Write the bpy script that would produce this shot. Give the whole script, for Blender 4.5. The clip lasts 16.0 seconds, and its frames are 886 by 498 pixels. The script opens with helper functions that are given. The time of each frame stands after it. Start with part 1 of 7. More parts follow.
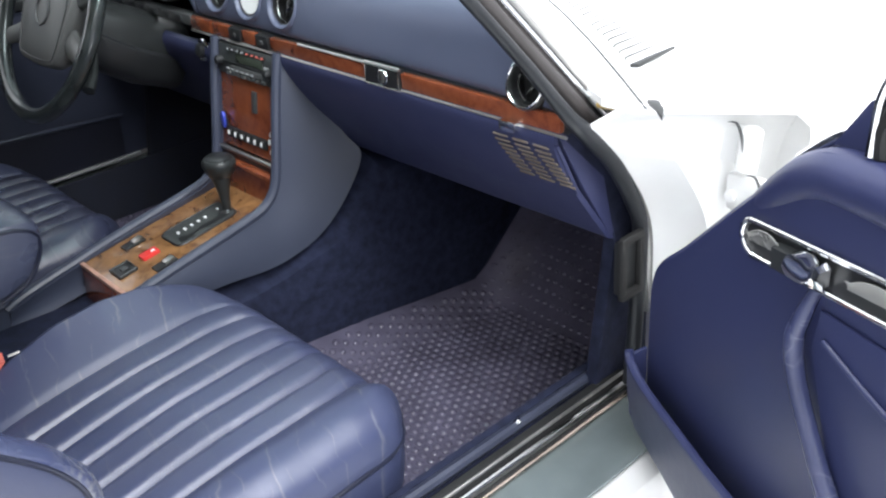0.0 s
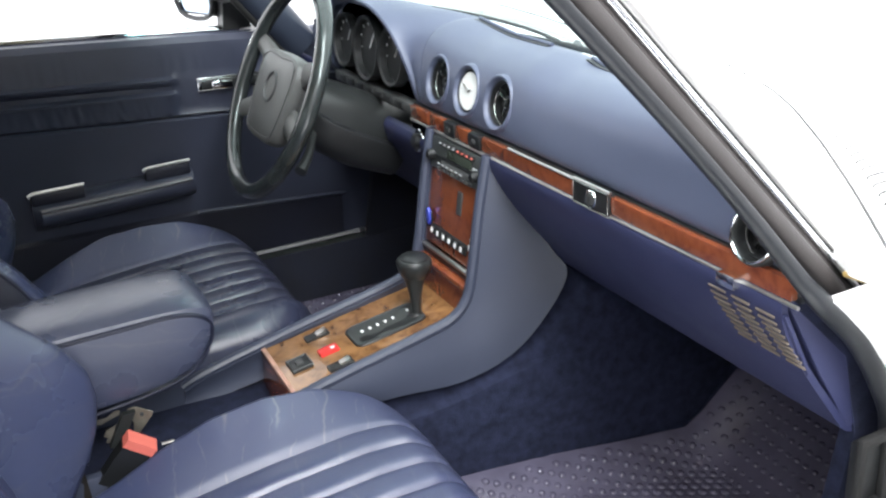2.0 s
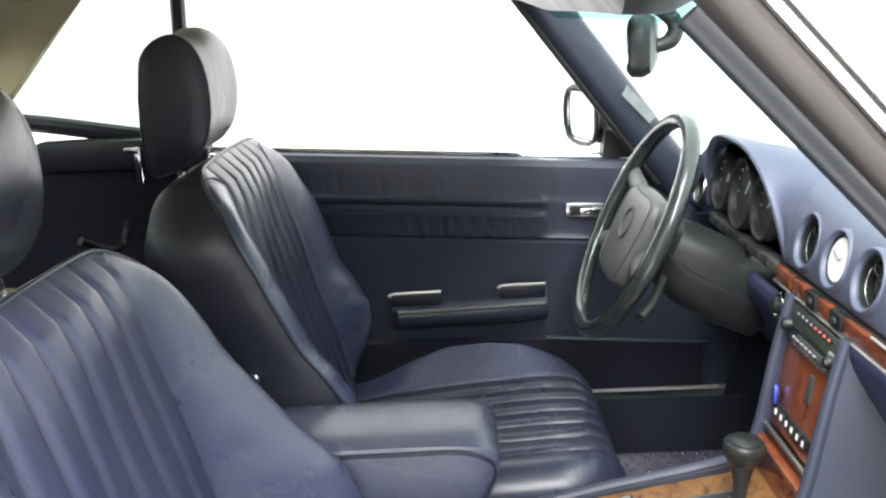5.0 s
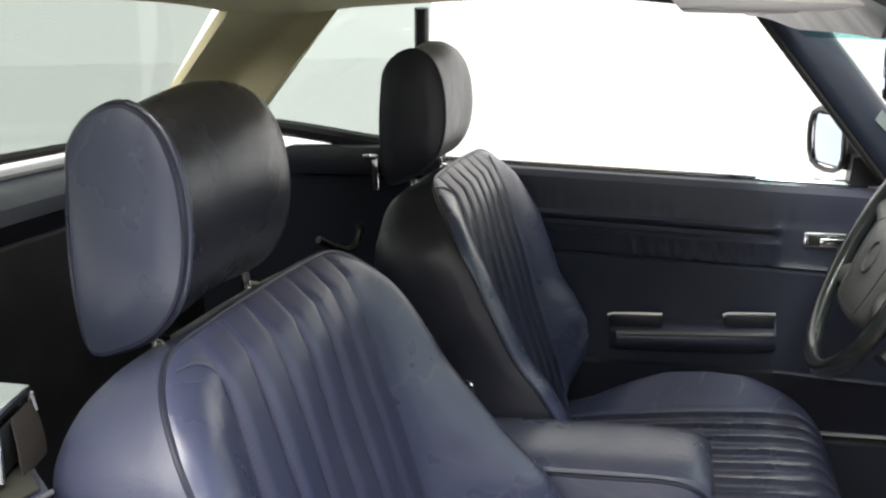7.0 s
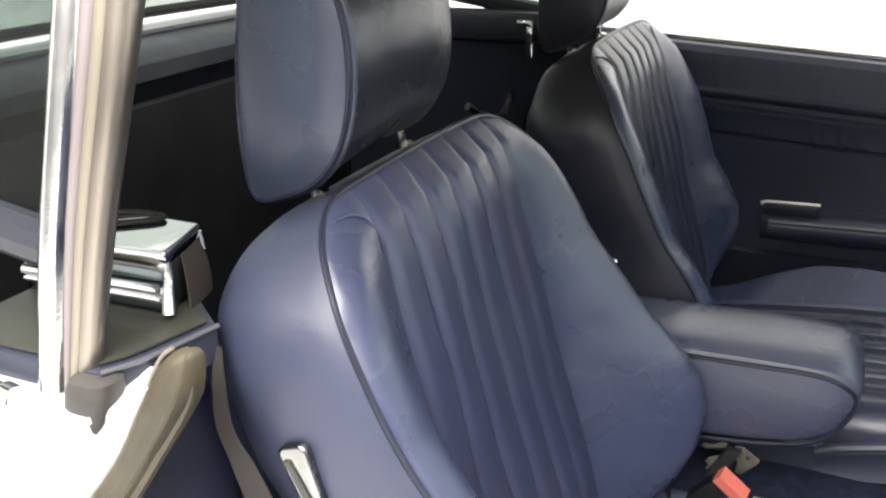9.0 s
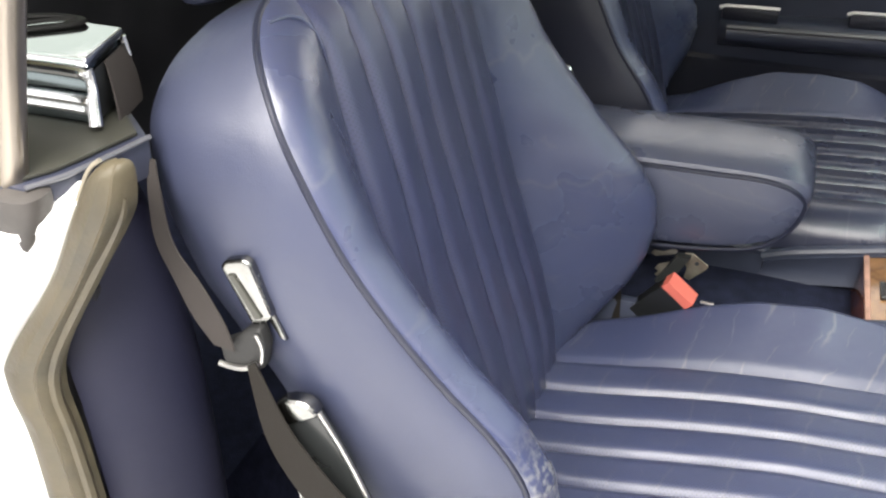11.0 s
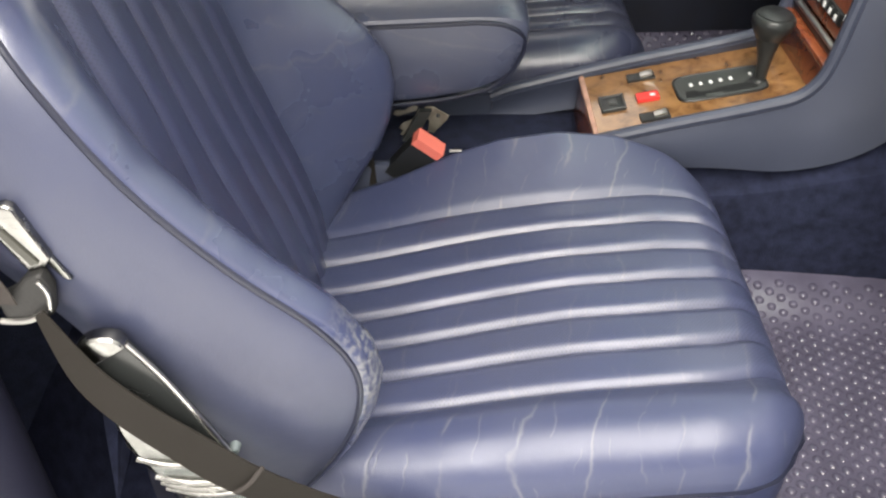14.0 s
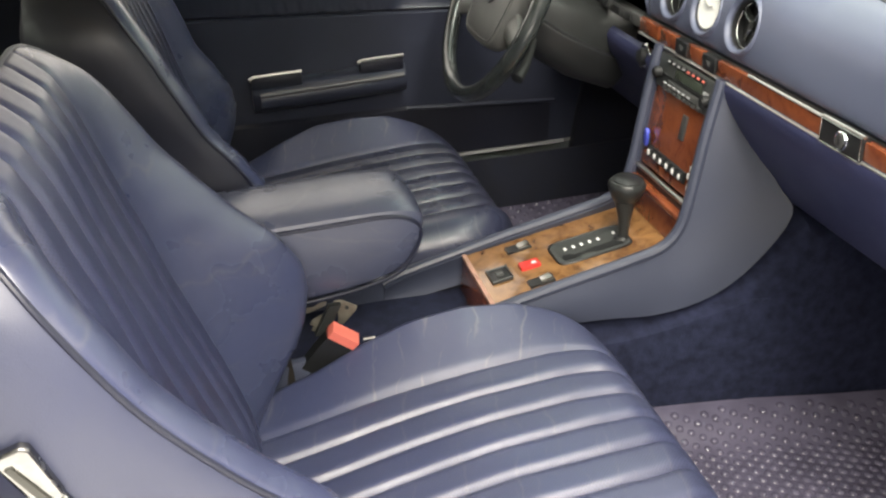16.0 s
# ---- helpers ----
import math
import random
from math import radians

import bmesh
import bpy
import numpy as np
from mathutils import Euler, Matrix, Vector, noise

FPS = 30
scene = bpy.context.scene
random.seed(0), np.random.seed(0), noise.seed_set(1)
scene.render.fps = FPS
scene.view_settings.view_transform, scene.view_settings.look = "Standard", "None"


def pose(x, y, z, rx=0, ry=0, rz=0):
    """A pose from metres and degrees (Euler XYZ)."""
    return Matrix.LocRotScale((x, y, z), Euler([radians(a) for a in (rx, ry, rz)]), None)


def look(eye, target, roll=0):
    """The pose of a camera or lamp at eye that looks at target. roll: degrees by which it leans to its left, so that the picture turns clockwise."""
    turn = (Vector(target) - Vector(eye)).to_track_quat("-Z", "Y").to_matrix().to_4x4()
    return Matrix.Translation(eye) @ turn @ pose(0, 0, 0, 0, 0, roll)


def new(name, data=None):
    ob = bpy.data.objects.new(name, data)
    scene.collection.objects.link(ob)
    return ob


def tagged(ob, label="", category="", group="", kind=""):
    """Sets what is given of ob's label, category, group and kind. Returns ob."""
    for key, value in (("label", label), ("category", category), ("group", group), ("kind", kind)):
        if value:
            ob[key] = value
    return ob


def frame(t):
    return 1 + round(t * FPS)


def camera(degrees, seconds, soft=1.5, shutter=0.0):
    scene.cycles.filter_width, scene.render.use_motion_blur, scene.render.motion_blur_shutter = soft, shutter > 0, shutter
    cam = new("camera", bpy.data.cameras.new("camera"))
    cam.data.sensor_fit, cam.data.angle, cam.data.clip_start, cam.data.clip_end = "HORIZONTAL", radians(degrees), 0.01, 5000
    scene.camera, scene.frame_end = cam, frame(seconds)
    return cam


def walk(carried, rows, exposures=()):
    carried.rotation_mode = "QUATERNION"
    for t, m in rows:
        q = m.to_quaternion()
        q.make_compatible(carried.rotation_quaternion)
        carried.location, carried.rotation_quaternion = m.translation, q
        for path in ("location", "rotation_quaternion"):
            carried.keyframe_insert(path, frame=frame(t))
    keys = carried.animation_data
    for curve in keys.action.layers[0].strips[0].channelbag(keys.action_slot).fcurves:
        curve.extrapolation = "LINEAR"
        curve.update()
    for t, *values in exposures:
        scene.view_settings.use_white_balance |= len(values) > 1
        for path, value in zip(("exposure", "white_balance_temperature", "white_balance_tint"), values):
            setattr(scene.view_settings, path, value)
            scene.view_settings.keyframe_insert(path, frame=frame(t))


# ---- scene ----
cam = camera(50.0, 16.0, 2.3)
PATH = [
    (0, (1.372, -0.146, 1.224), (0.038, 1.011, 0.285), -4.6),
    (0.5, (1.347, -0.112, 1.222), (-0.081, 0.957, 0.318), -4.4),
    (1, (1.318, -0.07, 1.219), (-0.206, 0.9, 0.359), -4.1),
    (1.5, (1.291, -0.02, 1.217), (-0.316, 0.854, 0.408), -4.0),
    (2, (1.265, 0.023, 1.216), (-0.41, 0.802, 0.449), -3.8),
    (2.5, (1.243, 0.057, 1.216), (-0.496, 0.735, 0.498), -3.6),
    (3, (1.223, 0.097, 1.215), (-0.576, 0.658, 0.544), -3.5),
    (3.5, (1.208, 0.127, 1.214), (-0.641, 0.56, 0.585), -3.2),
    (4, (1.188, 0.163, 1.218), (-0.703, 0.445, 0.632), -2.9),
    (4.2, (1.179, 0.179, 1.215), (-0.728, 0.393, 0.652), -2.8),
    (6.5, (1.173, 0.188, 1.221), (-0.736, -0.198, 0.766), -2.0),
    (7, (1.177, 0.185, 1.222), (-0.708, -0.306, 0.768), -1.8),
    (7.5, (1.18, 0.179, 1.224), (-0.669, -0.421, 0.754), -1.4),
    (8, (1.18, 0.173, 1.22), (-0.621, -0.511, 0.683), -1.0),
    (8.5, (1.178, 0.167, 1.214), (-0.582, -0.555, 0.597), -0.7),
    (9, (1.175, 0.163, 1.209), (-0.549, -0.574, 0.511), -0.4),
    (9.5, (1.171, 0.16, 1.201), (-0.52, -0.566, 0.42), -0.3),
    (10, (1.17, 0.162, 1.196), (-0.484, -0.536, 0.315), -0.1),
    (10.2, (1.165, 0.158, 1.189), (-0.48, -0.521, 0.276), -0.1),
    (12.3, (1.147, 0.17, 1.194), (-0.379, -0.262, -0.025), -0.4),
    (12.5, (1.146, 0.166, 1.189), (-0.382, -0.231, -0.039), -0.6),
    (13, (1.143, 0.151, 1.187), (-0.393, -0.13, -0.063), -0.7),
    (13.5, (1.15, 0.137, 1.189), (-0.401, -0.018, -0.064), -1.4),
    (14, (1.168, 0.116, 1.189), (-0.393, 0.109, -0.062), -1.8),
    (14.5, (1.185, 0.088, 1.196), (-0.401, 0.258, -0.01), -2.3),
    (15, (1.207, 0.045, 1.205), (-0.421, 0.332, 0.079), -2.4),
    (15.5, (1.219, 0.023, 1.221), (-0.46, 0.373, 0.193), -2.9),
    (16, (1.212, -0.009, 1.229), (-0.508, 0.386, 0.289), -2.9),
]
EXPOSURES = [(0, 0.09, 6050, 10), (2, 0.48, 6200, 10), (3.5, 1.04, 6400, 10), (4.2, 1.04, 6400, 10), (6.5, 0.0, 6700, 10), (8, -0.03, 6700, 10), (9, 0.31, 6700, 10), (10, 0.56, 6750, 10), (12.5, 0.48, 6650, 10), (14, 0.43, 7000, 10), (15.5, 0.54, 7300, 10), (16, 0.54, 7300, 10)]
walk(cam, [(t, look(eye, target, roll)) for t, eye, target, roll in PATH], EXPOSURES)

# ---- world and light ----
world = bpy.data.worlds.new("studio")
scene.world = world
world.use_nodes = True
wnodes = world.node_tree.nodes
wnodes["Background"].inputs["Color"].default_value = (0.99, 0.98, 0.97, 1)
wnodes["Background"].inputs["Strength"].default_value = 1.9


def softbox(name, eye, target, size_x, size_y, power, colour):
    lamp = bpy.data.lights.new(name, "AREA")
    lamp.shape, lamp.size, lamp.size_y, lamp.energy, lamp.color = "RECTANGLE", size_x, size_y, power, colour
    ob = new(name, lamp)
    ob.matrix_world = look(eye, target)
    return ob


softbox("side_softbox", (3.4, -0.3, 2.9), (0.4, 0.1, 0.6), 3.0, 1.0, 88, (1.0, 0.98, 0.95))
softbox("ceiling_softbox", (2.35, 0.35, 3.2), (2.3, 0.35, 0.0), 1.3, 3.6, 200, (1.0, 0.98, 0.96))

# ---- materials ----


def material(name, colour, rough=0.5, metal=0.0, grain=400.0, bump=0.08, vary=0.12, stain=9.0, coat=0.0, voronoi=False, spec=0.5):
    """Principled material with colour variation at two scales, uneven gloss and fine relief."""
    m = bpy.data.materials.new(name)
    m.use_nodes = True
    n, l = m.node_tree.nodes, m.node_tree.links
    b = n["Principled BSDF"]
    b.inputs["Metallic"].default_value = metal
    b.inputs["Coat Weight"].default_value = coat
    b.inputs["Coat Roughness"].default_value = 0.08
    b.inputs["Specular IOR Level"].default_value = spec
    tc = n.new("ShaderNodeTexCoord")
    big = n.new("ShaderNodeTexNoise")
    big.inputs["Scale"].default_value, big.inputs["Detail"].default_value = stain, 6
    fine = n.new("ShaderNodeTexVoronoi" if voronoi else "ShaderNodeTexNoise")
    fine.inputs["Scale"].default_value = grain
    for t in (big, fine):
        l.new(tc.outputs["Object"], t.inputs["Vector"])
    ramp = n.new("ShaderNodeMapRange")
    ramp.inputs["From Min"].default_value, ramp.inputs["From Max"].default_value = 0.3, 0.7
    ramp.inputs["To Min"].default_value, ramp.inputs["To Max"].default_value = 1 - vary, 1 + vary
    l.new(big.outputs["Fac"], ramp.inputs["Value"])
    mul = n.new("ShaderNodeVectorMath")
    mul.operation = "SCALE"
    mul.inputs[0].default_value = colour
    l.new(ramp.outputs["Result"], mul.inputs["Scale"])
    l.new(mul.outputs["Vector"], b.inputs["Base Color"])
    rr = n.new("ShaderNodeMapRange")
    rr.inputs["From Min"].default_value, rr.inputs["From Max"].default_value = 0.3, 0.7
    rr.inputs["To Min"].default_value, rr.inputs["To Max"].default_value = max(rough - 0.06, 0.02), min(rough + 0.06, 1)
    l.new(big.outputs["Fac"], rr.inputs["Value"])
    l.new(rr.outputs["Result"], b.inputs["Roughness"])
    if bump:
        bp = n.new("ShaderNodeBump")
        bp.inputs["Strength"].default_value, bp.inputs["Distance"].default_value = bump, 0.001
        l.new(fine.outputs["Distance" if voronoi else "Fac"], bp.inputs["Height"])
        l.new(bp.outputs["Normal"], b.inputs["Normal"])
    return m


def worn(m, colour, scale, width, stretch=(1, 1, 1), patch=None, least=0.53):
    """Adds pale creases along the level lines of a stretched noise and, round patch, a rubbed spot."""
    n, l = m.node_tree.nodes, m.node_tree.links
    b = n["Principled BSDF"]

    def calc(op, a, c=None):
        k = n.new("ShaderNodeMath")
        k.operation = op
        k.use_clamp = op in ("MULTIPLY", "ADD")
        for slot, v in ((0, a), (1, c)):
            if isinstance(v, (int, float)):
                k.inputs[slot].default_value = v
            elif v is not None:
                l.new(v, k.inputs[slot])
        return k.outputs[0]

    def ranged(v, lo, hi, out_lo, out_hi):
        r = n.new("ShaderNodeMapRange")
        for key, val in (("From Min", lo), ("From Max", hi), ("To Min", out_lo), ("To Max", out_hi)):
            r.inputs[key].default_value = val
        l.new(v, r.inputs["Value"])
        return r.outputs["Result"]

    tc, mp, no, mask = n.new("ShaderNodeTexCoord"), n.new("ShaderNodeMapping"), n.new("ShaderNodeTexNoise"), n.new("ShaderNodeTexNoise")
    mp.inputs["Scale"].default_value = stretch
    mp.inputs["Rotation"].default_value = (0, 0, 0.35)
    no.inputs["Distortion"].default_value = 0.5
    no.inputs["Scale"].default_value, no.inputs["Detail"].default_value = scale, 1
    mask.inputs["Scale"].default_value, mask.inputs["Detail"].default_value = 11.0, 3
    l.new(tc.outputs["Object"], mp.inputs["Vector"])
    l.new(tc.outputs["Object"], mask.inputs["Vector"])
    l.new(mp.outputs["Vector"], no.inputs["Vector"])
    lines = ranged(calc("ABSOLUTE", calc("SUBTRACT", no.outputs["Fac"], 0.5)), 0.0, width, 1.0, 0.0)
    amount = calc("MULTIPLY", lines, ranged(mask.outputs["Fac"], least, least + 0.08, 0.0, 0.27))
    if patch:
        far = n.new("ShaderNodeVectorMath")
        far.operation = "DISTANCE"
        far.inputs[1].default_value = patch
        l.new(tc.outputs["Object"], far.inputs[0])
        spots = n.new("ShaderNodeTexNoise")
        spots.inputs["Scale"].default_value, spots.inputs["Detail"].default_value = 60, 6
        l.new(tc.outputs["Object"], spots.inputs["Vector"])
        rub = calc("MULTIPLY", ranged(far.outputs["Value"], 0.02, 0.10, 1.0, 0.0), ranged(spots.outputs["Fac"], 0.38, 0.58, 0.0, 0.85))
        amount = calc("ADD", amount, rub)
    mix = n.new("ShaderNodeMix")
    mix.data_type = "RGBA"
    was = b.inputs["Base Color"].links[0].from_socket
    l.new(amount, mix.inputs["Factor"])
    l.new(was, mix.inputs["A"])
    mix.inputs["B"].default_value = (*colour, 1)
    l.new(mix.outputs["Result"], b.inputs["Base Color"])
    return m


def burl(name, dark, light, scale, rough=0.2):
    """Lacquered burl walnut."""
    m = material(name, light, rough, 0, 300, 0.0, 0.1, coat=0.6)
    n, l = m.node_tree.nodes, m.node_tree.links
    b = n["Principled BSDF"]
    tc, no, vo = n.new("ShaderNodeTexCoord"), n.new("ShaderNodeTexNoise"), n.new("ShaderNodeTexNoise")
    no.inputs["Scale"].default_value, no.inputs["Detail"].default_value, no.inputs["Distortion"].default_value = scale, 8, 2.2
    vo.inputs["Scale"].default_value, vo.inputs["Detail"].default_value, vo.inputs["Distortion"].default_value = scale * 4, 5, 1.0
    ramp = n.new("ShaderNodeValToRGB")
    ramp.color_ramp.elements[0].position, ramp.color_ramp.elements[0].color = 0.34, (*dark, 1)
    ramp.color_ramp.elements[1].position, ramp.color_ramp.elements[1].color = 0.62, (*light, 1)
    mid = ramp.color_ramp.elements.new(0.48)
    mid.color = (*[0.35 * a + 0.65 * c for a, c in zip(dark, light)], 1)
    mixer = n.new("ShaderNodeMix")
    mixer.inputs["Factor"].default_value = 0.3
    l.new(tc.outputs["Object"], no.inputs["Vector"])
    l.new(tc.outputs["Object"], vo.inputs["Vector"])
    l.new(no.outputs["Fac"], mixer.inputs["A"])
    l.new(vo.outputs["Fac"], mixer.inputs["B"])
    l.new(mixer.outputs["Result"], ramp.inputs["Fac"])
    l.new(ramp.outputs["Color"], b.inputs["Base Color"])
    return m


def glass(name, colour, rough=0.0):
    m = bpy.data.materials.new(name)
    m.use_nodes = True
    n, l = m.node_tree.nodes, m.node_tree.links
    n.remove(n["Principled BSDF"])
    clear, gloss, mix = n.new("ShaderNodeBsdfTransparent"), n.new("ShaderNodeBsdfGlossy"), n.new("ShaderNodeMixShader")
    clear.inputs["Color"].default_value = (*colour, 1)
    gloss.inputs["Roughness"].default_value = rough
    mix.inputs["Fac"].default_value = 0.05
    l.new(clear.outputs[0], mix.inputs[1])
    l.new(gloss.outputs[0], mix.inputs[2])
    l.new(mix.outputs[0], n["Material Output"].inputs["Surface"])
    return m


def hide(name, colour, rough=0.38, spec=0.5, creases=None, patch=None, holes=None, sag=0.3, pale=(0.24, 0.24, 0.23)):
    """Worn leather. creases: (direction, lines a metre, strength); patch: a rubbed spot; holes: the axes along which punched rows run."""
    m = bpy.data.materials.new(name)
    m.use_nodes = True
    n, l = m.node_tree.nodes, m.node_tree.links
    b = n["Principled BSDF"]
    b.inputs["Specular IOR Level"].default_value = spec
    tc = n.new("ShaderNodeTexCoord")
    here = tc.outputs["Object"]

    def put(v, socket):
        if isinstance(v, (int, float)):
            socket.default_value = v
        elif v is not None:
            l.new(v, socket)

    def calc(op, a, c=None, clamp=False):
        k = n.new("ShaderNodeMath")
        k.operation, k.use_clamp = op, clamp
        put(a, k.inputs[0])
        put(c, k.inputs[1])
        return k.outputs[0]

    def ranged(v, lo, hi, out_lo, out_hi):
        r = n.new("ShaderNodeMapRange")
        for key, val in (("From Min", lo), ("From Max", hi), ("To Min", out_lo), ("To Max", out_hi)):
            r.inputs[key].default_value = val
        l.new(v, r.inputs["Value"])
        return r.outputs["Result"]

    def cloud(scale, detail, vector=here):
        t = n.new("ShaderNodeTexNoise")
        t.inputs["Scale"].default_value, t.inputs["Detail"].default_value = scale, detail
        l.new(vector, t.inputs["Vector"])
        return t.outputs["Fac"]

    def blend(fac, a, c):
        x = n.new("ShaderNodeMix")
        x.data_type = "RGBA"
        put(fac, x.inputs["Factor"])
        for v, s in ((a, x.inputs["A"]), (c, x.inputs["B"])):
            if isinstance(v, tuple):
                s.default_value = (*v, 1)
            else:
                l.new(v, s)
        return x.outputs["Result"]

    dull = tuple(c * k for c, k in zip(colour, (1.12, 1.10, 1.0)))
    deep = tuple(c * k for c, k in zip(colour, (0.80, 0.86, 1.0)))
    tone = blend(ranged(cloud(6.0, 2), 0.2, 0.8, 0.0, 1.0), deep, dull)
    tone = blend(ranged(cloud(55.0, 4), 0.2, 0.8, 0.0, 0.2), tone, dull)
    bumps = [(cloud(20.0, 2), sag, 0.005), (cloud(120.0, 3), 0.12, 0.0015)]
    if creases:
        way, per_metre, strength = creases
        dot = n.new("ShaderNodeVectorMath")
        dot.operation = "DOT_PRODUCT"
        dot.inputs[1].default_value = way
        l.new(here, dot.inputs[0])
        total = None
        for k, wide, least, warp, rough_warp in ((1.0, 0.040, 0.45, 1.0, 0.20), (2.1, 0.045, 0.50, 1.5, 0.3)):
            bent = calc("ADD", calc("MULTIPLY", dot.outputs["Value"], per_metre * k), calc("ADD", calc("MULTIPLY", cloud(8.0 * k, 2), warp), calc("MULTIPLY", cloud(45.0, 3), rough_warp)))
            line = ranged(calc("ABSOLUTE", calc("SUBTRACT", calc("FRACT", bent), 0.5)), 0.0, wide, 1.0, 0.0)
            line = calc("MULTIPLY", line, ranged(cloud(13.0 * k, 3), least, least + 0.1, 0.0, strength / k ** 0.5), True)
            total = line if total is None else calc("MAXIMUM", total, line)
        tone = blend(total, tone, pale)
        bumps.append((calc("SUBTRACT", 1.0, total), 0.5, 0.001))
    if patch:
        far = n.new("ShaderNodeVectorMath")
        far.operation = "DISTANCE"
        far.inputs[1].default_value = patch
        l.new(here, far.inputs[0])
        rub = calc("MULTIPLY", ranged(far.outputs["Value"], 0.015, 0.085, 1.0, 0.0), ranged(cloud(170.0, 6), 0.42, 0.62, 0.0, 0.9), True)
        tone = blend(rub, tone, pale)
    if holes:
        mp, vo = n.new("ShaderNodeMapping"), n.new("ShaderNodeTexVoronoi")
        mp.inputs["Scale"].default_value = holes
        mp.inputs["Rotation"].default_value = (0, 0, 0.785) if holes[2] == 0 else (0, 0.785, 0)
        vo.inputs["Scale"].default_value, vo.inputs["Randomness"].default_value = 320, 0.0
        l.new(here, mp.inputs["Vector"])
        l.new(mp.outputs["Vector"], vo.inputs["Vector"])
        dot_fac = calc("MULTIPLY", ranged(vo.outputs["Distance"], 0.16, 0.34, 0.60, 0.0), ranged(cloud(9.0, 3), 0.36, 0.52, 0.15, 1.0))
        tone = blend(dot_fac, tone, (0.006, 0.007, 0.016))
    l.new(tone, b.inputs["Base Color"])
    l.new(ranged(cloud(11.0, 4), 0.2, 0.8, max(rough - 0.10, 0.05), rough + 0.10), b.inputs["Roughness"])
    vo = n.new("ShaderNodeTexVoronoi")
    vo.inputs["Scale"].default_value = 850
    l.new(here, vo.inputs["Vector"])
    bumps.append((vo.outputs["Distance"], 0.12, 0.0008))
    before = None
    for height, strength, deep_by in bumps:
        bp = n.new("ShaderNodeBump")
        bp.inputs["Strength"].default_value, bp.inputs["Distance"].default_value = strength, deep_by
        l.new(height, bp.inputs["Height"])
        if before:
            l.new(before, bp.inputs["Normal"])
        before = bp.outputs["Normal"]
    l.new(before, b.inputs["Normal"])
    return m


HIDE = (0.042, 0.049, 0.096)


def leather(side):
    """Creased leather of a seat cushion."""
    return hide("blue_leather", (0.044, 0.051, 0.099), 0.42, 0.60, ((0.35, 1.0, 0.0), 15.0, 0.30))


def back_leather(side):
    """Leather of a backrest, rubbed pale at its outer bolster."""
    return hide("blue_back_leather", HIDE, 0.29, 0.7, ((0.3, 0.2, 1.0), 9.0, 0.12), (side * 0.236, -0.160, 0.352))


PLAIN_LEATHER = hide("smooth_blue_leather", (0.037, 0.043, 0.066), 0.30, 0.6, None, None, None, 0.12)
# Head restraint front, darker than its end: shade put into the colour.
SHADED_HEAD_LEATHER = hide("shaded_smooth_leather", (0.030, 0.031, 0.041), 0.27, 0.6, None, None, None, 0.15)
PERF_SEAT = hide("perforated_blue_leather", (0.047, 0.054, 0.104), 0.37, 0.65, ((0.15, 1.0, 0.0), 17.0, 0.13), None, (1, 1, 0), 0.2)
PERF_BACK = hide("perforated_back_leather", (0.042, 0.047, 0.094), 0.36, 0.6, None, None, (1, 0, 1), 0.2)
# Same seat leather darkened for the driver: his side's shade is in the colour.
SHADED_SEAT = hide("shaded_pleated_leather", (0.030, 0.033, 0.057), 0.30, 0.55, ((0.15, 1.0, 0.0), 17.0, 0.10), None, None, 0.2)
SHADED_BACK = hide("shaded_pleated_back_leather", (0.028, 0.031, 0.058), 0.34, 0.55, None, None, None, 0.2)
SIDE_VINYL = hide("grey_blue_vinyl", (0.042, 0.047, 0.080), 0.42, 0.5, None, None, None, 0.35)
PIPING = material("piping_vinyl", (0.014, 0.016, 0.030), 0.32, 0, 300, 0.05)
ARM_LEATHER = hide("armrest_leather", (0.054, 0.060, 0.096), 0.30, 0.6, ((0.4, 0.3, 1.0), 14.0, 0.10))
# Dark trim leather; on the driver seat it stands for leather in shade.
DARK_AND_SHADED_LEATHER = hide("dark_and_shaded_leather", (0.019, 0.020, 0.030), 0.36, 0.5)
DASH_PAD = material("dash_pad_vinyl", (0.077, 0.089, 0.138), 0.42, 0, 1100, 0.15, 0.06, voronoi=True)
DASH_LOW = material("lower_dash_vinyl", (0.026, 0.030, 0.078), 0.5, 0, 1100, 0.12, 0.08, voronoi=True)
CONSOLE_BLUE = material("console_plastic", (0.042, 0.049, 0.075), 0.42, 0, 1200, 0.1, 0.07, voronoi=True)
CARPET = material("navy_carpet", (0.015, 0.018, 0.037), 0.95, 0, 420, 1.0, 0.38, 60, spec=0.15)
REAR_TRIM = material("dark_rear_trim", (0.021, 0.021, 0.025), 0.8, 0, 700, 0.4, 0.3, 12, spec=0.2)
# Navy carpet darkened to carry the shade of the driver side.
SHADED_CARPET = material("shaded_carpet", (0.008, 0.010, 0.020), 0.95, 0, 700, 0.8, 0.3, 22)
DOOR_BLUE = material("door_trim_vinyl", (0.024, 0.029, 0.080), 0.38, 0, 1000, 0.12, 0.08, voronoi=True)
RIB_BLUE = worn(material("rubbed_blue_vinyl", (0.034, 0.040, 0.092), 0.26, 0, 1000, 0.2, 0.15, voronoi=True), (0.22, 0.23, 0.28), 30, 0.03, (1, 1, 1), None, 0.52)
DOOR_SLATE = material("slate_blue_vinyl", (0.037, 0.042, 0.066), 0.34, 0, 1000, 0.12, 0.1, voronoi=True)
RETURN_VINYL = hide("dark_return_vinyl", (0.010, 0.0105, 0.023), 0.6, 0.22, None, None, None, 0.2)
SHELF_BLUE = hide("shelf_vinyl", (0.034, 0.037, 0.056), 0.35)
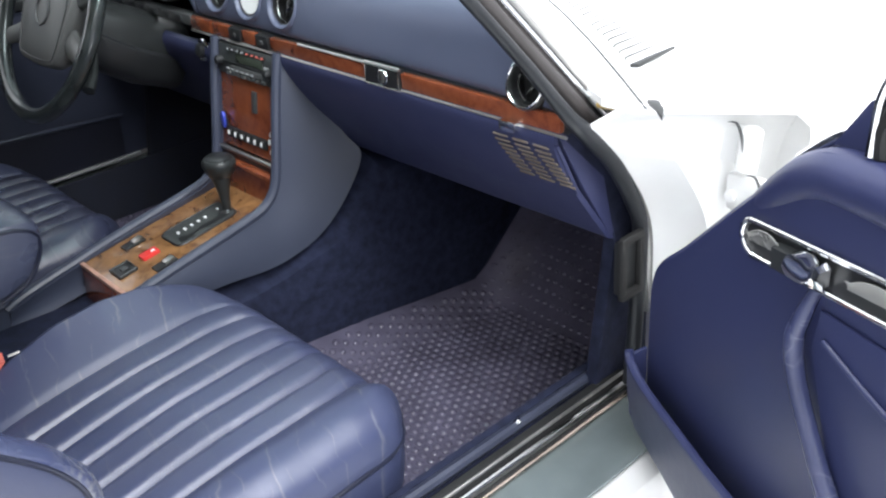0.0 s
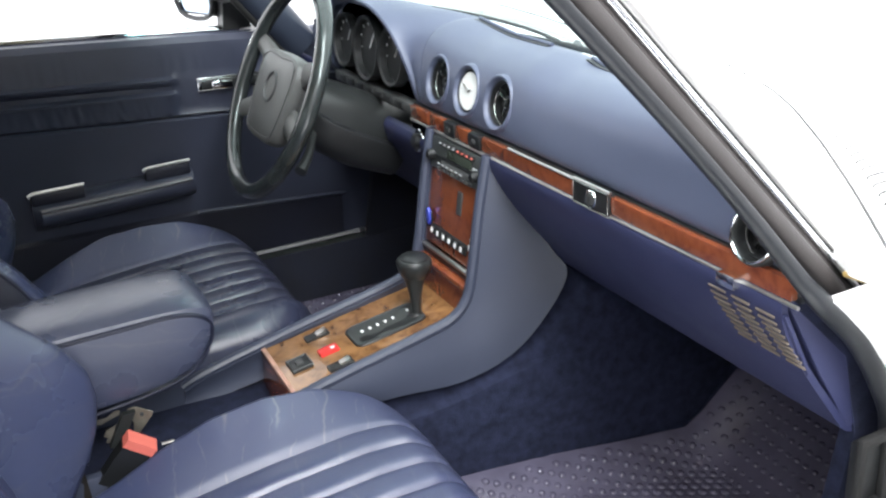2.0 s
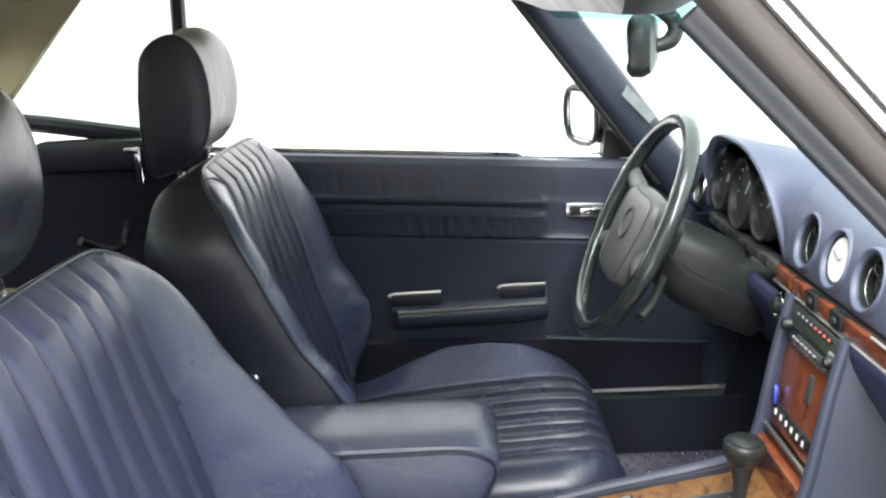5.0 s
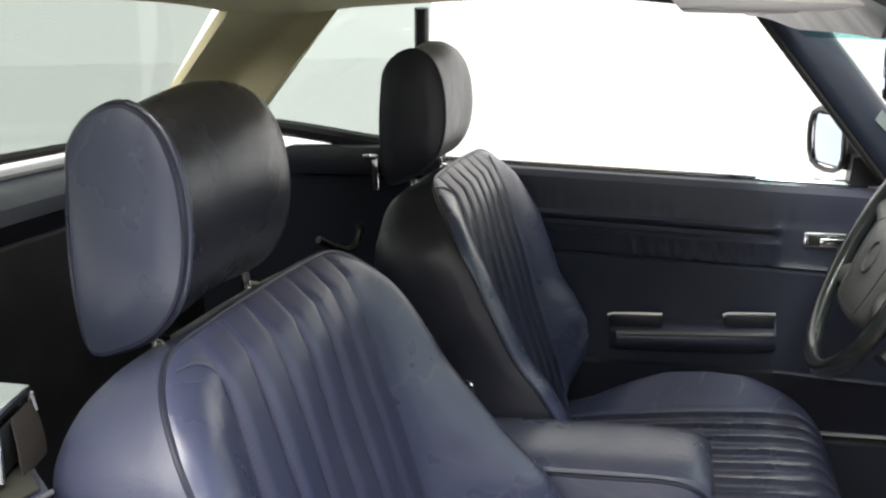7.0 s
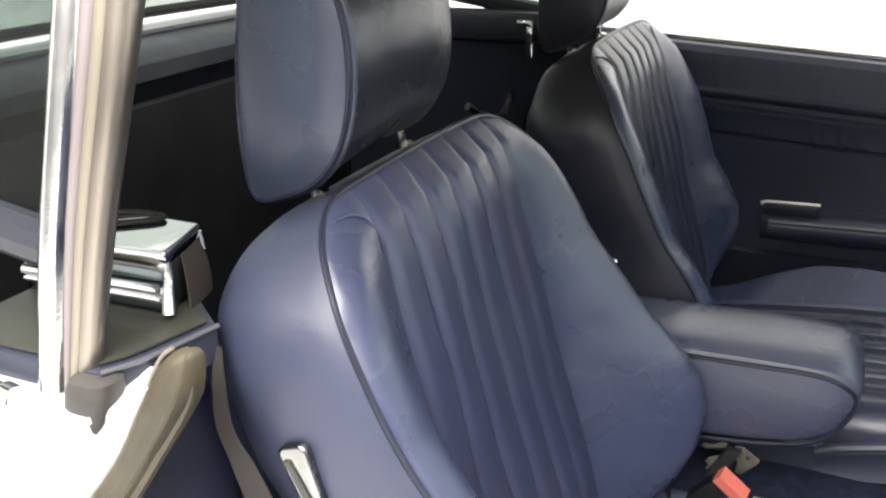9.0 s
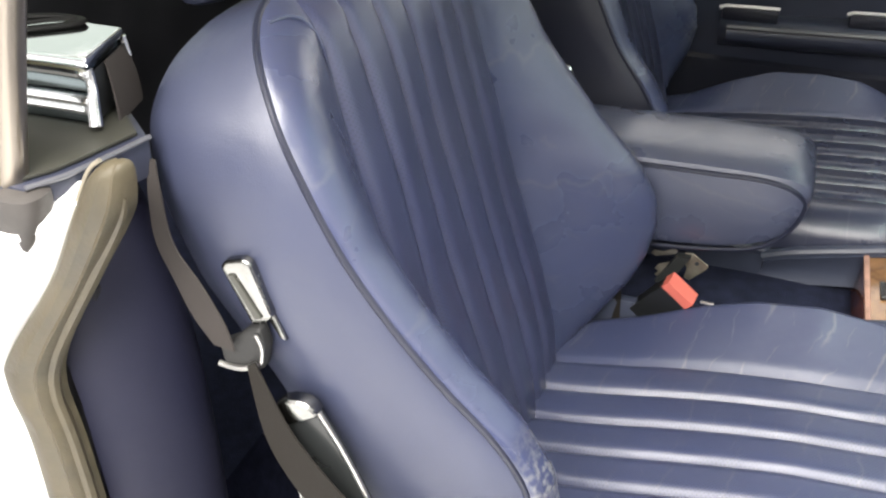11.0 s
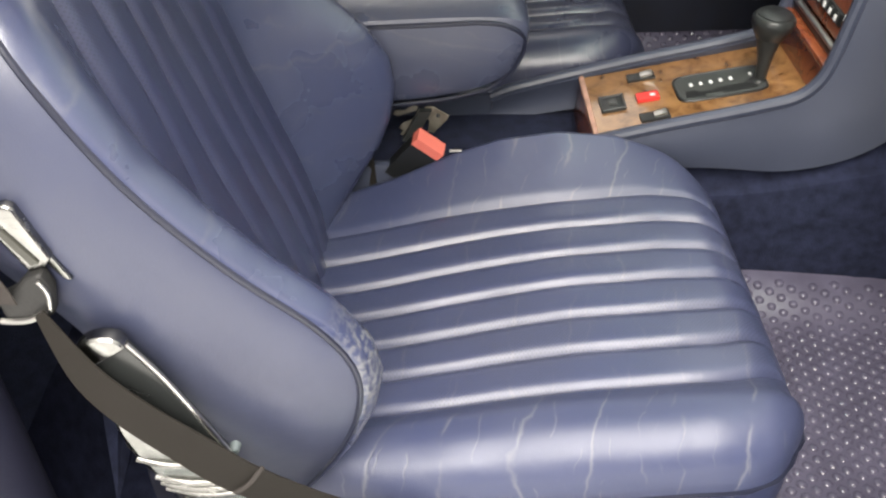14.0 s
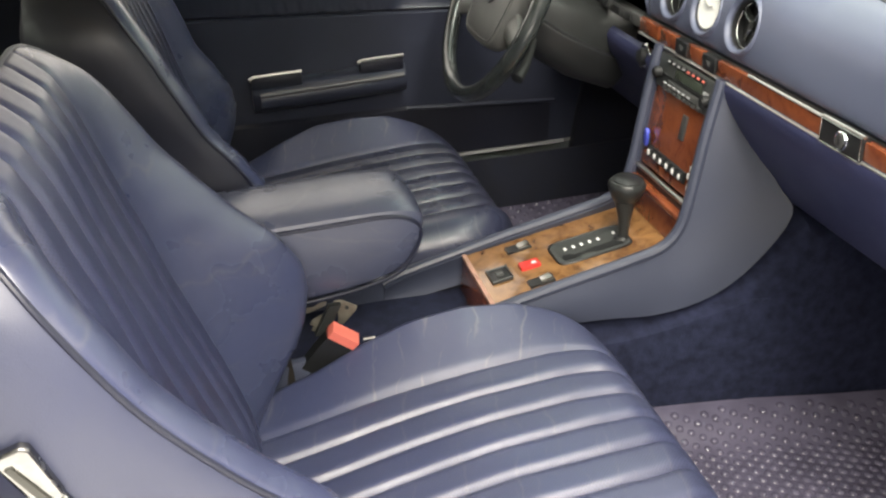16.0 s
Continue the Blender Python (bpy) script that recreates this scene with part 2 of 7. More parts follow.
# Paler vinyl that paints the highlight along rounded edges.
EDGE_HIGHLIGHT = material("vinyl_edge_highlight", (0.085, 0.086, 0.098), 0.35, 0, 500, 0.1, 0.1)
SHELF_OLIVE = material("olive_grey_plastic", (0.040, 0.040, 0.033), 0.4, 0, 700, 0.1, 0.1)
PILLAR_SEAL = material("pillar_rubber", (0.034, 0.030, 0.029), 0.5, 0, 300, 0.2, 0.2, 14)
PILLAR_SLATE = material("slate_pillar_vinyl", (0.022, 0.028, 0.044), 0.40, 0, 1000, 0.12, 0.1, voronoi=True)
PILLAR_DARK = material("dark_pillar_vinyl", (0.013, 0.0148, 0.0175), 0.36, 0, 1000, 0.12, 0.1, voronoi=True)
STICKER = material("faded_label", (0.20, 0.23, 0.235), 0.5, 0, 500, 0.0, 0.15, 60)
PALE_LINE = material("pale_grey_line", (0.34, 0.35, 0.36), 0.35, 0, 500, 0.0, 0.05)
RUBBER_MAT = material("rubber_mat", (0.078, 0.072, 0.106), 0.22, 0, 500, 0.15, 0.2, 14)
WOOD_PLATE = burl("burl_walnut_plate", (0.095, 0.042, 0.016), (0.28, 0.144, 0.058), 15)
WOOD_RED = burl("red_burl_walnut", (0.115, 0.026, 0.011), (0.225, 0.063, 0.025), 22)
PAINT = material("white_car_paint", (0.84, 0.84, 0.825), 0.22, 0, 300, 0.0, 0.02, coat=0.5)
# White for sills and jamb panels, set darker than the outer paint.
JAMB_PAINT = material("door_jamb_paint", (0.52, 0.52, 0.51), 0.4, 0, 200, 0.1, 0.10)
CHROME = material("chrome", (0.78, 0.79, 0.80), 0.10, 1.0, 300, 0.0, 0.05)
BRUSHED = material("satin_metal", (0.55, 0.54, 0.52), 0.32, 1.0, 300, 0.05, 0.1)
BLACK_CORD = material("black_cord", (0.004, 0.004, 0.004), 0.7, 0, 900, 0.3, 0.1, spec=0.2)
WORN_CHROME = material("worn_chrome", (0.27, 0.27, 0.26), 0.24, 1.0, 200, 0.1, 0.25, 60)
DARK_CHROME = material("smoked_chrome", (0.16, 0.19, 0.20), 0.12, 1.0, 300, 0.0, 0.1)
BOWL_METAL = material("pale_satin_bowl", (0.27, 0.27, 0.255), 0.3, 0.45, 300, 0.05, 0.15)
COPPER = material("warm_bright_metal", (0.78, 0.66, 0.56), 0.16, 1.0, 300, 0.05, 0.1)
SATIN = material("grey_green_satin_metal", (0.19, 0.225, 0.23), 0.20, 0.45, 300, 0.05, 0.15)
BLACK = material("black_plastic", (0.014, 0.015, 0.016), 0.38, 0, 700, 0.1, 0.15)
GREY_PLASTIC = material("grey_plastic", (0.060, 0.062, 0.062), 0.42, 0, 900, 0.12, 0.08)
GATE_GREY = material("gate_plastic", (0.045, 0.049, 0.048), 0.4, 0, 900, 0.12, 0.08)
PAD_GREY = material("wheel_pad_plastic", (0.088, 0.090, 0.088), 0.45, 0, 900, 0.15, 0.12, 30)
EDGE_REFLECTION = material("veneer_edge_reflection", (0.42, 0.24, 0.18), 0.5, 0, 300, 0.1, 0.25, 60)
KEY_METAL = material("worn_key_metal", (0.36, 0.33, 0.27), 0.4, 0.8, 300, 0.1, 0.2, 60)
COLUMN = material("dark_column_plastic", (0.020, 0.022, 0.022), 0.32, 0, 900, 0.12, 0.08)
WHEEL_BLACK = material("steering_wheel_leather", (0.026, 0.031, 0.031), 0.20, 0, 700, 0.1, 0.25, 30, coat=0.5)
RUBBER = material("black_rubber", (0.011, 0.011, 0.011), 0.6, 0, 300, 0.3, 0.2)
OLD_RUBBER = material("weathered_rubber", (0.056, 0.046, 0.027), 0.5, 0, 260, 0.35, 0.3, 30)
FOOT_RUBBER = material("foot_rubber", (0.050, 0.045, 0.042), 0.6, 0, 260, 0.35, 0.3, 30)
POST_CREAM = material("cream_post_lip", (0.25, 0.225, 0.175), 0.35, 0.4, 300, 0.05, 0.1)
CHANNEL = material("window_channel_chrome", (0.60, 0.60, 0.59), 0.16, 1.0, 300, 0.1, 0.2, 30)
POST_PINK = material("faded_seal", (0.22, 0.19, 0.19), 0.4, 0.2, 300, 0.05, 0.12)
POST_METAL = material("aged_post_metal", (0.31, 0.275, 0.235), 0.34, 1.0, 300, 0.05, 0.12)
BEIGE = material("beige_headliner", (0.52, 0.47, 0.30), 0.85, 0, 500, 0.2, 0.05)
VISOR = material("pale_visor_vinyl", (0.60, 0.58, 0.56), 0.6, 0, 700, 0.1, 0.04)
RED = material("red_plastic", (0.62, 0.035, 0.03), 0.35, 0, 500, 0.0, 0.05)
PALE_RED = material("faded_red_plastic", (0.66, 0.16, 0.12), 0.4, 0, 500, 0.0, 0.05)
WHITE_MARK = material("white_marking", (0.75, 0.76, 0.76), 0.5, 0, 500, 0.0, 0.02)
BLUE_KNOB = material("blue_plastic", (0.05, 0.07, 0.42), 0.35, 0, 500, 0.0, 0.05)
BELT = material("grey_webbing", (0.014, 0.012, 0.010), 0.8, 0, 900, 0.5, 0.1, spec=0.2)
PALE_BELT = material("pale_webbing", (0.040, 0.035, 0.033), 0.8, 0, 900, 0.5, 0.1, spec=0.2)
TAN = material("tan_slot", (0.135, 0.110, 0.092), 0.7, 0, 400, 0.0, 0.1)
CLOCK_FACE = material("clock_face", (0.80, 0.80, 0.78), 0.35, 0, 400, 0.0, 0.05)
LCD = material("radio_display", (0.045, 0.055, 0.042), 0.25, 0, 400, 0.0, 0.05)
STUDIO = material("white_studio_floor", (0.88, 0.88, 0.88), 0.6, 0, 5, 0.02, 0.03, 1.5)
BLOCK_GREY = material("grey_light_block", (0.30, 0.30, 0.30), 0.8, 0, 5, 0.02, 0.05, 1.5)
MIRROR = material("mirror_glass", (0.52, 0.62, 0.76), 0.02, 1.0, 300, 0.0, 0.0)
GLASS = glass("window_glass", (0.68, 0.725, 0.705))
REAR_GLASS = glass("rear_window_glass", (0.60, 0.64, 0.62))
CLEAR = glass("windscreen_glass", (0.89, 0.96, 0.945))
TINT = glass("tinted_glass_band", (0.60, 0.78, 0.78))
YELLOWED = material("yellowed_sealant", (0.30, 0.21, 0.07), 0.6, 0, 300, 0.2, 0.2)

# ---- mesh helpers ----
ORIGIN = {}


def thing(name, label, category, at=(0, 0, 0), group="", kind=""):
    ob = new(name)
    ob.empty_display_size = 0.05
    ob.location = at
    ORIGIN[ob.name] = Vector(at)
    return tagged(ob, label, category, group, kind)


def part(name, bm, mat, parent=None, label="", smooth=True, sharp=35):
    """Links a bmesh, given in the world's metres, as one mesh under its thing."""
    o = ORIGIN[parent.name] if parent else Vector((0, 0, 0))
    bmesh.ops.recalc_face_normals(bm, faces=bm.faces)
    if o.length:
        bmesh.ops.translate(bm, verts=bm.verts, vec=-o)
    for f in bm.faces:
        f.smooth = smooth
    for e in bm.edges:
        if len(e.link_faces) == 2 and e.calc_face_angle() > radians(sharp):
            e.smooth = False
    me = bpy.data.meshes.new(name)
    bm.to_mesh(me)
    bm.free()
    me.materials.append(mat)
    ob = new(name, me)
    ORIGIN[ob.name] = o
    if parent:
        ob.parent = parent
    return tagged(ob, label)


def rbox(cx, cy, cz, sx, sy, sz, r=0.004, seg=2, m=None):
    bm = bmesh.new()
    bmesh.ops.create_cube(bm, size=1)
    bmesh.ops.scale(bm, vec=(sx, sy, sz), verts=bm.verts)
    if r:
        bmesh.ops.bevel(bm, geom=bm.edges[:], offset=min(r, 0.49 * min(sx, sy, sz)), segments=seg, profile=0.6, affect="EDGES")
    if m:
        bmesh.ops.transform(bm, matrix=m, verts=bm.verts)
    bmesh.ops.translate(bm, verts=bm.verts, vec=(cx, cy, cz))
    return bm


def join(*bms):
    """One bmesh out of several."""
    out = bmesh.new()
    for b in bms:
        me = bpy.data.meshes.new("join")
        b.to_mesh(me)
        b.free()
        out.from_mesh(me)
        bpy.data.meshes.remove(me)
    return out


def curve(points, n=6, closed=False):
    """Catmull-Rom points through the given ones."""
    p = [Vector(q) for q in points]
    count, out = len(p), []
    for i in range(count if closed else count - 1):
        if closed:
            a, b, c, d = p[i - 1], p[i], p[(i + 1) % count], p[(i + 2) % count]
        else:
            a, b, c, d = p[max(i - 1, 0)], p[i], p[i + 1], p[min(i + 2, count - 1)]
        for k in range(n):
            t = k / n
            out.append(0.5 * (2 * b + (c - a) * t + (2 * a - 5 * b + 4 * c - d) * t * t + (3 * b - a - 3 * c + d) * t ** 3))
    if not closed:
        out.append(p[-1])
    return out


def loft(rings, closed=True, caps=True, bm=None):
    bm = bm or bmesh.new()
    vs = [[bm.verts.new(q) for q in ring] for ring in rings]
    n = len(vs[0])
    for a, b in zip(vs, vs[1:]):
        for i in range(n if closed else n - 1):
            bm.faces.new((a[i], a[(i + 1) % n], b[(i + 1) % n], b[i]))
    if caps and closed:
        bm.faces.new(vs[0][::-1])
        bm.faces.new(vs[-1])
    return bm


def tube(points, r, n=10, closed=False, smooth=6, flat=1.0, up=None):
    """A tube along a smooth line; r one radius or one for each point; flat squeezes it along up."""
    rs = r if isinstance(r, (list, tuple)) else [r] * len(points)
    if smooth > 1:
        p = curve(points, smooth, closed)
        q = curve([(a, 0, 0) for a in rs], smooth, closed)
        rs = [v.x for v in q]
    else:
        p = [Vector(a) for a in points]
    rings, side = [], None
    for i, c in enumerate(p):
        if closed:
            d = p[(i + 1) % len(p)] - p[i - 1]
        else:
            d = p[min(i + 1, len(p) - 1)] - p[max(i - 1, 0)]
        d.normalize()
        if up is not None:
            side = d.cross(Vector(up)).normalized()
        elif side is None:
            side = d.orthogonal().normalized()
        else:
            side = (side - d * side.dot(d)).normalized()
        other = d.cross(side)
        rings.append([c + rs[i] * (math.cos(a) * side + flat * math.sin(a) * other) for a in [2 * math.pi * k / n for k in range(n)]])
    if closed:
        rings.append(rings[0])
        bm = loft(rings, True, False)
        bmesh.ops.remove_doubles(bm, verts=bm.verts, dist=1e-6)
        return bm
    return loft(rings)


def sheet(rows, thick=0.004):
    """A curved sheet through rows of points, with thickness."""
    bm = loft(rows, False, False)
    bmesh.ops.recalc_face_normals(bm, faces=bm.faces)
    bmesh.ops.solidify(bm, geom=bm.faces[:], thickness=thick)
    return bm


def prism(points, depth, r=0.003, seg=2):
    """A flat outline pushed along the vector depth, its edges rounded."""
    bm = bmesh.new()
    f = bm.faces.new([bm.verts.new(p) for p in points])
    top = bmesh.ops.extrude_face_region(bm, geom=[f])
    bmesh.ops.translate(bm, verts=[v for v in top["geom"] if isinstance(v, bmesh.types.BMVert)], vec=depth)
    bmesh.ops.recalc_face_normals(bm, faces=bm.faces)
    if r:
        bmesh.ops.bevel(bm, geom=[e for e in bm.edges if len(e.link_faces) == 2 and e.calc_face_angle() > 0.5], offset=r, segments=seg, profile=0.6, affect="EDGES")
    return bm


def disc(c, axis, r, depth, n=32, r2=None, bevel=0.0):
    """A round plug at c along axis."""
    bm = bmesh.new()
    bmesh.ops.create_cone(bm, cap_ends=True, segments=n, radius1=r, radius2=r if r2 is None else r2, depth=depth)
    if bevel:
        bmesh.ops.bevel(bm, geom=[e for e in bm.edges if e.calc_face_angle() > 1], offset=bevel, segments=2, affect="EDGES")
    bmesh.ops.transform(bm, matrix=Matrix.Translation(c) @ Vector(axis).to_track_quat("Z", "Y").to_matrix().to_4x4(), verts=bm.verts)
    return bm


def ring(c, axis, r, thick, n=40, m=8):
    """A torus."""
    q = Vector(axis).to_track_quat("Z", "Y")
    pts = [Vector(c) + q @ Vector((r * math.cos(a), r * math.sin(a), 0)) for a in [2 * math.pi * k / n for k in range(n)]]
    return tube(pts, thick, m, True, 1)


def lathe(c, axis, profile, n=32, caps=True):
    """Turns (radius, height) pairs round an axis at c."""
    q = Vector(axis).to_track_quat("Z", "Y")
    rows = [[Vector(c) + q @ Vector((r * math.cos(a), r * math.sin(a), h)) for a in [2 * math.pi * k / n for k in range(n)]] for r, h in profile]
    return loft(rows, True, caps)


def lerp(table, x):
    """Linear table lookup: rows of (key, values...)."""
    keys = [r[0] for r in table]
    return [float(np.interp(x, keys, [r[k] for r in table])) for k in range(1, len(table[0]))]


def ease(x):
    x = min(max(x, 0), 1)
    return x * x * (3 - 2 * x)

# ---- studio ----
ground = part("ground", sheet([[(x, y, 0.0) for x in (-40, 0, 40)] for y in (-40, 0, 40)], 0.02), STUDIO)
tagged(ground, "pale seamless studio floor under the car", "floor", kind="structure")

# Added out of view to cut flat light falling on the leather.
part("light_block_camera_side", rbox(4.6, 0, 1.35, 0.12, 16, 2.7, 0.0), BLOCK_GREY)
tagged(bpy.data.objects["light_block_camera_side"], "unseen grey panel that blocks light from the camera side", "wall", kind="structure")

# ---- car shell: floor, tunnel, firewall ----
body = thing("roadster", "white two-seat roadster body with open door opening", "car body", (0, 0, 0.2))


def floor_section(y):
    """Half of the floor's cross-section from the tunnel's middle to the sill."""
    k = ease((y - 0.52) / 0.22)
    top, wide = 0.43 + 0.06 * k, 0.115 + 0.045 * k
    return [(0, top), (wide * 0.75, top), (wide * 0.93, top - 0.012), (wide + 0.002, top - 0.05), (wide - 0.010, 0.31), (wide, 0.28), (wide + 0.05, 0.256), (0.60, 0.255), (0.632, 0.27), (0.64, 0.40)]


rows = []
for i in range(33):
    y = -0.86 + i * (1.84 / 32)
    half = floor_section(y)
    lift = 0.0 if y > -0.28 else 0.15 * ease((-0.28 - y) / 0.06)
    pts = [Vector((-x, y, max(z, 0.255 + lift))) for x, z in half[::-1]] + [Vector((x, y, max(z, 0.255 + lift))) for x, z in half[1:]]
    rows.append(pts)
part("floor_carpet", sheet(rows, 0.012), CARPET, body, "navy blue carpet over floor and tunnel")
# extra dark strip over the carpet, painting the footwell's shade
part("sill_shade", rbox(-0.616, 0.72, 0.372, 0.006, 0.86, 0.12, 0.002), SHADED_CARPET, body, "added strip painting shade along the driver sill")
toe = []
for y, z in ((0.94, 0.256), (1.00, 0.284), (1.07, 0.355), (1.13, 0.46), (1.16, 0.60), (1.16, 0.76), (1.15, 0.80)):
    toe.append([Vector((x, y, z)) for x in np.linspace(-0.68, 0.68, 15)])
part("firewall", sheet(toe, 0.012), CARPET, body, "dark blue carpeted toe board")
# the tunnel runs on under the dashboard
part("tunnel_cover", loft([curve([(-a - 0.004, y, 0.25), (-a, y, 0.40 + k), (-0.8 * a, y, 0.465 + k), (0, y, 0.475 + k), (0.8 * a, y, 0.465 + k), (a, y, 0.40 + k), (a + 0.004, y, 0.25)], 5) for y, k, a in ((0.38, -0.07, 0.100), (0.47, -0.055, 0.116), (0.54, -0.040, 0.127), (0.62, -0.005, 0.142), (0.70, 0.05, 0.154), (0.78, 0.13, 0.165), (0.9, 0.14, 0.168), (1.14, 0.16, 0.17))]), CARPET, body)
for side in (1, -1):
    # kick panel in front of the door opening; the driver's is coloured as shaded
    part("kick_panel", prism([(side * 0.655, 0.70, 0.26), (side * 0.655, 1.15, 0.26), (side * 0.655, 1.15, 0.80), (side * 0.655, 0.66, 0.80), (side * 0.655, 0.74, 0.72), (side * 0.655, 0.765, 0.62)], (side * 0.02, 0, 0)), SHADED_CARPET if side < 0 else CARPET, body)
    # sill: carpet lip, seal, bright strip, painted step
    part("sill_lip", tube([(side * 0.652, y, 0.405 - 0.008 * y) for y in (-0.30, 0.0, 0.4, 0.78)], 0.011, 10, flat=0.8), DOOR_SLATE, body, "blue vinyl bound sill edge")
    part("sill_seal", rbox(side * 0.676, 0.24, 0.392, 0.018, 1.08, 0.020, 0.005), RUBBER, body, "black rubber door seal")
    part("sill_strip", tube([(side * 0.690, y, 0.3895) for y in (-0.30, 0.24, 0.79)], 0.0055, 10, flat=0.8), CHROME, body, "bright metal sill strip")
    prof = [(0.700, 0.37), (0.702, 0.376), (0.80, 0.374), (0.822, 0.36), (0.828, 0.33), (0.828, 0.19), (0.66, 0.19), (0.66, 0.37)]
    part("sill", loft([[Vector((side * x, y, z)) for x, z in prof] for y in (-0.45, 0.2, 0.82)]), JAMB_PAINT, body, "white painted sill step")
    part("sill_plate", rbox(side * 0.7505, 0.24, 0.3795, 0.094, 1.08, 0.006, 0.002), SATIN, body, "grey-green satin sill plate")
    part("sill_groove", rbox(side * 0.699, 0.24, 0.384, 0.006, 1.08, 0.004, 0.001), RUBBER, body)
    part("sill_bead", tube([(side * 0.7065, y, 0.386) for y in (-0.30, 0.24, 0.79)], 0.0042, 10, flat=0.8), COPPER, body, "warm bright sill bead")
    part("sill_bead", tube([(side * 0.683, y, 0.400) for y in (-0.30, 0.24, 0.79)], 0.0025, 8), BRUSHED, body, "thin bright seal bead")
    part("sill_inner", rbox(side * 0.652, 0.24, 0.32, 0.016, 1.10, 0.15, 0.004), CARPET, body)

# ---- right front door jamb ----
edge = [(0.62, 0.845), (0.665, 0.812), (0.716, 0.759), (0.755, 0.70), (0.778, 0.645), (0.778, 0.56), (0.772, 0.47), (0.765, 0.40)]
for side in (1, -1):
    if side > 0:
        run = [(0.683, 0.305, 1.207), (0.686, 0.472, 1.035), (0.690, 0.575, 0.922), (0.697, 0.640, 0.842)] + [(0.705, y, z) for y, z in edge[1:]]
        part("jamb_trim", tube(run, [0.007, 0.007, 0.0075, 0.009] + [0.011] * (len(edge) - 1), 12, flat=0.9), PILLAR_DARK, body, "dark vinyl trim down pillar and jamb")
    else:
        part("jamb_trim", tube([(side * 0.705, y, z) for y, z in edge], 0.011, 12, flat=0.8), DOOR_BLUE, body, "blue vinyl door jamb trim")
    part("jamb_panel", prism([(side * 0.700, y, z) for y, z in ((0.695, 0.808), (0.730, 0.764), (0.766, 0.70), (0.788, 0.645), (0.790, 0.56))] + [(side * 0.700, 0.80, 0.50), (side * 0.700, 1.05, 0.50), (side * 0.700, 1.05, 0.79)], (side * 0.012, 0, 0), 0.002), JAMB_PAINT, body)
    outer = [[Vector((side * x, y, z)) for x, y, z in row] for row in (
        curve([(0.700, 0.668, 0.815), (0.705, 0.69, 0.800), (0.71, 0.74, 0.75), (0.715, 0.79, 0.66), (0.715, 0.80, 0.55), (0.715, 0.79, 0.38)], 5),
        curve([(0.745, 0.686, 0.848), (0.755, 0.725, 0.81), (0.77, 0.77, 0.75), (0.78, 0.815, 0.66), (0.78, 0.82, 0.55), (0.775, 0.81, 0.36)], 5),
        curve([(0.80, 0.739, 0.844), (0.813, 0.82, 0.822), (0.825, 0.875, 0.77), (0.83, 0.895, 0.68), (0.83, 0.895, 0.55), (0.82, 0.89, 0.32)], 5),
        curve([(0.878, 0.832, 0.836), (0.886, 0.91, 0.815), (0.893, 0.955, 0.76), (0.895, 0.97, 0.68), (0.892, 0.97, 0.55), (0.87, 0.96, 0.30)], 5))]
    part("front_pillar_panel", sheet(outer, 0.008), PAINT, body, "white painted front door pillar")
frame_box = join(rbox(0.714, 0.730, 0.604, 0.010, 0.010, 0.086, 0.004), rbox(0.714, 0.767, 0.598, 0.010, 0.010, 0.086, 0.004), rbox(0.714, 0.749, 0.642, 0.010, 0.046, 0.012, 0.004), rbox(0.714, 0.749, 0.560, 0.010, 0.046, 0.012, 0.004))
part("hinge_seal", frame_box, RUBBER, body, "black rubber frame round the door check")
part("hinge_recess", rbox(0.706, 0.748, 0.600, 0.010, 0.040, 0.078, 0.003), BLACK, body)
part("jamb_bracket", rbox(0.735, 0.772, 0.455, 0.012, 0.018, 0.15, 0.004), BRUSHED, body, "grey metal jamb edge")
part("sill_screw", disc((0.655, 0.585, 0.412), (0.3, 0, 1), 0.006, 0.006, 16, 0.003), CHROME, body)
part("pillar_sealant", rbox(0.722, 0.684, 0.842, 0.026, 0.008, 0.006, 0.003, 2, Euler((0, 0, 0.2)).to_matrix().to_4x4()), YELLOWED, body, "yellowed sealant")

# ---- scuttle, fender and bonnet ----
def crown(x, y):
    """Height of the white panels ahead of the windscreen."""
    return 0.876 - 0.034 * (abs(x) / 0.85) ** 2.5 - 0.050 * max(y - 0.7, 0)


def white_panel(name, xs, y0, y1, label, n=10, thick=0.01, drop=0.0):
    rows = []
    for i in range(n + 1):
        rows.append([Vector((x, y0(x) + (y1(x) - y0(x)) * i / n, crown(x, y0(x) + (y1(x) - y0(x)) * i / n) - drop)) for x in xs])
    return part(name, sheet(rows, thick), PAINT, body, label)


def gap_line(x):
    """The bonnet's rear edge, which sweeps back towards the sides."""
    return float(np.interp(abs(x), [0, 0.1, 0.2, 0.3, 0.438, 0.576, 0.688, 0.775, 0.88], [1.17, 1.13, 1.085, 1.028, 0.935, 0.836, 0.752, 0.686, 0.61]))


def rear_line(x):
    """Where the top of the wing turns down into the door opening."""
    return 0.685 + 1.2 * max(abs(x) - 0.755, 0)


xs = list(np.linspace(-0.88, 0.88, 45))
white_panel("scuttle", xs, lambda x: 0.86 - 0.22 * (abs(x) / 0.85) ** 2.4 - 0.035 * ease((abs(x) - 0.50) / 0.12) if abs(x) < 0.75 else rear_line(x) - 0.006, lambda x: max(gap_line(x) - 0.003, rear_line(x)), "white scuttle panel under the windscreen", 4)
white_panel("bonnet", xs, lambda x: max(gap_line(x) + 0.003, rear_line(x) + 0.001), lambda x: 2.3, "white bonnet", 16)
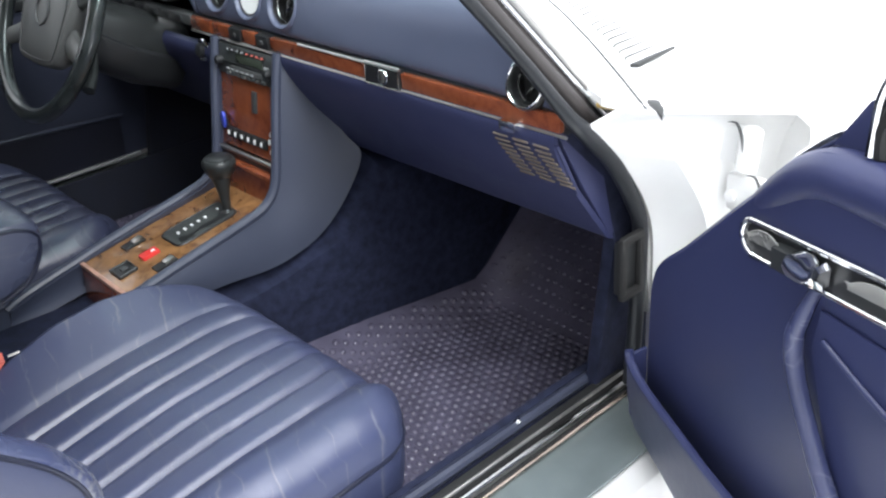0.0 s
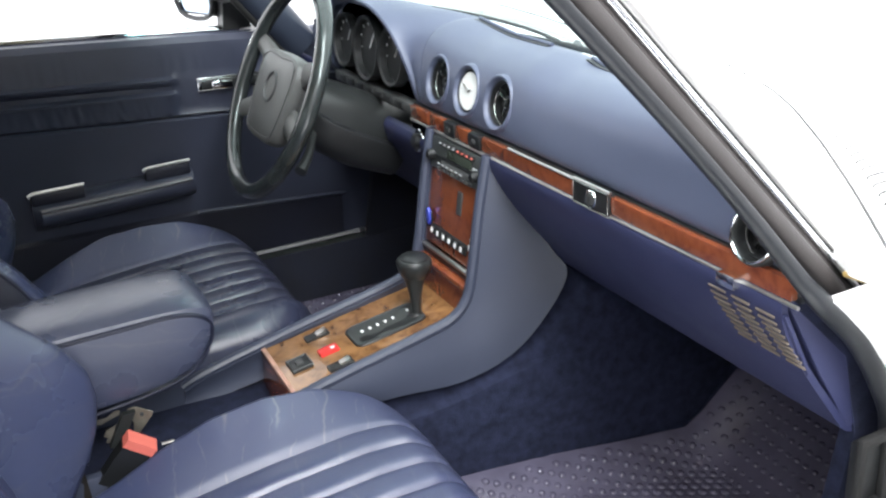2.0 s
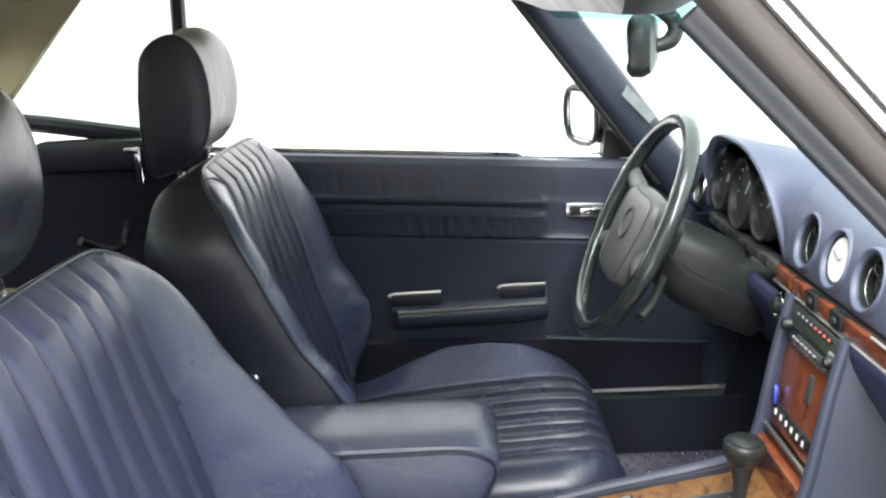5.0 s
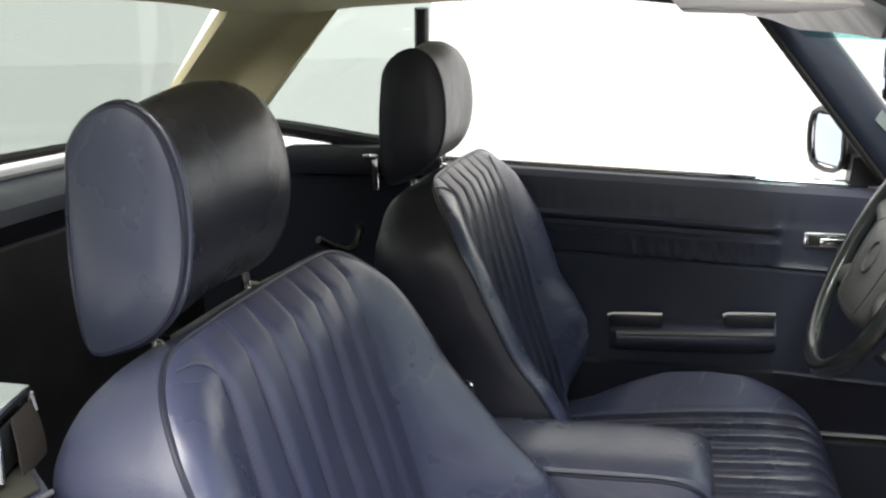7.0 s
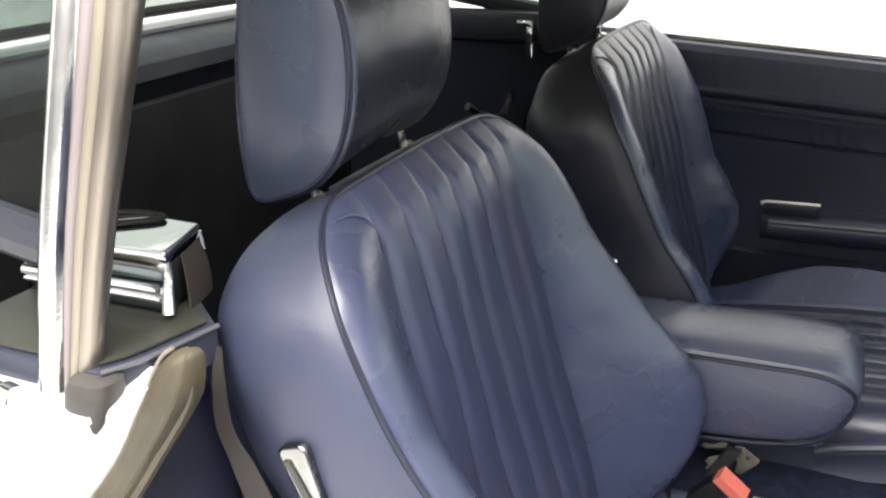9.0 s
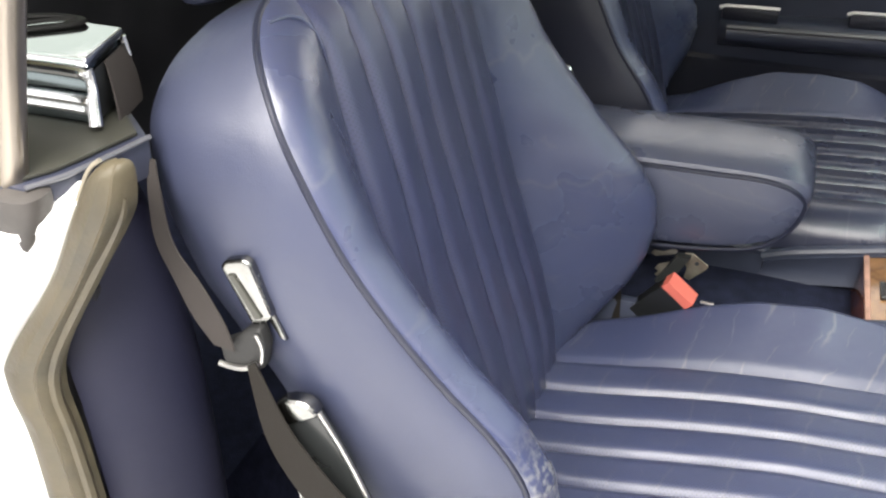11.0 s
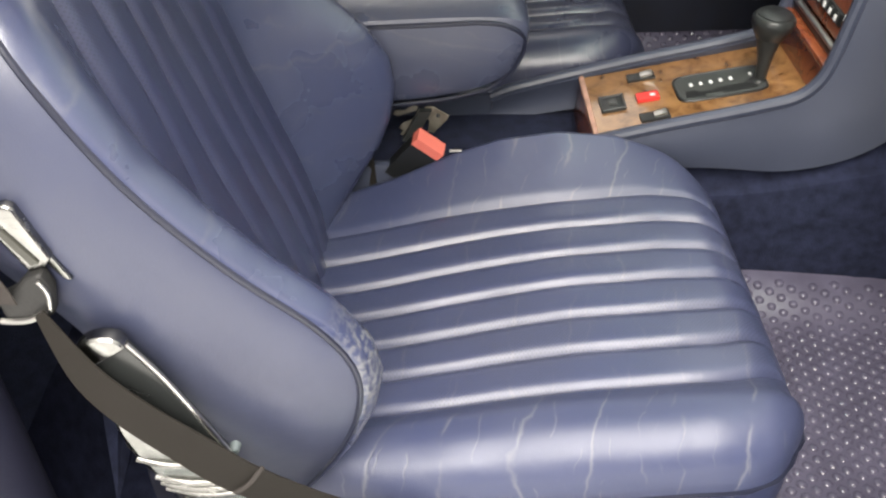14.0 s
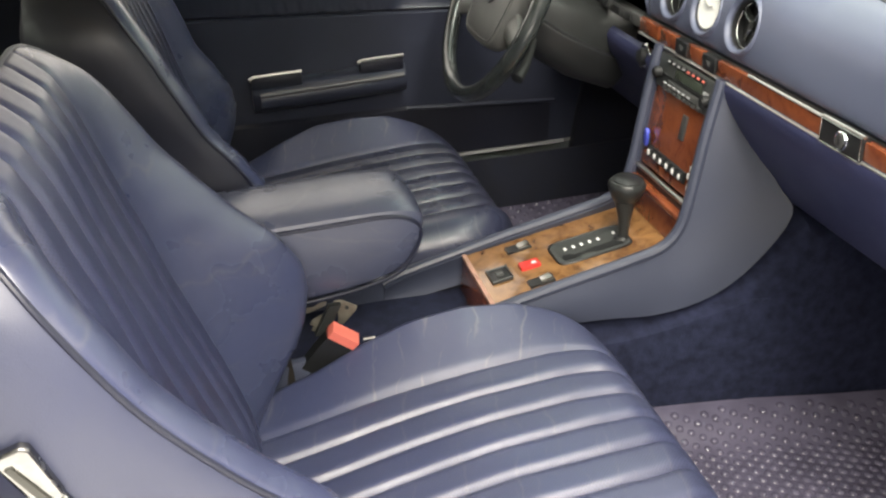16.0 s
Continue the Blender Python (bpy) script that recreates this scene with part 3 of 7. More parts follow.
for side in (1, -1):
    rows = []
    for y in np.linspace(0.835, 2.3, 14):
        rows.append([Vector((side * x, y, z)) for x, z in ((0.875, crown(0.88, y) - 0.004), (0.90, crown(0.88, y) - 0.02), (0.905, 0.76), (0.90, 0.60), (0.88, 0.40), (0.86, 0.28))])
    part("fender", sheet(rows, 0.006), PAINT, body, "white front wing")
part("bonnet_gap", tube([(x, gap_line(x), crown(x, gap_line(x)) + 0.0006) for x in np.linspace(-0.775, 0.775, 41)], 0.0010, 6, smooth=1), GREY_PLASTIC, body, "dark bonnet shut line")
for k in range(13):
    x = 0.668 - 0.0215 * k
    y0 = gap_line(x) + 0.024
    z = crown(x, y0 - 0.004) + 0.0015
    part("louvre", prism([(x - 0.008, y0, z + 0.001), (x + 0.006, y0, z + 0.0036), (x + 0.006, y0 + 0.085, z + 0.0026), (x - 0.008, y0 + 0.085, z + 0.001)], (0, 0, -0.006), 0.0015), PAINT, body)
    if k == 0:
        part("louvre_slot", prism([(x + 0.008, y0 - 0.004, z + 0.0024), (x + 0.017, y0 + 0.002, z + 0.0024), (x + 0.012, y0 + 0.05, z + 0.0024), (x + 0.008, y0 + 0.092, z + 0.0024), (x + 0.006, y0 + 0.05, z + 0.0024)], (0, 0, -0.005), 0.0008), COLUMN, body, "dark louvre slot")
    else:
        part("louvre_slot", tube([(x + 0.013, y0 - 0.008, z + 0.0015), (x + 0.009, y0 + 0.002, z + 0.002), (x + 0.0085, y0 + 0.04, z + 0.002), (x + 0.0085, y0 + 0.082, z + 0.002)], [0.0012, 0.0013 - 0.00004 * k, 0.0010 - 0.00004 * k, 0.0003], 6, smooth=3), COLUMN, body)
part("bonnet_notch", prism([(0.770, 0.694, 0.858), (0.782, 0.700, 0.858), (0.803, 0.680, 0.857), (0.812, 0.664, 0.855), (0.790, 0.682, 0.857)], (0, 0, -0.006), 0.001), COLUMN, body, "dark bonnet corner notch")
part("wing_end", prism([(0.800, 0.885, 0.828), (0.850, 0.879, 0.829), (0.905, 0.872, 0.792), (0.905, 0.872, 0.30), (0.800, 0.885, 0.30)], (0, 0.006, 0), 0.001), PAINT, body, "white inner wing face")
for dx, dy, dz in ((-0.012, 0.015, -0.012), (0.016, 0.018, -0.075)):
    hg = part("hinge", join(rbox(0.815 + dx, 0.800 + dy, 0.788 + dz, 0.050, 0.016, 0.050, 0.010), lathe((0.846 + dx, 0.792 + dy, 0.760 + dz), (0.08, 0, 1), [(0.008, 0), (0.0135, 0.003), (0.0135, 0.052), (0.009, 0.056)], 18)), PAINT, body, "white painted door hinge")
    # grey tube paints the shadow line round the hinge
    part("hinge_shadow", tube([(0.820 + dx, 0.788 + dy, 0.818 + dz), (0.834 + dx, 0.784 + dy, 0.820 + dz), (0.845 + dx, 0.778 + dy, 0.808 + dz), (0.848 + dx, 0.777 + dy, 0.790 + dz)], [0.0004, 0.0016, 0.0018, 0.0006], 6), GREY_PLASTIC, hg, "painted hinge shadow line")
    part("hinge_bolt", disc((0.800 + dx, 0.790 + dy, 0.785 + dz), (0, 1, 0), 0.008, 0.008, 6, 0.007), PAINT, hg)

# ---- windscreen frame ----
for side in (1, -1):
    base, tip = (Vector((0.682, 0.668, 0.815)), Vector((0.660, 0.268, 1.248))) if side > 0 else (Vector((-0.685, 0.568, 0.875)), Vector((-0.650, 0.283, 1.248)))
    lean = (tip - base).normalized().cross(Vector((1, 0, 0)))

    def strip(name, off, inward, size, mat, label="", a=0.0, b=1.0, flat=1.0):
        """A bar along the pillar, set ahead of its rear edge and towards the cabin."""
        k = 1.0 if side > 0 else 1.45
        pts = [base.lerp(tip, t) + lean * off * k - Vector((side * inward, 0, 0)) for t in (a, (a + b) / 2, b)]
        return part(name, tube(pts, size * k, 12, flat=flat, up=(1, 0, 0)), mat, body, label)

    if side < 0:
        # broad padded trim, seen from inside
        rows = []
        for t in (-0.12, 0.2, 0.6, 1.02):
            c = base.lerp(tip, t)
            rows.append(curve([c + lean * a + Vector((b, 0, 0)) for a, b in ((0.008, -0.02), (0.008, 0.008), (0.014, 0.018), (0.030, 0.026), (0.056, 0.026), (0.074, 0.018), (0.080, 0.004), (0.078, -0.02))], 4, True))
        part("pillar_trim", loft(rows), PILLAR_SLATE, body, "slate blue padded pillar trim")
        strip("pillar_seal", 0.004, 0.004, 0.006, RUBBER, "black rubber pillar seal", -0.05, 1.0)
    if side > 0:
        strip("pillar_trim", 0.024, 0.010, 0.011, PILLAR_DARK, "dark blue pillar trim", -0.08, 1.03, 1.0)
        strip("pillar_seal", 0.0195, -0.004, 0.0105, PILLAR_SEAL, "black rubber pillar seal", -0.10, 1.0)
        strip("pillar_channel", 0.0275, 0.002, 0.0085, PILLAR_SEAL, "grey pillar channel", -0.10, 1.0)
        strip("pillar_chrome", 0.0375, -0.004, 0.0040, CHROME, "polished pillar strip", -0.10, 1.0)
        strip("pillar_edge", 0.0425, 0.0, 0.0032, RUBBER, "windscreen rubber", -0.10, 1.0)
        strip("pillar_bead", 0.0475, -0.001, 0.0042, BRUSHED, "satin windscreen bead", -0.10, 1.0)
        strip("pillar_paint", 0.0570, 0.004, 0.0075, PAINT, "white pillar outer edge", -0.10, 1.0)
hdr = [[Vector((x, y - 0.05 * (abs(x) / 0.62) ** 2.5, z - (0.021 * ease((x + 0.62) / 0.4) * ease((0.63 - x) / 0.2) if z < 1.24 else 0))) for y, z in ((0.30, 1.245), (0.335, 1.225), (0.37, 1.224), (0.395, 1.236), (0.38, 1.262), (0.32, 1.275))] for x in np.linspace(-0.63, 0.63, 17)]
part("windscreen_header", loft(hdr), BLACK, body, "black windscreen header rail")
wind = [[Vector((x, y + (0.10 - 0.17 * (abs(x) / 0.66) ** 2.4) * (1 - t) + (0.0 - 0.055 * (abs(x) / 0.62) ** 2.4) * t, z)) for x in np.linspace(-0.655 + 0.045 * t, 0.655 - 0.045 * t, 17)] for t, y, z in ((0.0, 0.76, 0.893), (0.33, 0.655, 1.01), (0.66, 0.53, 1.125), (1.0, 0.385, 1.235))]
ws = part("windscreen", sheet(wind, 0.005), CLEAR, body, "clear windscreen glass")
ws.visible_shadow = False
tint = part("tint_band", sheet([[p.lerp(q, f) - Vector((0, 0.005, 0.006)) for p, q in zip(wind[-2], wind[-1])] for f in (0.62, 0.8, 1.0)], 0.001), TINT, body, "green tinted band along the windscreen top")
tint.visible_shadow = False
# wipers at rest along the foot of the windscreen
for run, wide in ((((-0.80, 0.972, 0.900), (-0.52, 0.982, 0.905), (-0.285, 0.969, 0.906), (-0.06, 0.922, 0.906)), 0.0060), (((-0.56, 0.862, 0.908), (-0.46, 0.868, 0.914), (-0.36, 0.870, 0.915), (-0.258, 0.871, 0.914)), 0.0055)):
    wp = part("wiper_arm", tube(run, [0.6 * wide, wide, wide, 0.8 * wide], 8), BRUSHED, body, "grey metal wiper arm")
    part("wiper_blade", tube([Vector(p) + Vector((0.01, -0.016, -0.004)) for p in run], 0.0036, 8), RUBBER, wp, "black wiper blade")
    part("blade_clip", tube([Vector(run[-1]) + Vector((-0.02, 0, 0.002)), Vector(run[-1]) + Vector((0.004, -0.012, -0.002))], 0.0075, 8, smooth=1), GREY_PLASTIC, wp, "grey blade clip")
part("scuttle_edge", tube([(-0.745, 1.142, 0.880), (-0.487, 1.106, 0.884), (-0.374, 1.089, 0.884), (-0.20, 1.075, 0.884)], 0.0016, 6), GREY_PLASTIC, body, "thin dark scuttle joint")
part("windscreen_rubber", tube([(-0.46, 0.795, 0.918), (-0.293, 0.829, 0.921), (-0.171, 0.846, 0.922), (-0.055, 0.859, 0.922), (0.054, 0.861, 0.922), (0.194, 0.844, 0.921), (0.36, 0.80, 0.916)], 0.0050, 8), RUBBER, body, "black rubber along the windscreen foot")
# sticker on the left pillar
part("pillar_sticker", prism([(-0.641, 0.516, 1.058), (-0.643, 0.506, 1.040), (-0.645, 0.560, 0.984), (-0.643, 0.572, 0.998)], (0.002, 0, 0), 0), STICKER, body, "pale paper label")

# ---- hardtop ----
top = thing("hardtop", "white removable hardtop with beige headliner and glass", "hardtop", (0, -0.4, 0.95))
roof = []
for y, z in ((0.335, 1.268), (0.25, 1.290), (0.05, 1.308), (-0.2, 1.312), (-0.45, 1.305), (-0.66, 1.285)):
    roof.append([Vector((x, y - 0.04 * (abs(x) / 0.62) ** 2.5 * (1 if y > 0.2 else 0), z - 0.03 * (abs(x) / 0.62) ** 3)) for x in np.linspace(-0.64, 0.64, 15)])
part("headliner", sheet(roof, 0.006), BEIGE, top, "beige perforated headliner")
part("roof_skin", sheet([[p + Vector((0, 0, 0.03)) for p in r] for r in roof], 0.004), PAINT, top, "white roof skin")
for side in (1, -1):
    part("side_rail", tube([(side * 0.625, 0.28, 1.248), (side * 0.645, 0.0, 1.284), (side * 0.65, -0.25, 1.286), (side * 0.655, -0.46, 1.282)], 0.016, 10), BLACK, top, "black roof side rail")
    # rear pillar between quarter window and rear window
    a0, a1 = Vector((side * 0.66, -0.475, 1.285)), Vector((side * 0.70, -0.70, 1.045))
    b0, b1 = Vector((side * 0.49, -0.65, 1.284)), Vector((side * 0.675, -0.955, 1.04))
    rows = []
    for t in np.linspace(0, 1, 9):
        p, q = a0.lerp(a1, t), b0.lerp(b1, t)
        m = (p + q) / 2 + Vector((side * 0.050, -0.012, 0.010))
        rows.append(curve([p, m, q], 6))
    part("rear_pillar", sheet(rows, 0.02), BEIGE, top, "beige lined rear pillar")
    qw = prism([(side * 0.69, -0.335, 0.985), (side * 0.695, -0.70, 1.045), (side * 0.66, -0.475, 1.285), (side * 0.66, -0.30, 1.285)], (side * 0.004, 0, 0), 0)
    q = part("quarter_window", qw, GLASS, top, "green tinted quarter window")
    q.visible_shadow = False
    part("quarter_rail", tube([(side * 0.70, -0.31, 0.972), (side * 0.70, -0.45, 0.996 if side > 0 else 0.994), (side * 0.705, -0.70, 1.038 if side > 0 else 1.030), (side * 0.68, -0.93, 1.03 if side > 0 else 1.030)], 0.018, 10, flat=1.0), DARK_AND_SHADED_LEATHER, top, "dark window surround")
# door post on the far side is slim and dark, on the near side bright metal
part("door_post", tube([(-0.69, -0.335, 0.97), (-0.675, -0.33, 1.12), (-0.655, -0.32, 1.26)], 0.014, 10), BLACK, top, "black window post")
post = [(0.730, -0.298, 0.885), (0.722, -0.277, 1.0), (0.706, -0.249, 1.14), (0.675, -0.240, 1.27)]
TAPER = (0.66, 0.78, 0.90, 1.0)


def beside(dx, dy):
    """The post's line set off sideways; the strips draw together towards its foot."""
    return [Vector(p) + Vector((dx, dy, 0)) * k for p, k in zip(post, TAPER)]



part("door_post", tube(post, [0.0135 * k for k in TAPER], 14), POST_METAL, top, "bright satin metal window post")
part("post_rib", tube(beside(0.0075, -0.0095), [0.0075 * k for k in TAPER], 12), POST_CREAM, top, "cream window post lip")
part("post_seal", tube(beside(0.011, -0.019), [0.0065 * k for k in TAPER], 12), POST_PINK, top, "faded grey window seal")
part("door_post", tube(beside(0.012, -0.034), 0.0115, 12), CHANNEL, top, "chrome window channel")
part("post_foot", loft([[Vector((0.736 + 0.9 * wd * math.copysign(abs(math.cos(a)) ** 0.7, math.cos(a)), -0.284 - s + wd * math.copysign(abs(math.sin(a)) ** 0.7, math.sin(a)), z)) for a in [2 * math.pi * k / 20 for k in range(20)]] for z, wd, s in ((0.904, 0.011, -0.002), (0.902, 0.017, -0.001), (0.895, 0.0185, 0.001), (0.884, 0.0190, 0.004), (0.870, 0.0165, 0.008), (0.860, 0.0120, 0.010), (0.856, 0.0060, 0.011), (0.842, 0.0045, 0.012))]), FOOT_RUBBER, top, "grey weathered rubber foot")
rw = [[Vector((x, -0.65 - 0.31 * t - 0.05 * (1 - (x / 0.66) ** 2), 1.284 - 0.262 * t)) for x in np.linspace(-0.49 - 0.18 * t, 0.49 + 0.18 * t, 11)] for t in np.linspace(0, 1, 5)]
r = part("rear_window", sheet(rw, 0.004), REAR_GLASS, top, "green tinted rear window")
r.visible_shadow = False
part("rear_window_seal", tube([(x, -0.962 - 0.05 * (1 - (x / 0.66) ** 2), 1.016) for x in np.linspace(-0.67, 0.67, 9)], 0.010, 10), RUBBER, top, "black rear window rubber")

# ---- rear of the cabin ----
part("rear_shelf", loft([[Vector((x, y, z)) for y, z in ((-0.885, 0.88), (-0.872, 0.915), (-0.862, 0.935), (-0.866, 0.960), (-0.885, 0.976), (-0.93, 0.985), (-0.985, 0.99), (-0.985, 0.88))] for x in np.linspace(-0.69, 0.69, 9)]), DARK_AND_SHADED_LEATHER, body, "dark blue padded rear shelf")
part("shelf_strip", tube([(x, -0.935 - 0.03 * (1 - (x / 0.66) ** 2), 0.996) for x in np.linspace(-0.45, 0.67, 9)], 0.010, 8, flat=1.0), PALE_LINE, body, "pale strip under the rear window")
part("rear_bulkhead", rbox(0, -0.87, 0.62, 1.36, 0.03, 0.56, 0.004), REAR_TRIM, body, "black carpeted rear bulkhead")
for side in (1, -1):
    lead = 0.0 if side < 0 else 0.05
    part("rear_side_trim", prism([(side * 0.675, -0.28 - lead, 0.26), (side * 0.675, -0.89, 0.26), (side * 0.675, -0.89, 0.985 if side < 0 else 0.96), (side * 0.675, -0.66, 0.975 if side < 0 else 0.885), (side * 0.675, -0.30 - lead, 0.93 if side < 0 else 0.885), (side * 0.675, -0.23 - lead, 0.80), (side * 0.675, -0.27 - lead, 0.60)], (side * 0.02, 0, 0), 0.004), SHADED_CARPET if side < 0 else REAR_TRIM, body, "dark blue rear side trim")
    if side < 0:
        part("rear_belt_trim", rbox(side * 0.680, -0.46, 0.962, 0.05, 0.34, 0.06, 0.012), DARK_AND_SHADED_LEATHER, body, "dark padded belt trim")
# boot lid behind the rear window
boot = [[Vector((x, y, z - 0.04 * (abs(x) / 0.8) ** 3)) for x in np.linspace(-0.82, 0.82, 13)] for y, z in ((-0.99, 0.985), (-1.05, 0.985), (-1.4, 0.965), (-1.9, 0.92), (-1.98, 0.86), (-2.0, 0.55))]
part("boot_lid", sheet(boot, 0.006), PAINT, body, "white boot lid")

# ---- right rear door jamb ----
jamb = [[Vector(p) for p in r] for r in (
    curve([(0.716, -0.235, 0.905), (0.716, -0.285, 0.815), (0.716, -0.335, 0.745), (0.716, -0.338, 0.66), (0.716, -0.345, 0.50), (0.716, -0.33, 0.37)], 5),
    curve([(0.748, -0.280, 0.872), (0.75, -0.325, 0.80), (0.75, -0.36, 0.735), (0.75, -0.363, 0.66), (0.75, -0.37, 0.50), (0.75, -0.36, 0.36)], 5),
    curve([(0.79, -0.318, 0.866), (0.80, -0.36, 0.80), (0.81, -0.395, 0.735), (0.81, -0.39, 0.66), (0.81, -0.37, 0.50), (0.80, -0.34, 0.34)], 5),
    curve([(0.83, -0.352, 0.862), (0.86, -0.40, 0.80), (0.88, -0.42, 0.735), (0.88, -0.42, 0.66), (0.88, -0.41, 0.50), (0.86, -0.38, 0.30)], 5),
    curve([(0.84, -0.9, 0.90), (0.89, -0.9, 0.80), (0.905, -0.9, 0.745), (0.905, -0.9, 0.66), (0.89, -0.9, 0.50), (0.87, -0.9, 0.30)], 5))]
part("rear_jamb", sheet(jamb, 0.006), PAINT, body, "white painted rear door jamb")
deck = [[Vector(p) for p in ((0.705, -0.228, 0.899), (0.73, -0.258, 0.887), (0.78, -0.309, 0.868), (0.838, -0.354, 0.862))]]
deck += [[Vector((x, y, z + 0.03 * ease((-y - 0.3) / 0.6))) for x, z in ((0.705, 0.895), (0.73, 0.886), (0.78, 0.872), (0.838, 0.862))] for y in (-0.42, -0.5, -0.75, -1.05)]
part("rear_deck_side", sheet(deck, 0.006), PAINT, body, "white rear wing top")
part("rear_wing_left", sheet([[Vector((-x, y, z + 0.03 * ease((-y - 0.3) / 0.6))) for x, z in ((0.69, 0.935), (0.78, 0.918), (0.88, 0.85), (0.89, 0.5))] for y in (-0.25, -0.5, -0.75, -1.05)], 0.006), PAINT, body)
SEAL_OUT = [(-0.213, 0.932), (-0.222, 0.928), (-0.231, 0.921), (-0.241, 0.906), (-0.257, 0.877), (-0.285, 0.830), (-0.343, 0.752), (-0.352, 0.725), (-0.344, 0.675), (-0.346, 0.58), (-0.350, 0.46)]
SEAL_IN = [(-0.210, 0.932), (-0.205, 0.931), (-0.203, 0.925), (-0.205, 0.908), (-0.213, 0.888), (-0.250, 0.832), (-0.293, 0.765), (-0.306, 0.725), (-0.301, 0.675), (-0.296, 0.58), (-0.292, 0.46)]
rows = []
for (oy, oz), (iy, iz) in zip(SEAL_OUT, SEAL_IN):
    full = min(math.hypot(iy - oy, iz - oz) / 0.042, 1.0)
    rows.append([Vector((0.722 + (x - 0.722) * full, oy + (iy - oy) * t, oz + (iz - oz) * t)) for t, x in ((0, 0.722), (0.07, 0.735), (0.22, 0.741), (0.50, 0.7435), (0.66, 0.7405), (0.74, 0.7395), (0.82, 0.741), (0.93, 0.735), (1.0, 0.718))])
dense = [curve(c, 4) for c in zip(*rows)]
part("door_seal", sheet([list(r) for r in zip(*dense)], 0.004), OLD_RUBBER, body, "weathered rubber door seal")
part("seal_lip", tube([(0.724, y - 0.003, z + 0.001) for y, z in SEAL_OUT[1:]], 0.0016, 8), POST_CREAM, body, "yellowed cream seal lip")
part("door_seal_edge", tube([(0.729, y - 0.003, z) for y, z in SEAL_IN[3:]], [0.002, 0.004] + [0.0055] * 6, 8), OLD_RUBBER, body, "rounded seal edge")
part("striker_plate", rbox(0.800, -0.384, 0.690, 0.05, 0.008, 0.040, 0.003, 2, Euler((0, 0, -0.5)).to_matrix().to_4x4()), BRUSHED, body, "metal door striker plate")
part("belt_moulding", tube([(0.752, -0.350, 0.880), (0.752, -0.39, 0.885), (0.75, -0.55, 0.905), (0.74, -0.8, 0.93)], 0.009, 10), CHROME, body, "chrome belt moulding")
part("belt_moulding", disc((0.752, -0.348, 0.880), (0.3, 1, 0.1), 0.011, 0.02, 16, 0.010, 0.002), CHROME, body, "chrome moulding end")
part("jamb_shelf", prism([(0.738, -0.278, 0.906), (0.715, -0.266, 0.906), (0.700, -0.262, 0.906), (0.643, -0.250, 0.906), (0.600, -0.300, 0.906), (0.600, -0.43, 0.906), (0.738, -0.43, 0.906)], (0, 0, -0.030), 0.003), SHELF_BLUE, body, "blue vinyl trim shelf behind the door")
# thin pale tube stands for the highlight on the shelf's edge
part("shelf_highlight", tube([(0.738, -0.277, 0.9065), (0.715, -0.265, 0.9065), (0.690, -0.2585, 0.9065), (0.643, -0.249, 0.9065)], 0.0020, 8, smooth=1), EDGE_HIGHLIGHT, body, "pale painted highlight along the shelf edge")
part("shelf_top", prism([(0.733, -0.286, 0.907), (0.714, -0.275, 0.907), (0.698, -0.270, 0.907), (0.645, -0.258, 0.907), (0.603, -0.304, 0.907), (0.603, -0.43, 0.907), (0.733, -0.43, 0.907)], (0, 0, 0.003), 0.001), SHELF_OLIVE, body, "olive-grey shelf plate")
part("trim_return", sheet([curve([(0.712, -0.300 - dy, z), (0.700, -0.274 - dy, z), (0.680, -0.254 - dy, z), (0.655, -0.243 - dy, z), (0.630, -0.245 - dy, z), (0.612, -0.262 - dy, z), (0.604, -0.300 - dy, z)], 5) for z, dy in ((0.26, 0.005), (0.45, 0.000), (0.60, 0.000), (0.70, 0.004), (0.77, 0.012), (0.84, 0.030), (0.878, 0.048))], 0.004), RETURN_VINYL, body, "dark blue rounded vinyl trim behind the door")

# ---- seats ----
SEAMS = [-0.158 + 0.0527 * k for k in range(7)]


def pleat(s):
    """Height of the padded channels at a place across the seat."""
    if s <= SEAMS[0] or s >= SEAMS[-1]:
        d = min(abs(s - SEAMS[0]), abs(s - SEAMS[-1]))
        return -0.006 * math.exp(-(d / 0.006) ** 2)
    k = (s - SEAMS[0]) / 0.0527
    f = k - math.floor(k)
    return 0.0118 * (1 - abs(2 * f - 1) ** 5.5) - 0.0088


CREST_Z = [(-0.08, 0.445), (-0.02, 0.455), (0.05, 0.476), (0.12, 0.506), (0.19, 0.530), (0.264, 0.538), (0.335, 0.531), (0.41, 0.500), (0.47, 0.470)]
CUSHION_Z = [(-0.08, 0.452), (-0.02, 0.458), (0.10, 0.474), (0.25, 0.490), (0.36, 0.497), (0.42, 0.496), (0.47, 0.490)]
# backrest by height: half width; the piping's depth; the pleats' depth; the rear's depth
HALF = [(0.43, 0.245), (0.50, 0.258), (0.58, 0.266), (0.70, 0.270), (0.78, 0.272), (0.86, 0.268), (0.92, 0.259), (0.982, 0.248)]
PIPE = [(0.43, -0.045), (0.47, -0.018), (0.494, -0.002), (0.53, 0.020), (0.567, 0.036), (0.61, 0.045), (0.645, 0.040), (0.687, 0.013), (0.73, -0.032), (0.78, -0.073), (0.82, -0.104), (0.87, -0.132), (0.93, -0.166), (0.96, -0.190), (0.982, -0.208)]
MIDDLE = [(0.43, -0.030), (0.50, -0.040), (0.58, -0.062), (0.70, -0.100), (0.78, -0.122), (0.86, -0.145), (0.92, -0.162), (0.955, -0.176), (0.982, -0.200)]
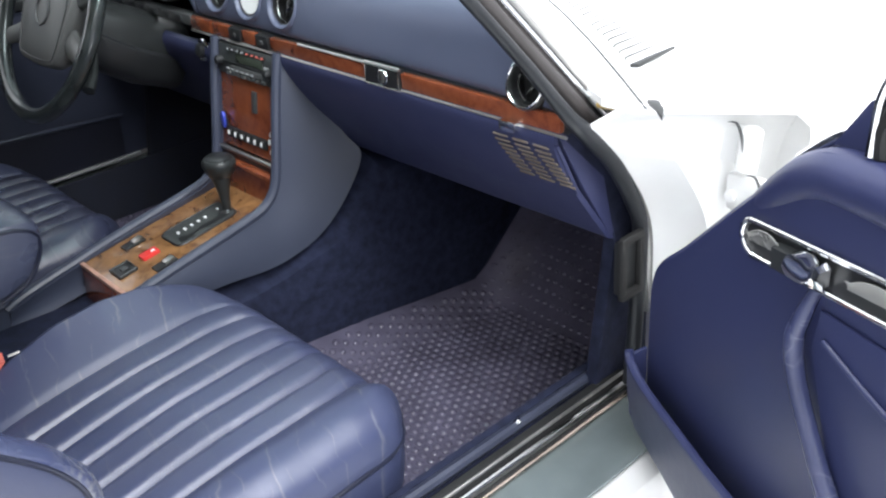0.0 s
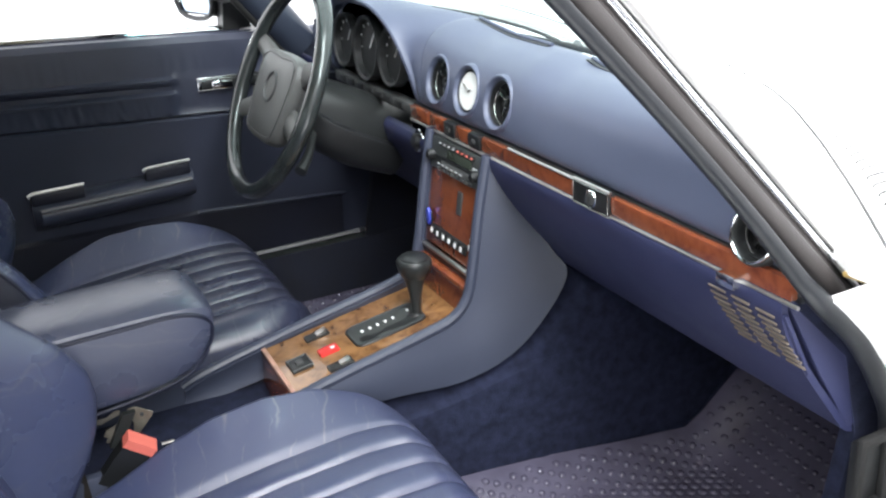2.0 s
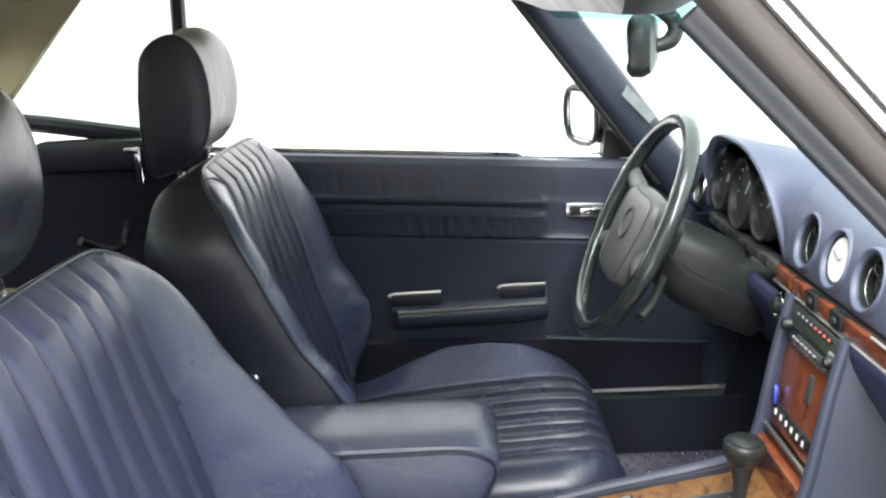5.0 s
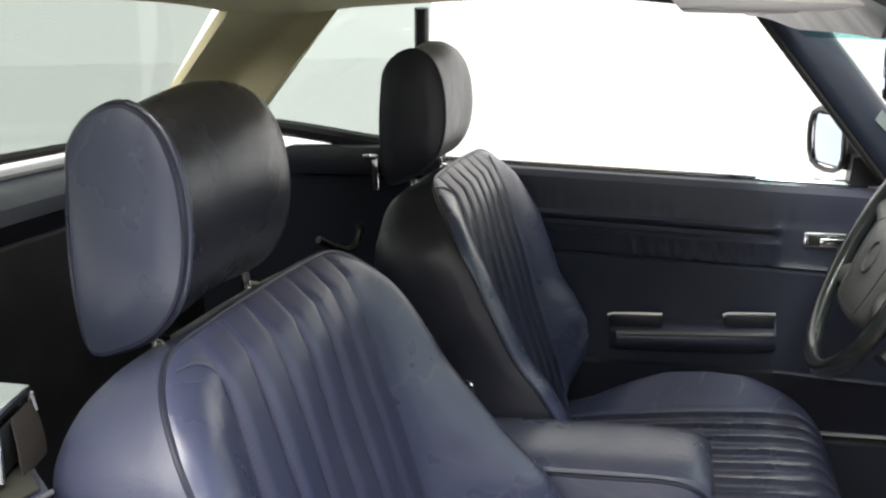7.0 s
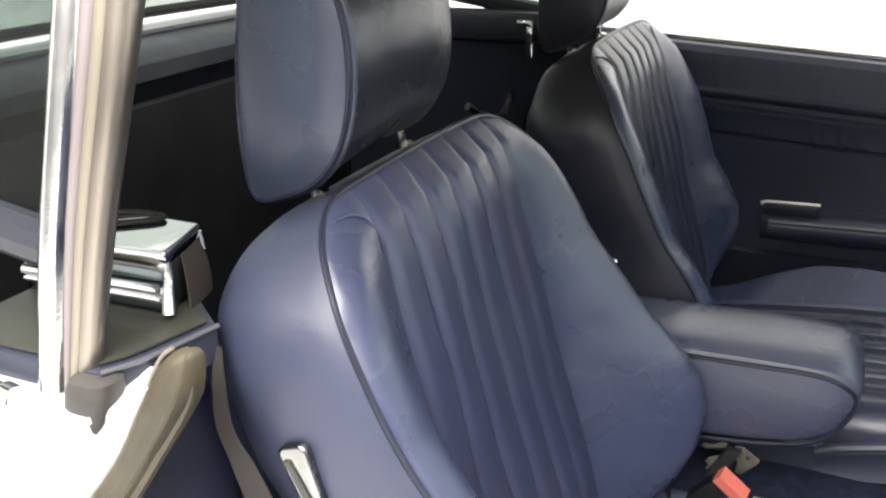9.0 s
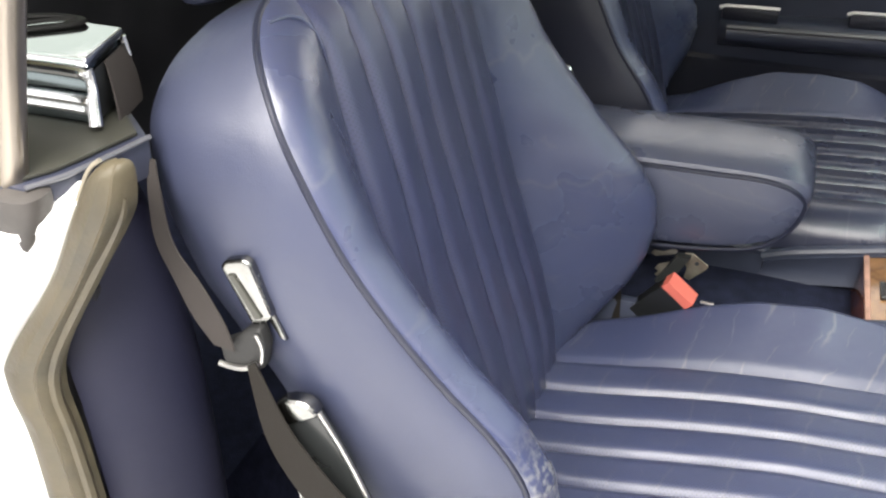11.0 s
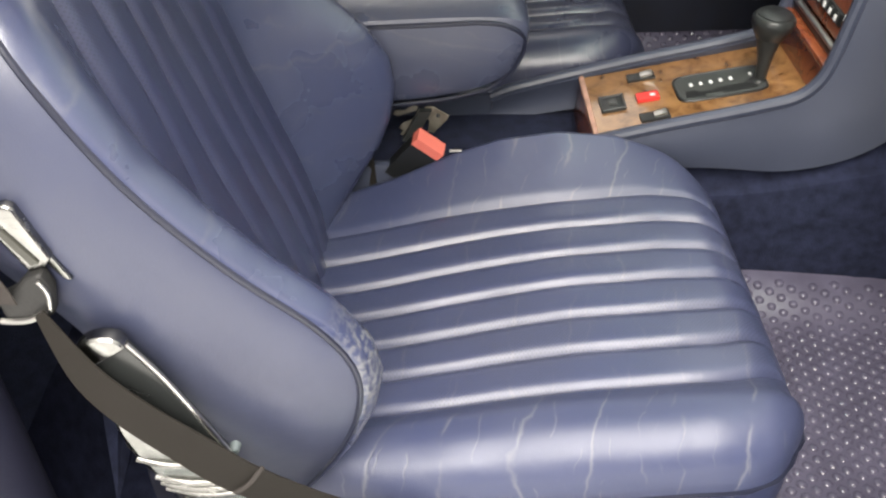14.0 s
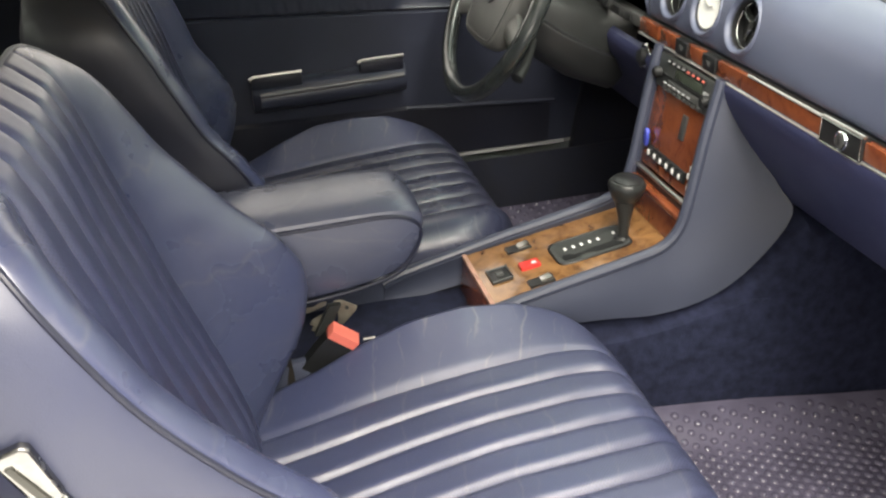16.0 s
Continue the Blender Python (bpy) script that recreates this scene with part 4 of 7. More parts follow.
REAR = [(0.43, -0.105), (0.50, -0.120), (0.58, -0.150), (0.62, -0.168), (0.70, -0.208), (0.78, -0.258), (0.86, -0.287), (0.92, -0.288), (0.982, -0.284)]


def seat(side, shift, label, group, cushion_shift=(0, 0, 0), slim=(0, 0)):
    """A pleated leather bucket seat; side 1 stands right of the tunnel, -1 left of it."""
    mid = 0.362

    def w(s, y, z):
        return Vector((side * (mid + s), y, z)) + Vector(shift)

    base = thing("bucket_chair", label, "car seat", w(0, 0.2, 0.26), group)
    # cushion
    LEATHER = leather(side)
    mid_us = [k * 0.0527 / 0.258 / 12 for k in range(-36, 37)]
    end_us = list(np.linspace(mid_us[-1], 1, 30))[1:]
    us = [-u for u in end_us[::-1]] + mid_us + end_us
    vs = list(np.linspace(-1, 0.72, 44)) + [0.72 + 0.28 * math.sin(k / 16 * math.pi / 2) for k in range(1, 17)]
    grid = []
    for v in vs:
        y = 0.198 + 0.270 * v
        hw = 0.260 - 0.042 * ease((v - 0.55) / 0.5) ** 2 - 0.012 * ease((-0.2 - v) / 0.8)
        row = []
        for u in us:
            s = hw * u
            z = lerp(CUSHION_Z, y)[0]
            b = ease((abs(s) - 0.150) / 0.05)
            high = s < 0 if side > 0 else s > 0
            lean = min(max((abs(s) - 0.158) / 0.075, 0), 1)
            z += (max(lerp(CREST_Z, y)[0] + 0.004 - z, -0.01) * lean ** 1.15 if high else 0.018 * b) + pleat(s * 0.258 / hw) * (1.0 if side > 0 else 1.5) * (1 - 0.8 * ease((v - 0.9) / 0.1))
            z += 0.0025 * noise.noise(Vector((s * 9 + 40 * side, y * 9, 3))) * (0.4 + b)
            soft = 0.030 if high else 0.050
            su, sv = max(1 - (1 - abs(u)) * hw / soft, 0), max(1 - (1 - v) * 0.265 / 0.055, 0)
            z -= 0.054 * (1 - math.sqrt(max(1 - min(su * su + sv * sv, 1), 0)))
            h = max(math.hypot(su, sv), 1.0)
            s += (0.022 if side > 0 else 0.0) * ease((0.27 - y) / 0.30) * max(1 - (s / 0.22) ** 2, 0)
            s2 = s if su == 0 else math.copysign(hw - soft + soft * su / h, s)
            y2 = y if sv == 0 else y - 0.055 * sv * (1 - 1 / h)
            row.append(w(s2, y2, z) + Vector(cushion_shift))
        grid.append(row)
    lo, hi = len(end_us), len(end_us) + 72
    # driver cushion and inner bolster use the copy with shade in its colour
    cushion = part("cushion", loft([r[lo:hi + 1] for r in grid], False, False), PERF_SEAT if side > 0 else SHADED_SEAT, base, "pleated perforated blue leather")
    part("bolster", loft([r[:lo + 1] for r in grid], False, False), LEATHER if side > 0 else SHADED_SEAT, cushion, "creased blue leather")
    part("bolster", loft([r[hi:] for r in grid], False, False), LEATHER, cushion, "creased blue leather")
    rim = [r[0] for r in grid[::-1]] + grid[0][1:] + [r[-1] for r in grid[1:]] + grid[-1][::-1][1:]
    c = w(0, 0.195, 0)
    skirt = []
    for k, (f, dz) in enumerate(((1.0, 0), (1.004, -0.012), (1.0, -0.05), (0.985, -0.085))):
        skirt.append([Vector((c.x + (p.x - c.x) * f, c.y + (p.y - c.y) * f, p.z + dz)) for p in rim])
    # driver border is darkened: the shade there is painted, not cast
    part("cushion_border", loft(skirt, True, False), LEATHER if side > 0 else DARK_AND_SHADED_LEATHER, base)
    part("cushion_piping", tube(skirt[1][::4], 0.0035, 6, True, 1), PIPING, base, "dark piping")
    part("seat_frame", rbox(w(0, 0.18, 0).x, w(0, 0.18, 0).y, 0.335 + shift[2], 0.44, 0.42, 0.11, 0.02), DARK_AND_SHADED_LEATHER, base)
    for s in (-0.17, 0.17):
        part("seat_rail", rbox(w(s, 0.2, 0).x, w(s, 0.2, 0).y, 0.268, 0.03, 0.48, 0.022, 0.004), BRUSHED, base, "metal seat rail")

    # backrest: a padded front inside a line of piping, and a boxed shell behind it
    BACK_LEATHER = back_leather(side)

    def top(u):
        a, r = abs(u) * 0.25, 0.084 if u > 0 else 0.100
        if a < 0.25 - r:
            return 0.983 - 0.003 * (a / (0.25 - r)) ** 2
        return 0.980 - r + r * math.sqrt(max(1 - ((a - 0.25 + r) / r) ** 2, 0))

    def pipe_at(h, u):
        return lerp(PIPE, h)[0] - (slim[0] if u < 0 else slim[1]) * ease((h - 0.39) / 0.10) * ease((0.86 - h) / 0.2)

    def front(u, h):
        """A place on the padded front: across from -1 to 1, and its height."""
        a, t = abs(u), top(u)
        wide, yp, yc = lerp(HALF, h)[0], pipe_at(h, u), lerp(MIDDLE, h)[0]
        crest = yp + 0.014
        if a < 0.59:
            y = yc
        elif a < 0.90:
            y = yc + (crest - yc) * ease((a - 0.59) / 0.31)
        else:
            y = yp + (crest - yp) * math.sqrt(max(1 - ((a - 0.90) / 0.10) ** 2, 0))
        rim = min((t - h) / 0.040, 1.0)
        y = yp + (y - yp) * math.sqrt(max(1 - (1 - rim) ** 2, 0))
        y += pleat(u * 0.268) * (0.25 + 0.75 * ease((t - h) / 0.06)) if a < 0.66 else 0.0
        y += 0.0035 * noise.noise(Vector((u * 2.4 + 30 * side, h * 8, 5))) * ease((1 - a) / 0.1) * ease((t - h) / 0.03)
        return w(u * wide, y, h)

    mid_us = [k * 0.0527 / 0.268 / 12 for k in range(-36, 37)]
    end_us = [mid_us[-1] + (1 - mid_us[-1]) * math.sin(k / 20 * math.pi / 2) for k in range(1, 21)]
    us = [-u for u in end_us[::-1]] + mid_us + end_us
    vs = [0.9 * k / 50 for k in range(50)] + [0.9 + 0.1 * math.sin(k / 12 * math.pi / 2) for k in range(13)]
    grid = [[front(u, 0.43 + v * (top(u) - 0.43)) for u in us] for v in vs]
    lo, hi = len(end_us), len(end_us) + 72
    # driver pleats get the leather copy coloured as shaded
    back = part("backrest", loft([r[lo:hi + 1] for r in grid], False, False), PERF_BACK if side > 0 else SHADED_BACK, base, "pleated perforated blue leather")
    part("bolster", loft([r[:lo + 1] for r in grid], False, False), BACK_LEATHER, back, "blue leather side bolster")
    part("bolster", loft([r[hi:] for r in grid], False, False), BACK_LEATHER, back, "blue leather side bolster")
    rough = [r[0] for r in grid] + grid[-1][1:-1] + [r[-1] for r in grid[::-1]]
    run = [0.0]
    for p, q in zip(rough, rough[1:]):
        run.append(run[-1] + (q - p).length)
    outline = [Vector([float(np.interp(run[-1] * k / 140, run, [p[c] for p in rough])) for c in range(3)]) for k in range(141)]
    for step in range(3):
        outline = [outline[0]] + [0.5 * b + 0.25 * (a + c) for a, b, c in zip(outline, outline[1:], outline[2:])] + [outline[-1]]
    part("back_piping", tube([p + Vector((0, -0.001, 0.001)) for p in outline], 0.0028, 8, False, 1), PIPING, base, "dark blue piping")
    shell = []
    c = w(0, 0, 0)
    for f, out, drop in ((0.0, -0.001, 0.0), (0.05, 0.004, 0.006), (0.18, 0.008, 0.015), (0.45, 0.011, 0.030), (0.70, 0.007, 0.042), (0.87, -0.006, 0.052), (0.96, -0.028, 0.064), (1.0, -0.070, 0.085)):
        loop = []
        for k, p in enumerate(outline):
            a, b = outline[max(k - 3, 0)], outline[min(k + 3, len(outline) - 1)]
            d = Vector((b.x - a.x, 0, b.z - a.z)).normalized()
            nx = Vector((-d.z, 0, d.x))
            if nx.x * (p.x - c.x) + nx.z * 0.2 < 0:
                nx = -nx
            h = p.z - shift[2]
            rise = max(nx.z, 0)
            y = p.y + (c.y + lerp(REAR, h)[0] - p.y) * f
            loop.append(Vector((p.x + nx.x * out, y, p.z + rise * min(out, 0) - rise * drop * 0.55)))
        shell.append(loop)
    shell.append([Vector((c.x + (p.x - c.x) * 0.3, p.y - 0.004, p.z - 0.08 * ease((p.z - shift[2] - 0.85) / 0.1))) for p in shell[-1]])
    # driver shell is the same vinyl with its shade put into a darker colour
    part("back_shell", loft(shell, False, False), SIDE_VINYL if side > 0 else DARK_AND_SHADED_LEATHER, base, "smooth blue vinyl side and rear")
    part("back_panel", loft([shell[-1], [Vector((c.x, p.y, p.z)) for p in shell[-1]]], False, False), DARK_AND_SHADED_LEATHER, base, "dark rear panel")
    for k in (1,) if side > 0 else (1, -1):
        arch = [front(k * u, h) + Vector((0, 0.0008, 0.0)) for u, h in ((0.592, 0.78), (0.592, 0.87), (0.596, 0.920), (0.610, 0.946), (0.645, 0.962), (0.695, 0.9685), (0.745, 0.970), (0.79, 0.9705))]
        part("bolster_seam", tube(arch, 0.0016, 6, False, 6), BACK_LEATHER, back, "curved seam across the bolster top")
    part("back_foot", rbox(w(0, -0.13, 0).x, w(0, -0.13, 0).y, 0.40 + shift[2], 0.42, 0.12, 0.10, 0.02), DARK_AND_SHADED_LEATHER, base)
    # head restraint
    face = [(-0.303, 1.110), (-0.297, 1.140), (-0.275, 1.163), (-0.245, 1.170), (-0.219, 1.151), (-0.205, 1.112), (-0.203, 1.060), (-0.214, 1.014), (-0.238, 0.983), (-0.270, 0.967), (-0.297, 0.962), (-0.306, 0.985), (-0.309, 1.03), (-0.307, 1.075)]
    cy, cz = -0.255, 1.068
    rows = []
    for s in (-0.160, -0.1595, -0.155, -0.146, -0.130, -0.11, -0.085, -0.05, 0, 0.05, 0.09, 0.120, 0.140, 0.1478, 0.153, 0.157):
        f = float(np.interp(s, [-0.160, -0.155, -0.146, -0.130, -0.11, -0.085, 0, 0.09, 0.14, 0.1478, 0.153, 0.157], [0.30, 0.58, 0.74, 0.86, 0.95, 0.985, 1.0, 0.985, 0.985, 1.0, 0.84, 0.45]))
        bulge = 0.011 * ease((1 - abs(s + 0.02) / 0.14) / 0.9)
        rows.append([w(0.024 + 0.838 * s * side, cy + (p.x - cy) * f, cz + (p.y - cz) * f + bulge) for p in curve([(a, b, 0) for a, b in face], 4, True)])
    # wrap is coloured as shaded, the end panel below as lit
    head = part("head_restraint", loft(rows[:-2] if side > 0 else rows), SHADED_HEAD_LEATHER if side > 0 else DARK_AND_SHADED_LEATHER, base, "blue leather head restraint in a shaded tone")
    rim = curve([(a, b, 0) for a, b in face], 3, True)
    if side > 0:
        part("head_end", loft(rows[-3:]), PLAIN_LEATHER, head, "blue leather end panel in a lit tone")
        part("head_band", tube([w(0.024 + 0.838 * 0.139, cy + (p.x - cy) * 0.992, cz + (p.y - cz) * 0.992) for p in rim], 0.0052, 10, True, 1, 0.7, (1, 0, 0)), PLAIN_LEATHER, head, "stitched leather band")
        part("head_seam", tube([w(0.024 + 0.838 * 0.132, cy + (p.x - cy) * 0.998, cz + (p.y - cz) * 0.998 + 0.001) for p in rim], 0.0016, 6, True, 1), PIPING, head, "dark seam")
    part("head_piping", tube([w(0.024 + 0.838 * 0.1465 * side, p.x, p.y) for p in rim], 0.0028, 6, True, 1), PIPING, head, "dark piping")
    for s in (-0.08, 0.105):
        part("head_stem", tube([w(s, -0.262, 0.90), w(s, -0.268, 0.975)], 0.0055, 10, smooth=1), CHROME, base, "chrome stem")
        part("stem_collar", disc(w(s, -0.258, 0.956), (0, 0.2, 1), 0.010, 0.016, 16, 0.008, 0.002), CHROME, base)
    # recline lever with a bright cap
    if side < 0:
        def lever(wide, run):
            return loft([[w(-0.281 - a * 0.004, y + b * wd * wide, z + b * wd * 0.75 * wide) for a, b in ((-1.6, -1), (0.6, -1), (1, -0.6), (1, 0.6), (0.6, 1), (-1.6, 1))] for y, z, wd in run])
        lev = part("recline_lever", lever(1.0, ((-0.150, 0.690, 0.006), (-0.146, 0.684, 0.0125), (-0.132, 0.658, 0.0115), (-0.106, 0.620, 0.006), (-0.090, 0.590, 0.002))), COLUMN, base, "dark plastic recline lever")
        part("lever_edge", tube([w(-0.287, -0.145, 0.704), w(-0.288, -0.130, 0.702), w(-0.288, -0.121, 0.680), w(-0.288, -0.107, 0.655), w(-0.288, -0.095, 0.640), w(-0.286, -0.087, 0.622)], [0.003, 0.0045, 0.0035, 0.004, 0.0045, 0.003], 8), CHROME, lev, "bright metal edge")
    if side > 0:
        def along(a, b, x):
            """On the lever: down its length and across it."""
            return w(x - mid, -0.148 + 0.53 * a + 0.85 * b, 0.692 - 0.85 * a + 0.53 * b)

        lev = part("recline_lever", prism([along(a, b, 0.648) for a, b in ((0.004, -0.023), (0.004, 0.022), (0.05, 0.019), (0.10, 0.011), (0.146, 0.003), (0.146, -0.004), (0.10, -0.012), (0.05, -0.021))], (0.010, 0, 0), 0.004, 3), COLUMN, base, "dark plastic recline lever")
        cap = [(0.010, -0.023)] + [(0.004 - 0.017 * math.sin(k * math.pi / 10), -0.023 * math.cos(k * math.pi / 10)) for k in range(11)] + [(0.010, 0.023)]
        part("lever_cap", prism([along(a, b, 0.646) for a, b in cap], (0.016, 0, 0), 0.005, 3), WORN_CHROME, lev, "bright metal cap")
        part("lever_edge", tube([along(a, b, 0.656) for a, b in ((0.008, 0.022), (0.05, 0.0195), (0.10, 0.0115), (0.146, 0.003))], 0.0024, 8), BRUSHED, lev, "bright metal edge")
        part("lever_tip", disc(along(0.148, 0.006, 0.652), (1, 0, 0), 0.005, 0.010, 12, 0.004, 0.001), SATIN, lev)
        part("side_crease", tube([w(0.632 - mid, -0.120, 0.712), w(0.6345 - mid, -0.102, 0.680), w(0.6335 - mid, -0.078, 0.632), w(0.631 - mid, -0.050, 0.575)], [0.002, 0.0034, 0.0034, 0.002], 8), PIPING, base, "folded vinyl seam")
        def slot(points, x0, depth, r):
            return prism([w(x0 - mid, y, z) for y, z in points], (depth, 0, 0), r, 3)
        guide = part("belt_guide", join(slot(((-0.200, 0.812), (-0.196, 0.818), (-0.180, 0.823), (-0.174, 0.820), (-0.160, 0.776), (-0.166, 0.768), (-0.178, 0.764)), 0.642, 0.010, 0.003), slot(((-0.172, 0.784), (-0.164, 0.782), (-0.152, 0.752), (-0.158, 0.753), (-0.168, 0.770)), 0.641, 0.006, 0.002)), WORN_CHROME, base, "chrome belt guide")
        part("guide_slot", slot(((-0.193, 0.808), (-0.188, 0.809), (-0.168, 0.774), (-0.174, 0.772)), 0.6505, 0.0035, 0.0006), SHELF_OLIVE, guide, "olive guide slot")
        part("guide_loop", slot(((-0.206, 0.744), (-0.192, 0.752), (-0.180, 0.764), (-0.168, 0.768), (-0.164, 0.752), (-0.168, 0.730), (-0.180, 0.722), (-0.204, 0.726)), 0.645, 0.014, 0.004), RUBBER, guide, "black plastic belt loop")
        part("loop_edge", tube([w(0.660 - mid, y, z) for y, z in ((-0.207, 0.727), (-0.196, 0.726), (-0.184, 0.728), (-0.173, 0.735))], 0.0026, 8), BRUSHED, guide, "worn bright edge")
        part("loop_edge", tube([w(0.661 - mid, y, z) for y, z in ((-0.170, 0.764), (-0.166, 0.752), (-0.168, 0.738))], 0.0016, 8), BRUSHED, guide)
        part("hinge_cover", loft([[w(0.640 - mid + a * 0.012, y + b * wd, z) for a, b in ((-1, -1), (0.3, -1), (1, -0.6), (1, 0.8), (-1, 1))] for z, y, wd in ((0.612, -0.150, 0.008), (0.59, -0.142, 0.018), (0.565, -0.130, 0.027), (0.54, -0.116, 0.032), (0.51, -0.095, 0.036), (0.44, -0.085, 0.045), (0.36, -0.07, 0.045))]), WORN_CHROME, base, "worn metal hinge cover")
        for z, y, k in ((0.552, -0.123, 0.026), (0.528, -0.108, 0.030), (0.520, -0.104, 0.031), (0.512, -0.100, 0.032)):
            part("cover_rib", tube([w(0.651 - mid, y - k, z + 0.006), w(0.654 - mid, y, z), w(0.651 - mid, y + k, z - 0.002)], 0.0026, 8), WORN_CHROME, base)
    else:
        part("hinge_bolt", disc(w(-0.245, 0.0, 0.60), (1, 0, 0), 0.008, 0.02, 14, 0.006, 0.001), CHROME, base, "chrome hinge bolt")
    return base


seat(1, (0, 0, 0), "blue pleated leather passenger seat with head restraint", "front seats")
seat(-1, (0.0, 0.022, 0.02), "blue pleated leather driver seat, shade in its colours, beside the tunnel", "front seats", (0.0, -0.052, 0.010), (0.047, 0.070))

# ---- folding armrest ----
arm = thing("armrest", "padded blue leather folding armrest between the seats", "armrest", (0, -0.05, 0.6))
rows = []
for y, zt, zb, k in ((-0.10, 0.676, 0.560, 0.9), (-0.095, 0.678, 0.556, 1.0), (0.05, 0.682, 0.560, 1.0), (0.13, 0.683, 0.568, 1.0), (0.18, 0.682, 0.582, 1.0), (0.208, 0.678, 0.602, 0.98), (0.224, 0.668, 0.630, 0.90), (0.229, 0.658, 0.648, 0.75)):
    hw, zm, r = 0.080 * k, (zt + zb) / 2, min(0.016, (zt - zb) * 0.3)
    q = [(-hw + r, zt), (-hw / 2, zt + 0.004), (0, zt + 0.005), (hw / 2, zt + 0.004), (hw - r, zt), (hw - r * 0.3, zt - r * 0.3), (hw, zt - r), (hw + 0.003, zm), (hw, zb + r), (hw - r * 0.3, zb + r * 0.3), (hw - r, zb), (0, zb - 0.003), (-hw + r, zb), (-hw + r * 0.3, zb + r * 0.3), (-hw, zb + r), (-hw - 0.003, zm), (-hw, zt - r), (-hw + r * 0.3, zt - r * 0.3)]
    rows.append([Vector((x, y, z)) for x, z in q])
dense = [curve(c, 4) for c in zip(*rows)]
part("armrest_pad", loft([list(r) for r in zip(*dense)]), ARM_LEATHER, arm, "blue leather pad")
for x in (0.079, -0.079):
    part("armrest_piping", tube([(x, -0.09, 0.668), (x, 0.10, 0.671), (x, 0.17, 0.672), (x * 0.99, 0.205, 0.664), (x * 0.95, 0.222, 0.645), (x * 0.97, 0.214, 0.615), (x, 0.185, 0.584), (x, 0.13, 0.568), (x, 0.03, 0.558), (x, -0.09, 0.556)], 0.003, 6), PIPING, arm, "dark blue piping")

# ---- centre console ----
con = thing("centre_console", "blue centre console with burl walnut panels", "console", (0, 0.5, 0.45))
UP = [(0.19, 0.470), (0.228, 0.484), (0.329, 0.508), (0.40, 0.524), (0.461, 0.536), (0.53, 0.550), (0.576, 0.563), (0.601, 0.588), (0.612, 0.625), (0.622, 0.68), (0.632, 0.735), (0.648, 0.808)]
LOW = [(0.19, 0.425), (0.25, 0.436), (0.34, 0.450), (0.42, 0.463), (0.485, 0.465), (0.57, 0.464), (0.645, 0.488), (0.70, 0.538), (0.745, 0.615), (0.725, 0.66), (0.695, 0.73), (0.660, 0.808)]
OUT = [0.0, 0.0, 0.0, 0.004, 0.010, 0.020, 0.032, 0.045, 0.055, 0.042, 0.022, 0.004]
for side in (1, -1):
    rows = []
    for (uy, uz), (ly, lz), o in zip(UP, LOW, OUT):
        rows.append([Vector((side * (0.098 + o * t ** 1.5 + 0.006 * math.sin(t * math.pi)), uy + (ly - uy) * t, uz + (lz - uz) * t)) for t in np.linspace(0, 1, 9)])
    dense = [curve(c, 4) for c in zip(*rows)]
    part("console_side", sheet([list(r) for r in zip(*dense)], 0.014), CONSOLE_BLUE, con, "grey-blue moulded console side")
    part("console_rim", tube([(side * 0.094, y, z) for y, z in UP], 0.0085, 10), CONSOLE_BLUE, con)
    part("console_rear_side", rbox(side * 0.10, 0.06, 0.455, 0.016, 0.28, 0.06, 0.006), CONSOLE_BLUE, con)
part("console_rim_left", tube([(-0.100, y, z) for y, z in ((-0.08, 0.478), (0.05, 0.478), (0.19, 0.478))], 0.010, 10), CONSOLE_BLUE, con)


def plate_z(y):
    return 0.503 + (y - 0.326) * 0.165


tilt = math.atan(0.165)
part("walnut_plate", prism([(-0.086, 0.322, plate_z(0.322)), (0.086, 0.322, plate_z(0.322)), (0.090, 0.612, plate_z(0.612)), (-0.090, 0.612, plate_z(0.612))], (0, 0.001, -0.014), 0.005, 3), WOOD_PLATE, con, "lacquered burl walnut plate")
part("plate_front_edge", prism([(-0.086, 0.321, 0.501), (0.086, 0.321, 0.501), (0.084, 0.312, 0.415), (-0.084, 0.312, 0.415)], (0, 0.012, 0), 0.002), WOOD_RED, con, "reddish walnut end board")
# pale pink strip paints the white reflection on the plate's bevel
part("plate_edge_reflection", prism([(-0.087, 0.319, plate_z(0.322) + 0.001), (0.087, 0.319, plate_z(0.322) + 0.001), (0.087, 0.326, plate_z(0.322) + 0.0025), (-0.087, 0.326, plate_z(0.322) + 0.0025)], (0, 0.001, -0.008), 0.0015), EDGE_REFLECTION, con, "pale painted reflection on the veneer edge")
lay = Euler((tilt, 0, 0)).to_matrix().to_4x4()
gate_edge = [(0.033 * math.copysign(abs(math.cos(a)) ** 0.3, math.cos(a)), 0.502 + 0.058 * math.copysign(abs(math.sin(a)) ** 0.3, math.sin(a))) for a in [math.pi * (k + 0.5) / 20 for k in range(40)]]
gate = part("selector_gate", prism([(x, y, plate_z(y) + 0.0028) for x, y in gate_edge], (0, 0.001, -0.008), 0.002, 2), GATE_GREY, con, "dark grey gear selector gate")
part("gate_frame", tube([(x * 1.02, 0.502 + (y - 0.502) * 1.02, plate_z(y) + 0.0012) for x, y in gate_edge], 0.0020, 6, True, 1), BLACK, gate, "black gate frame")
STEPS = [(0.010, 0.452), (0.027, 0.452), (0.029, 0.478), (0.022, 0.480), (0.023, 0.500), (0.028, 0.503), (0.028, 0.545), (0.020, 0.553), (0.004, 0.553), (0.004, 0.538), (0.012, 0.532), (0.012, 0.497), (0.016, 0.490), (0.016, 0.470), (0.010, 0.466)]
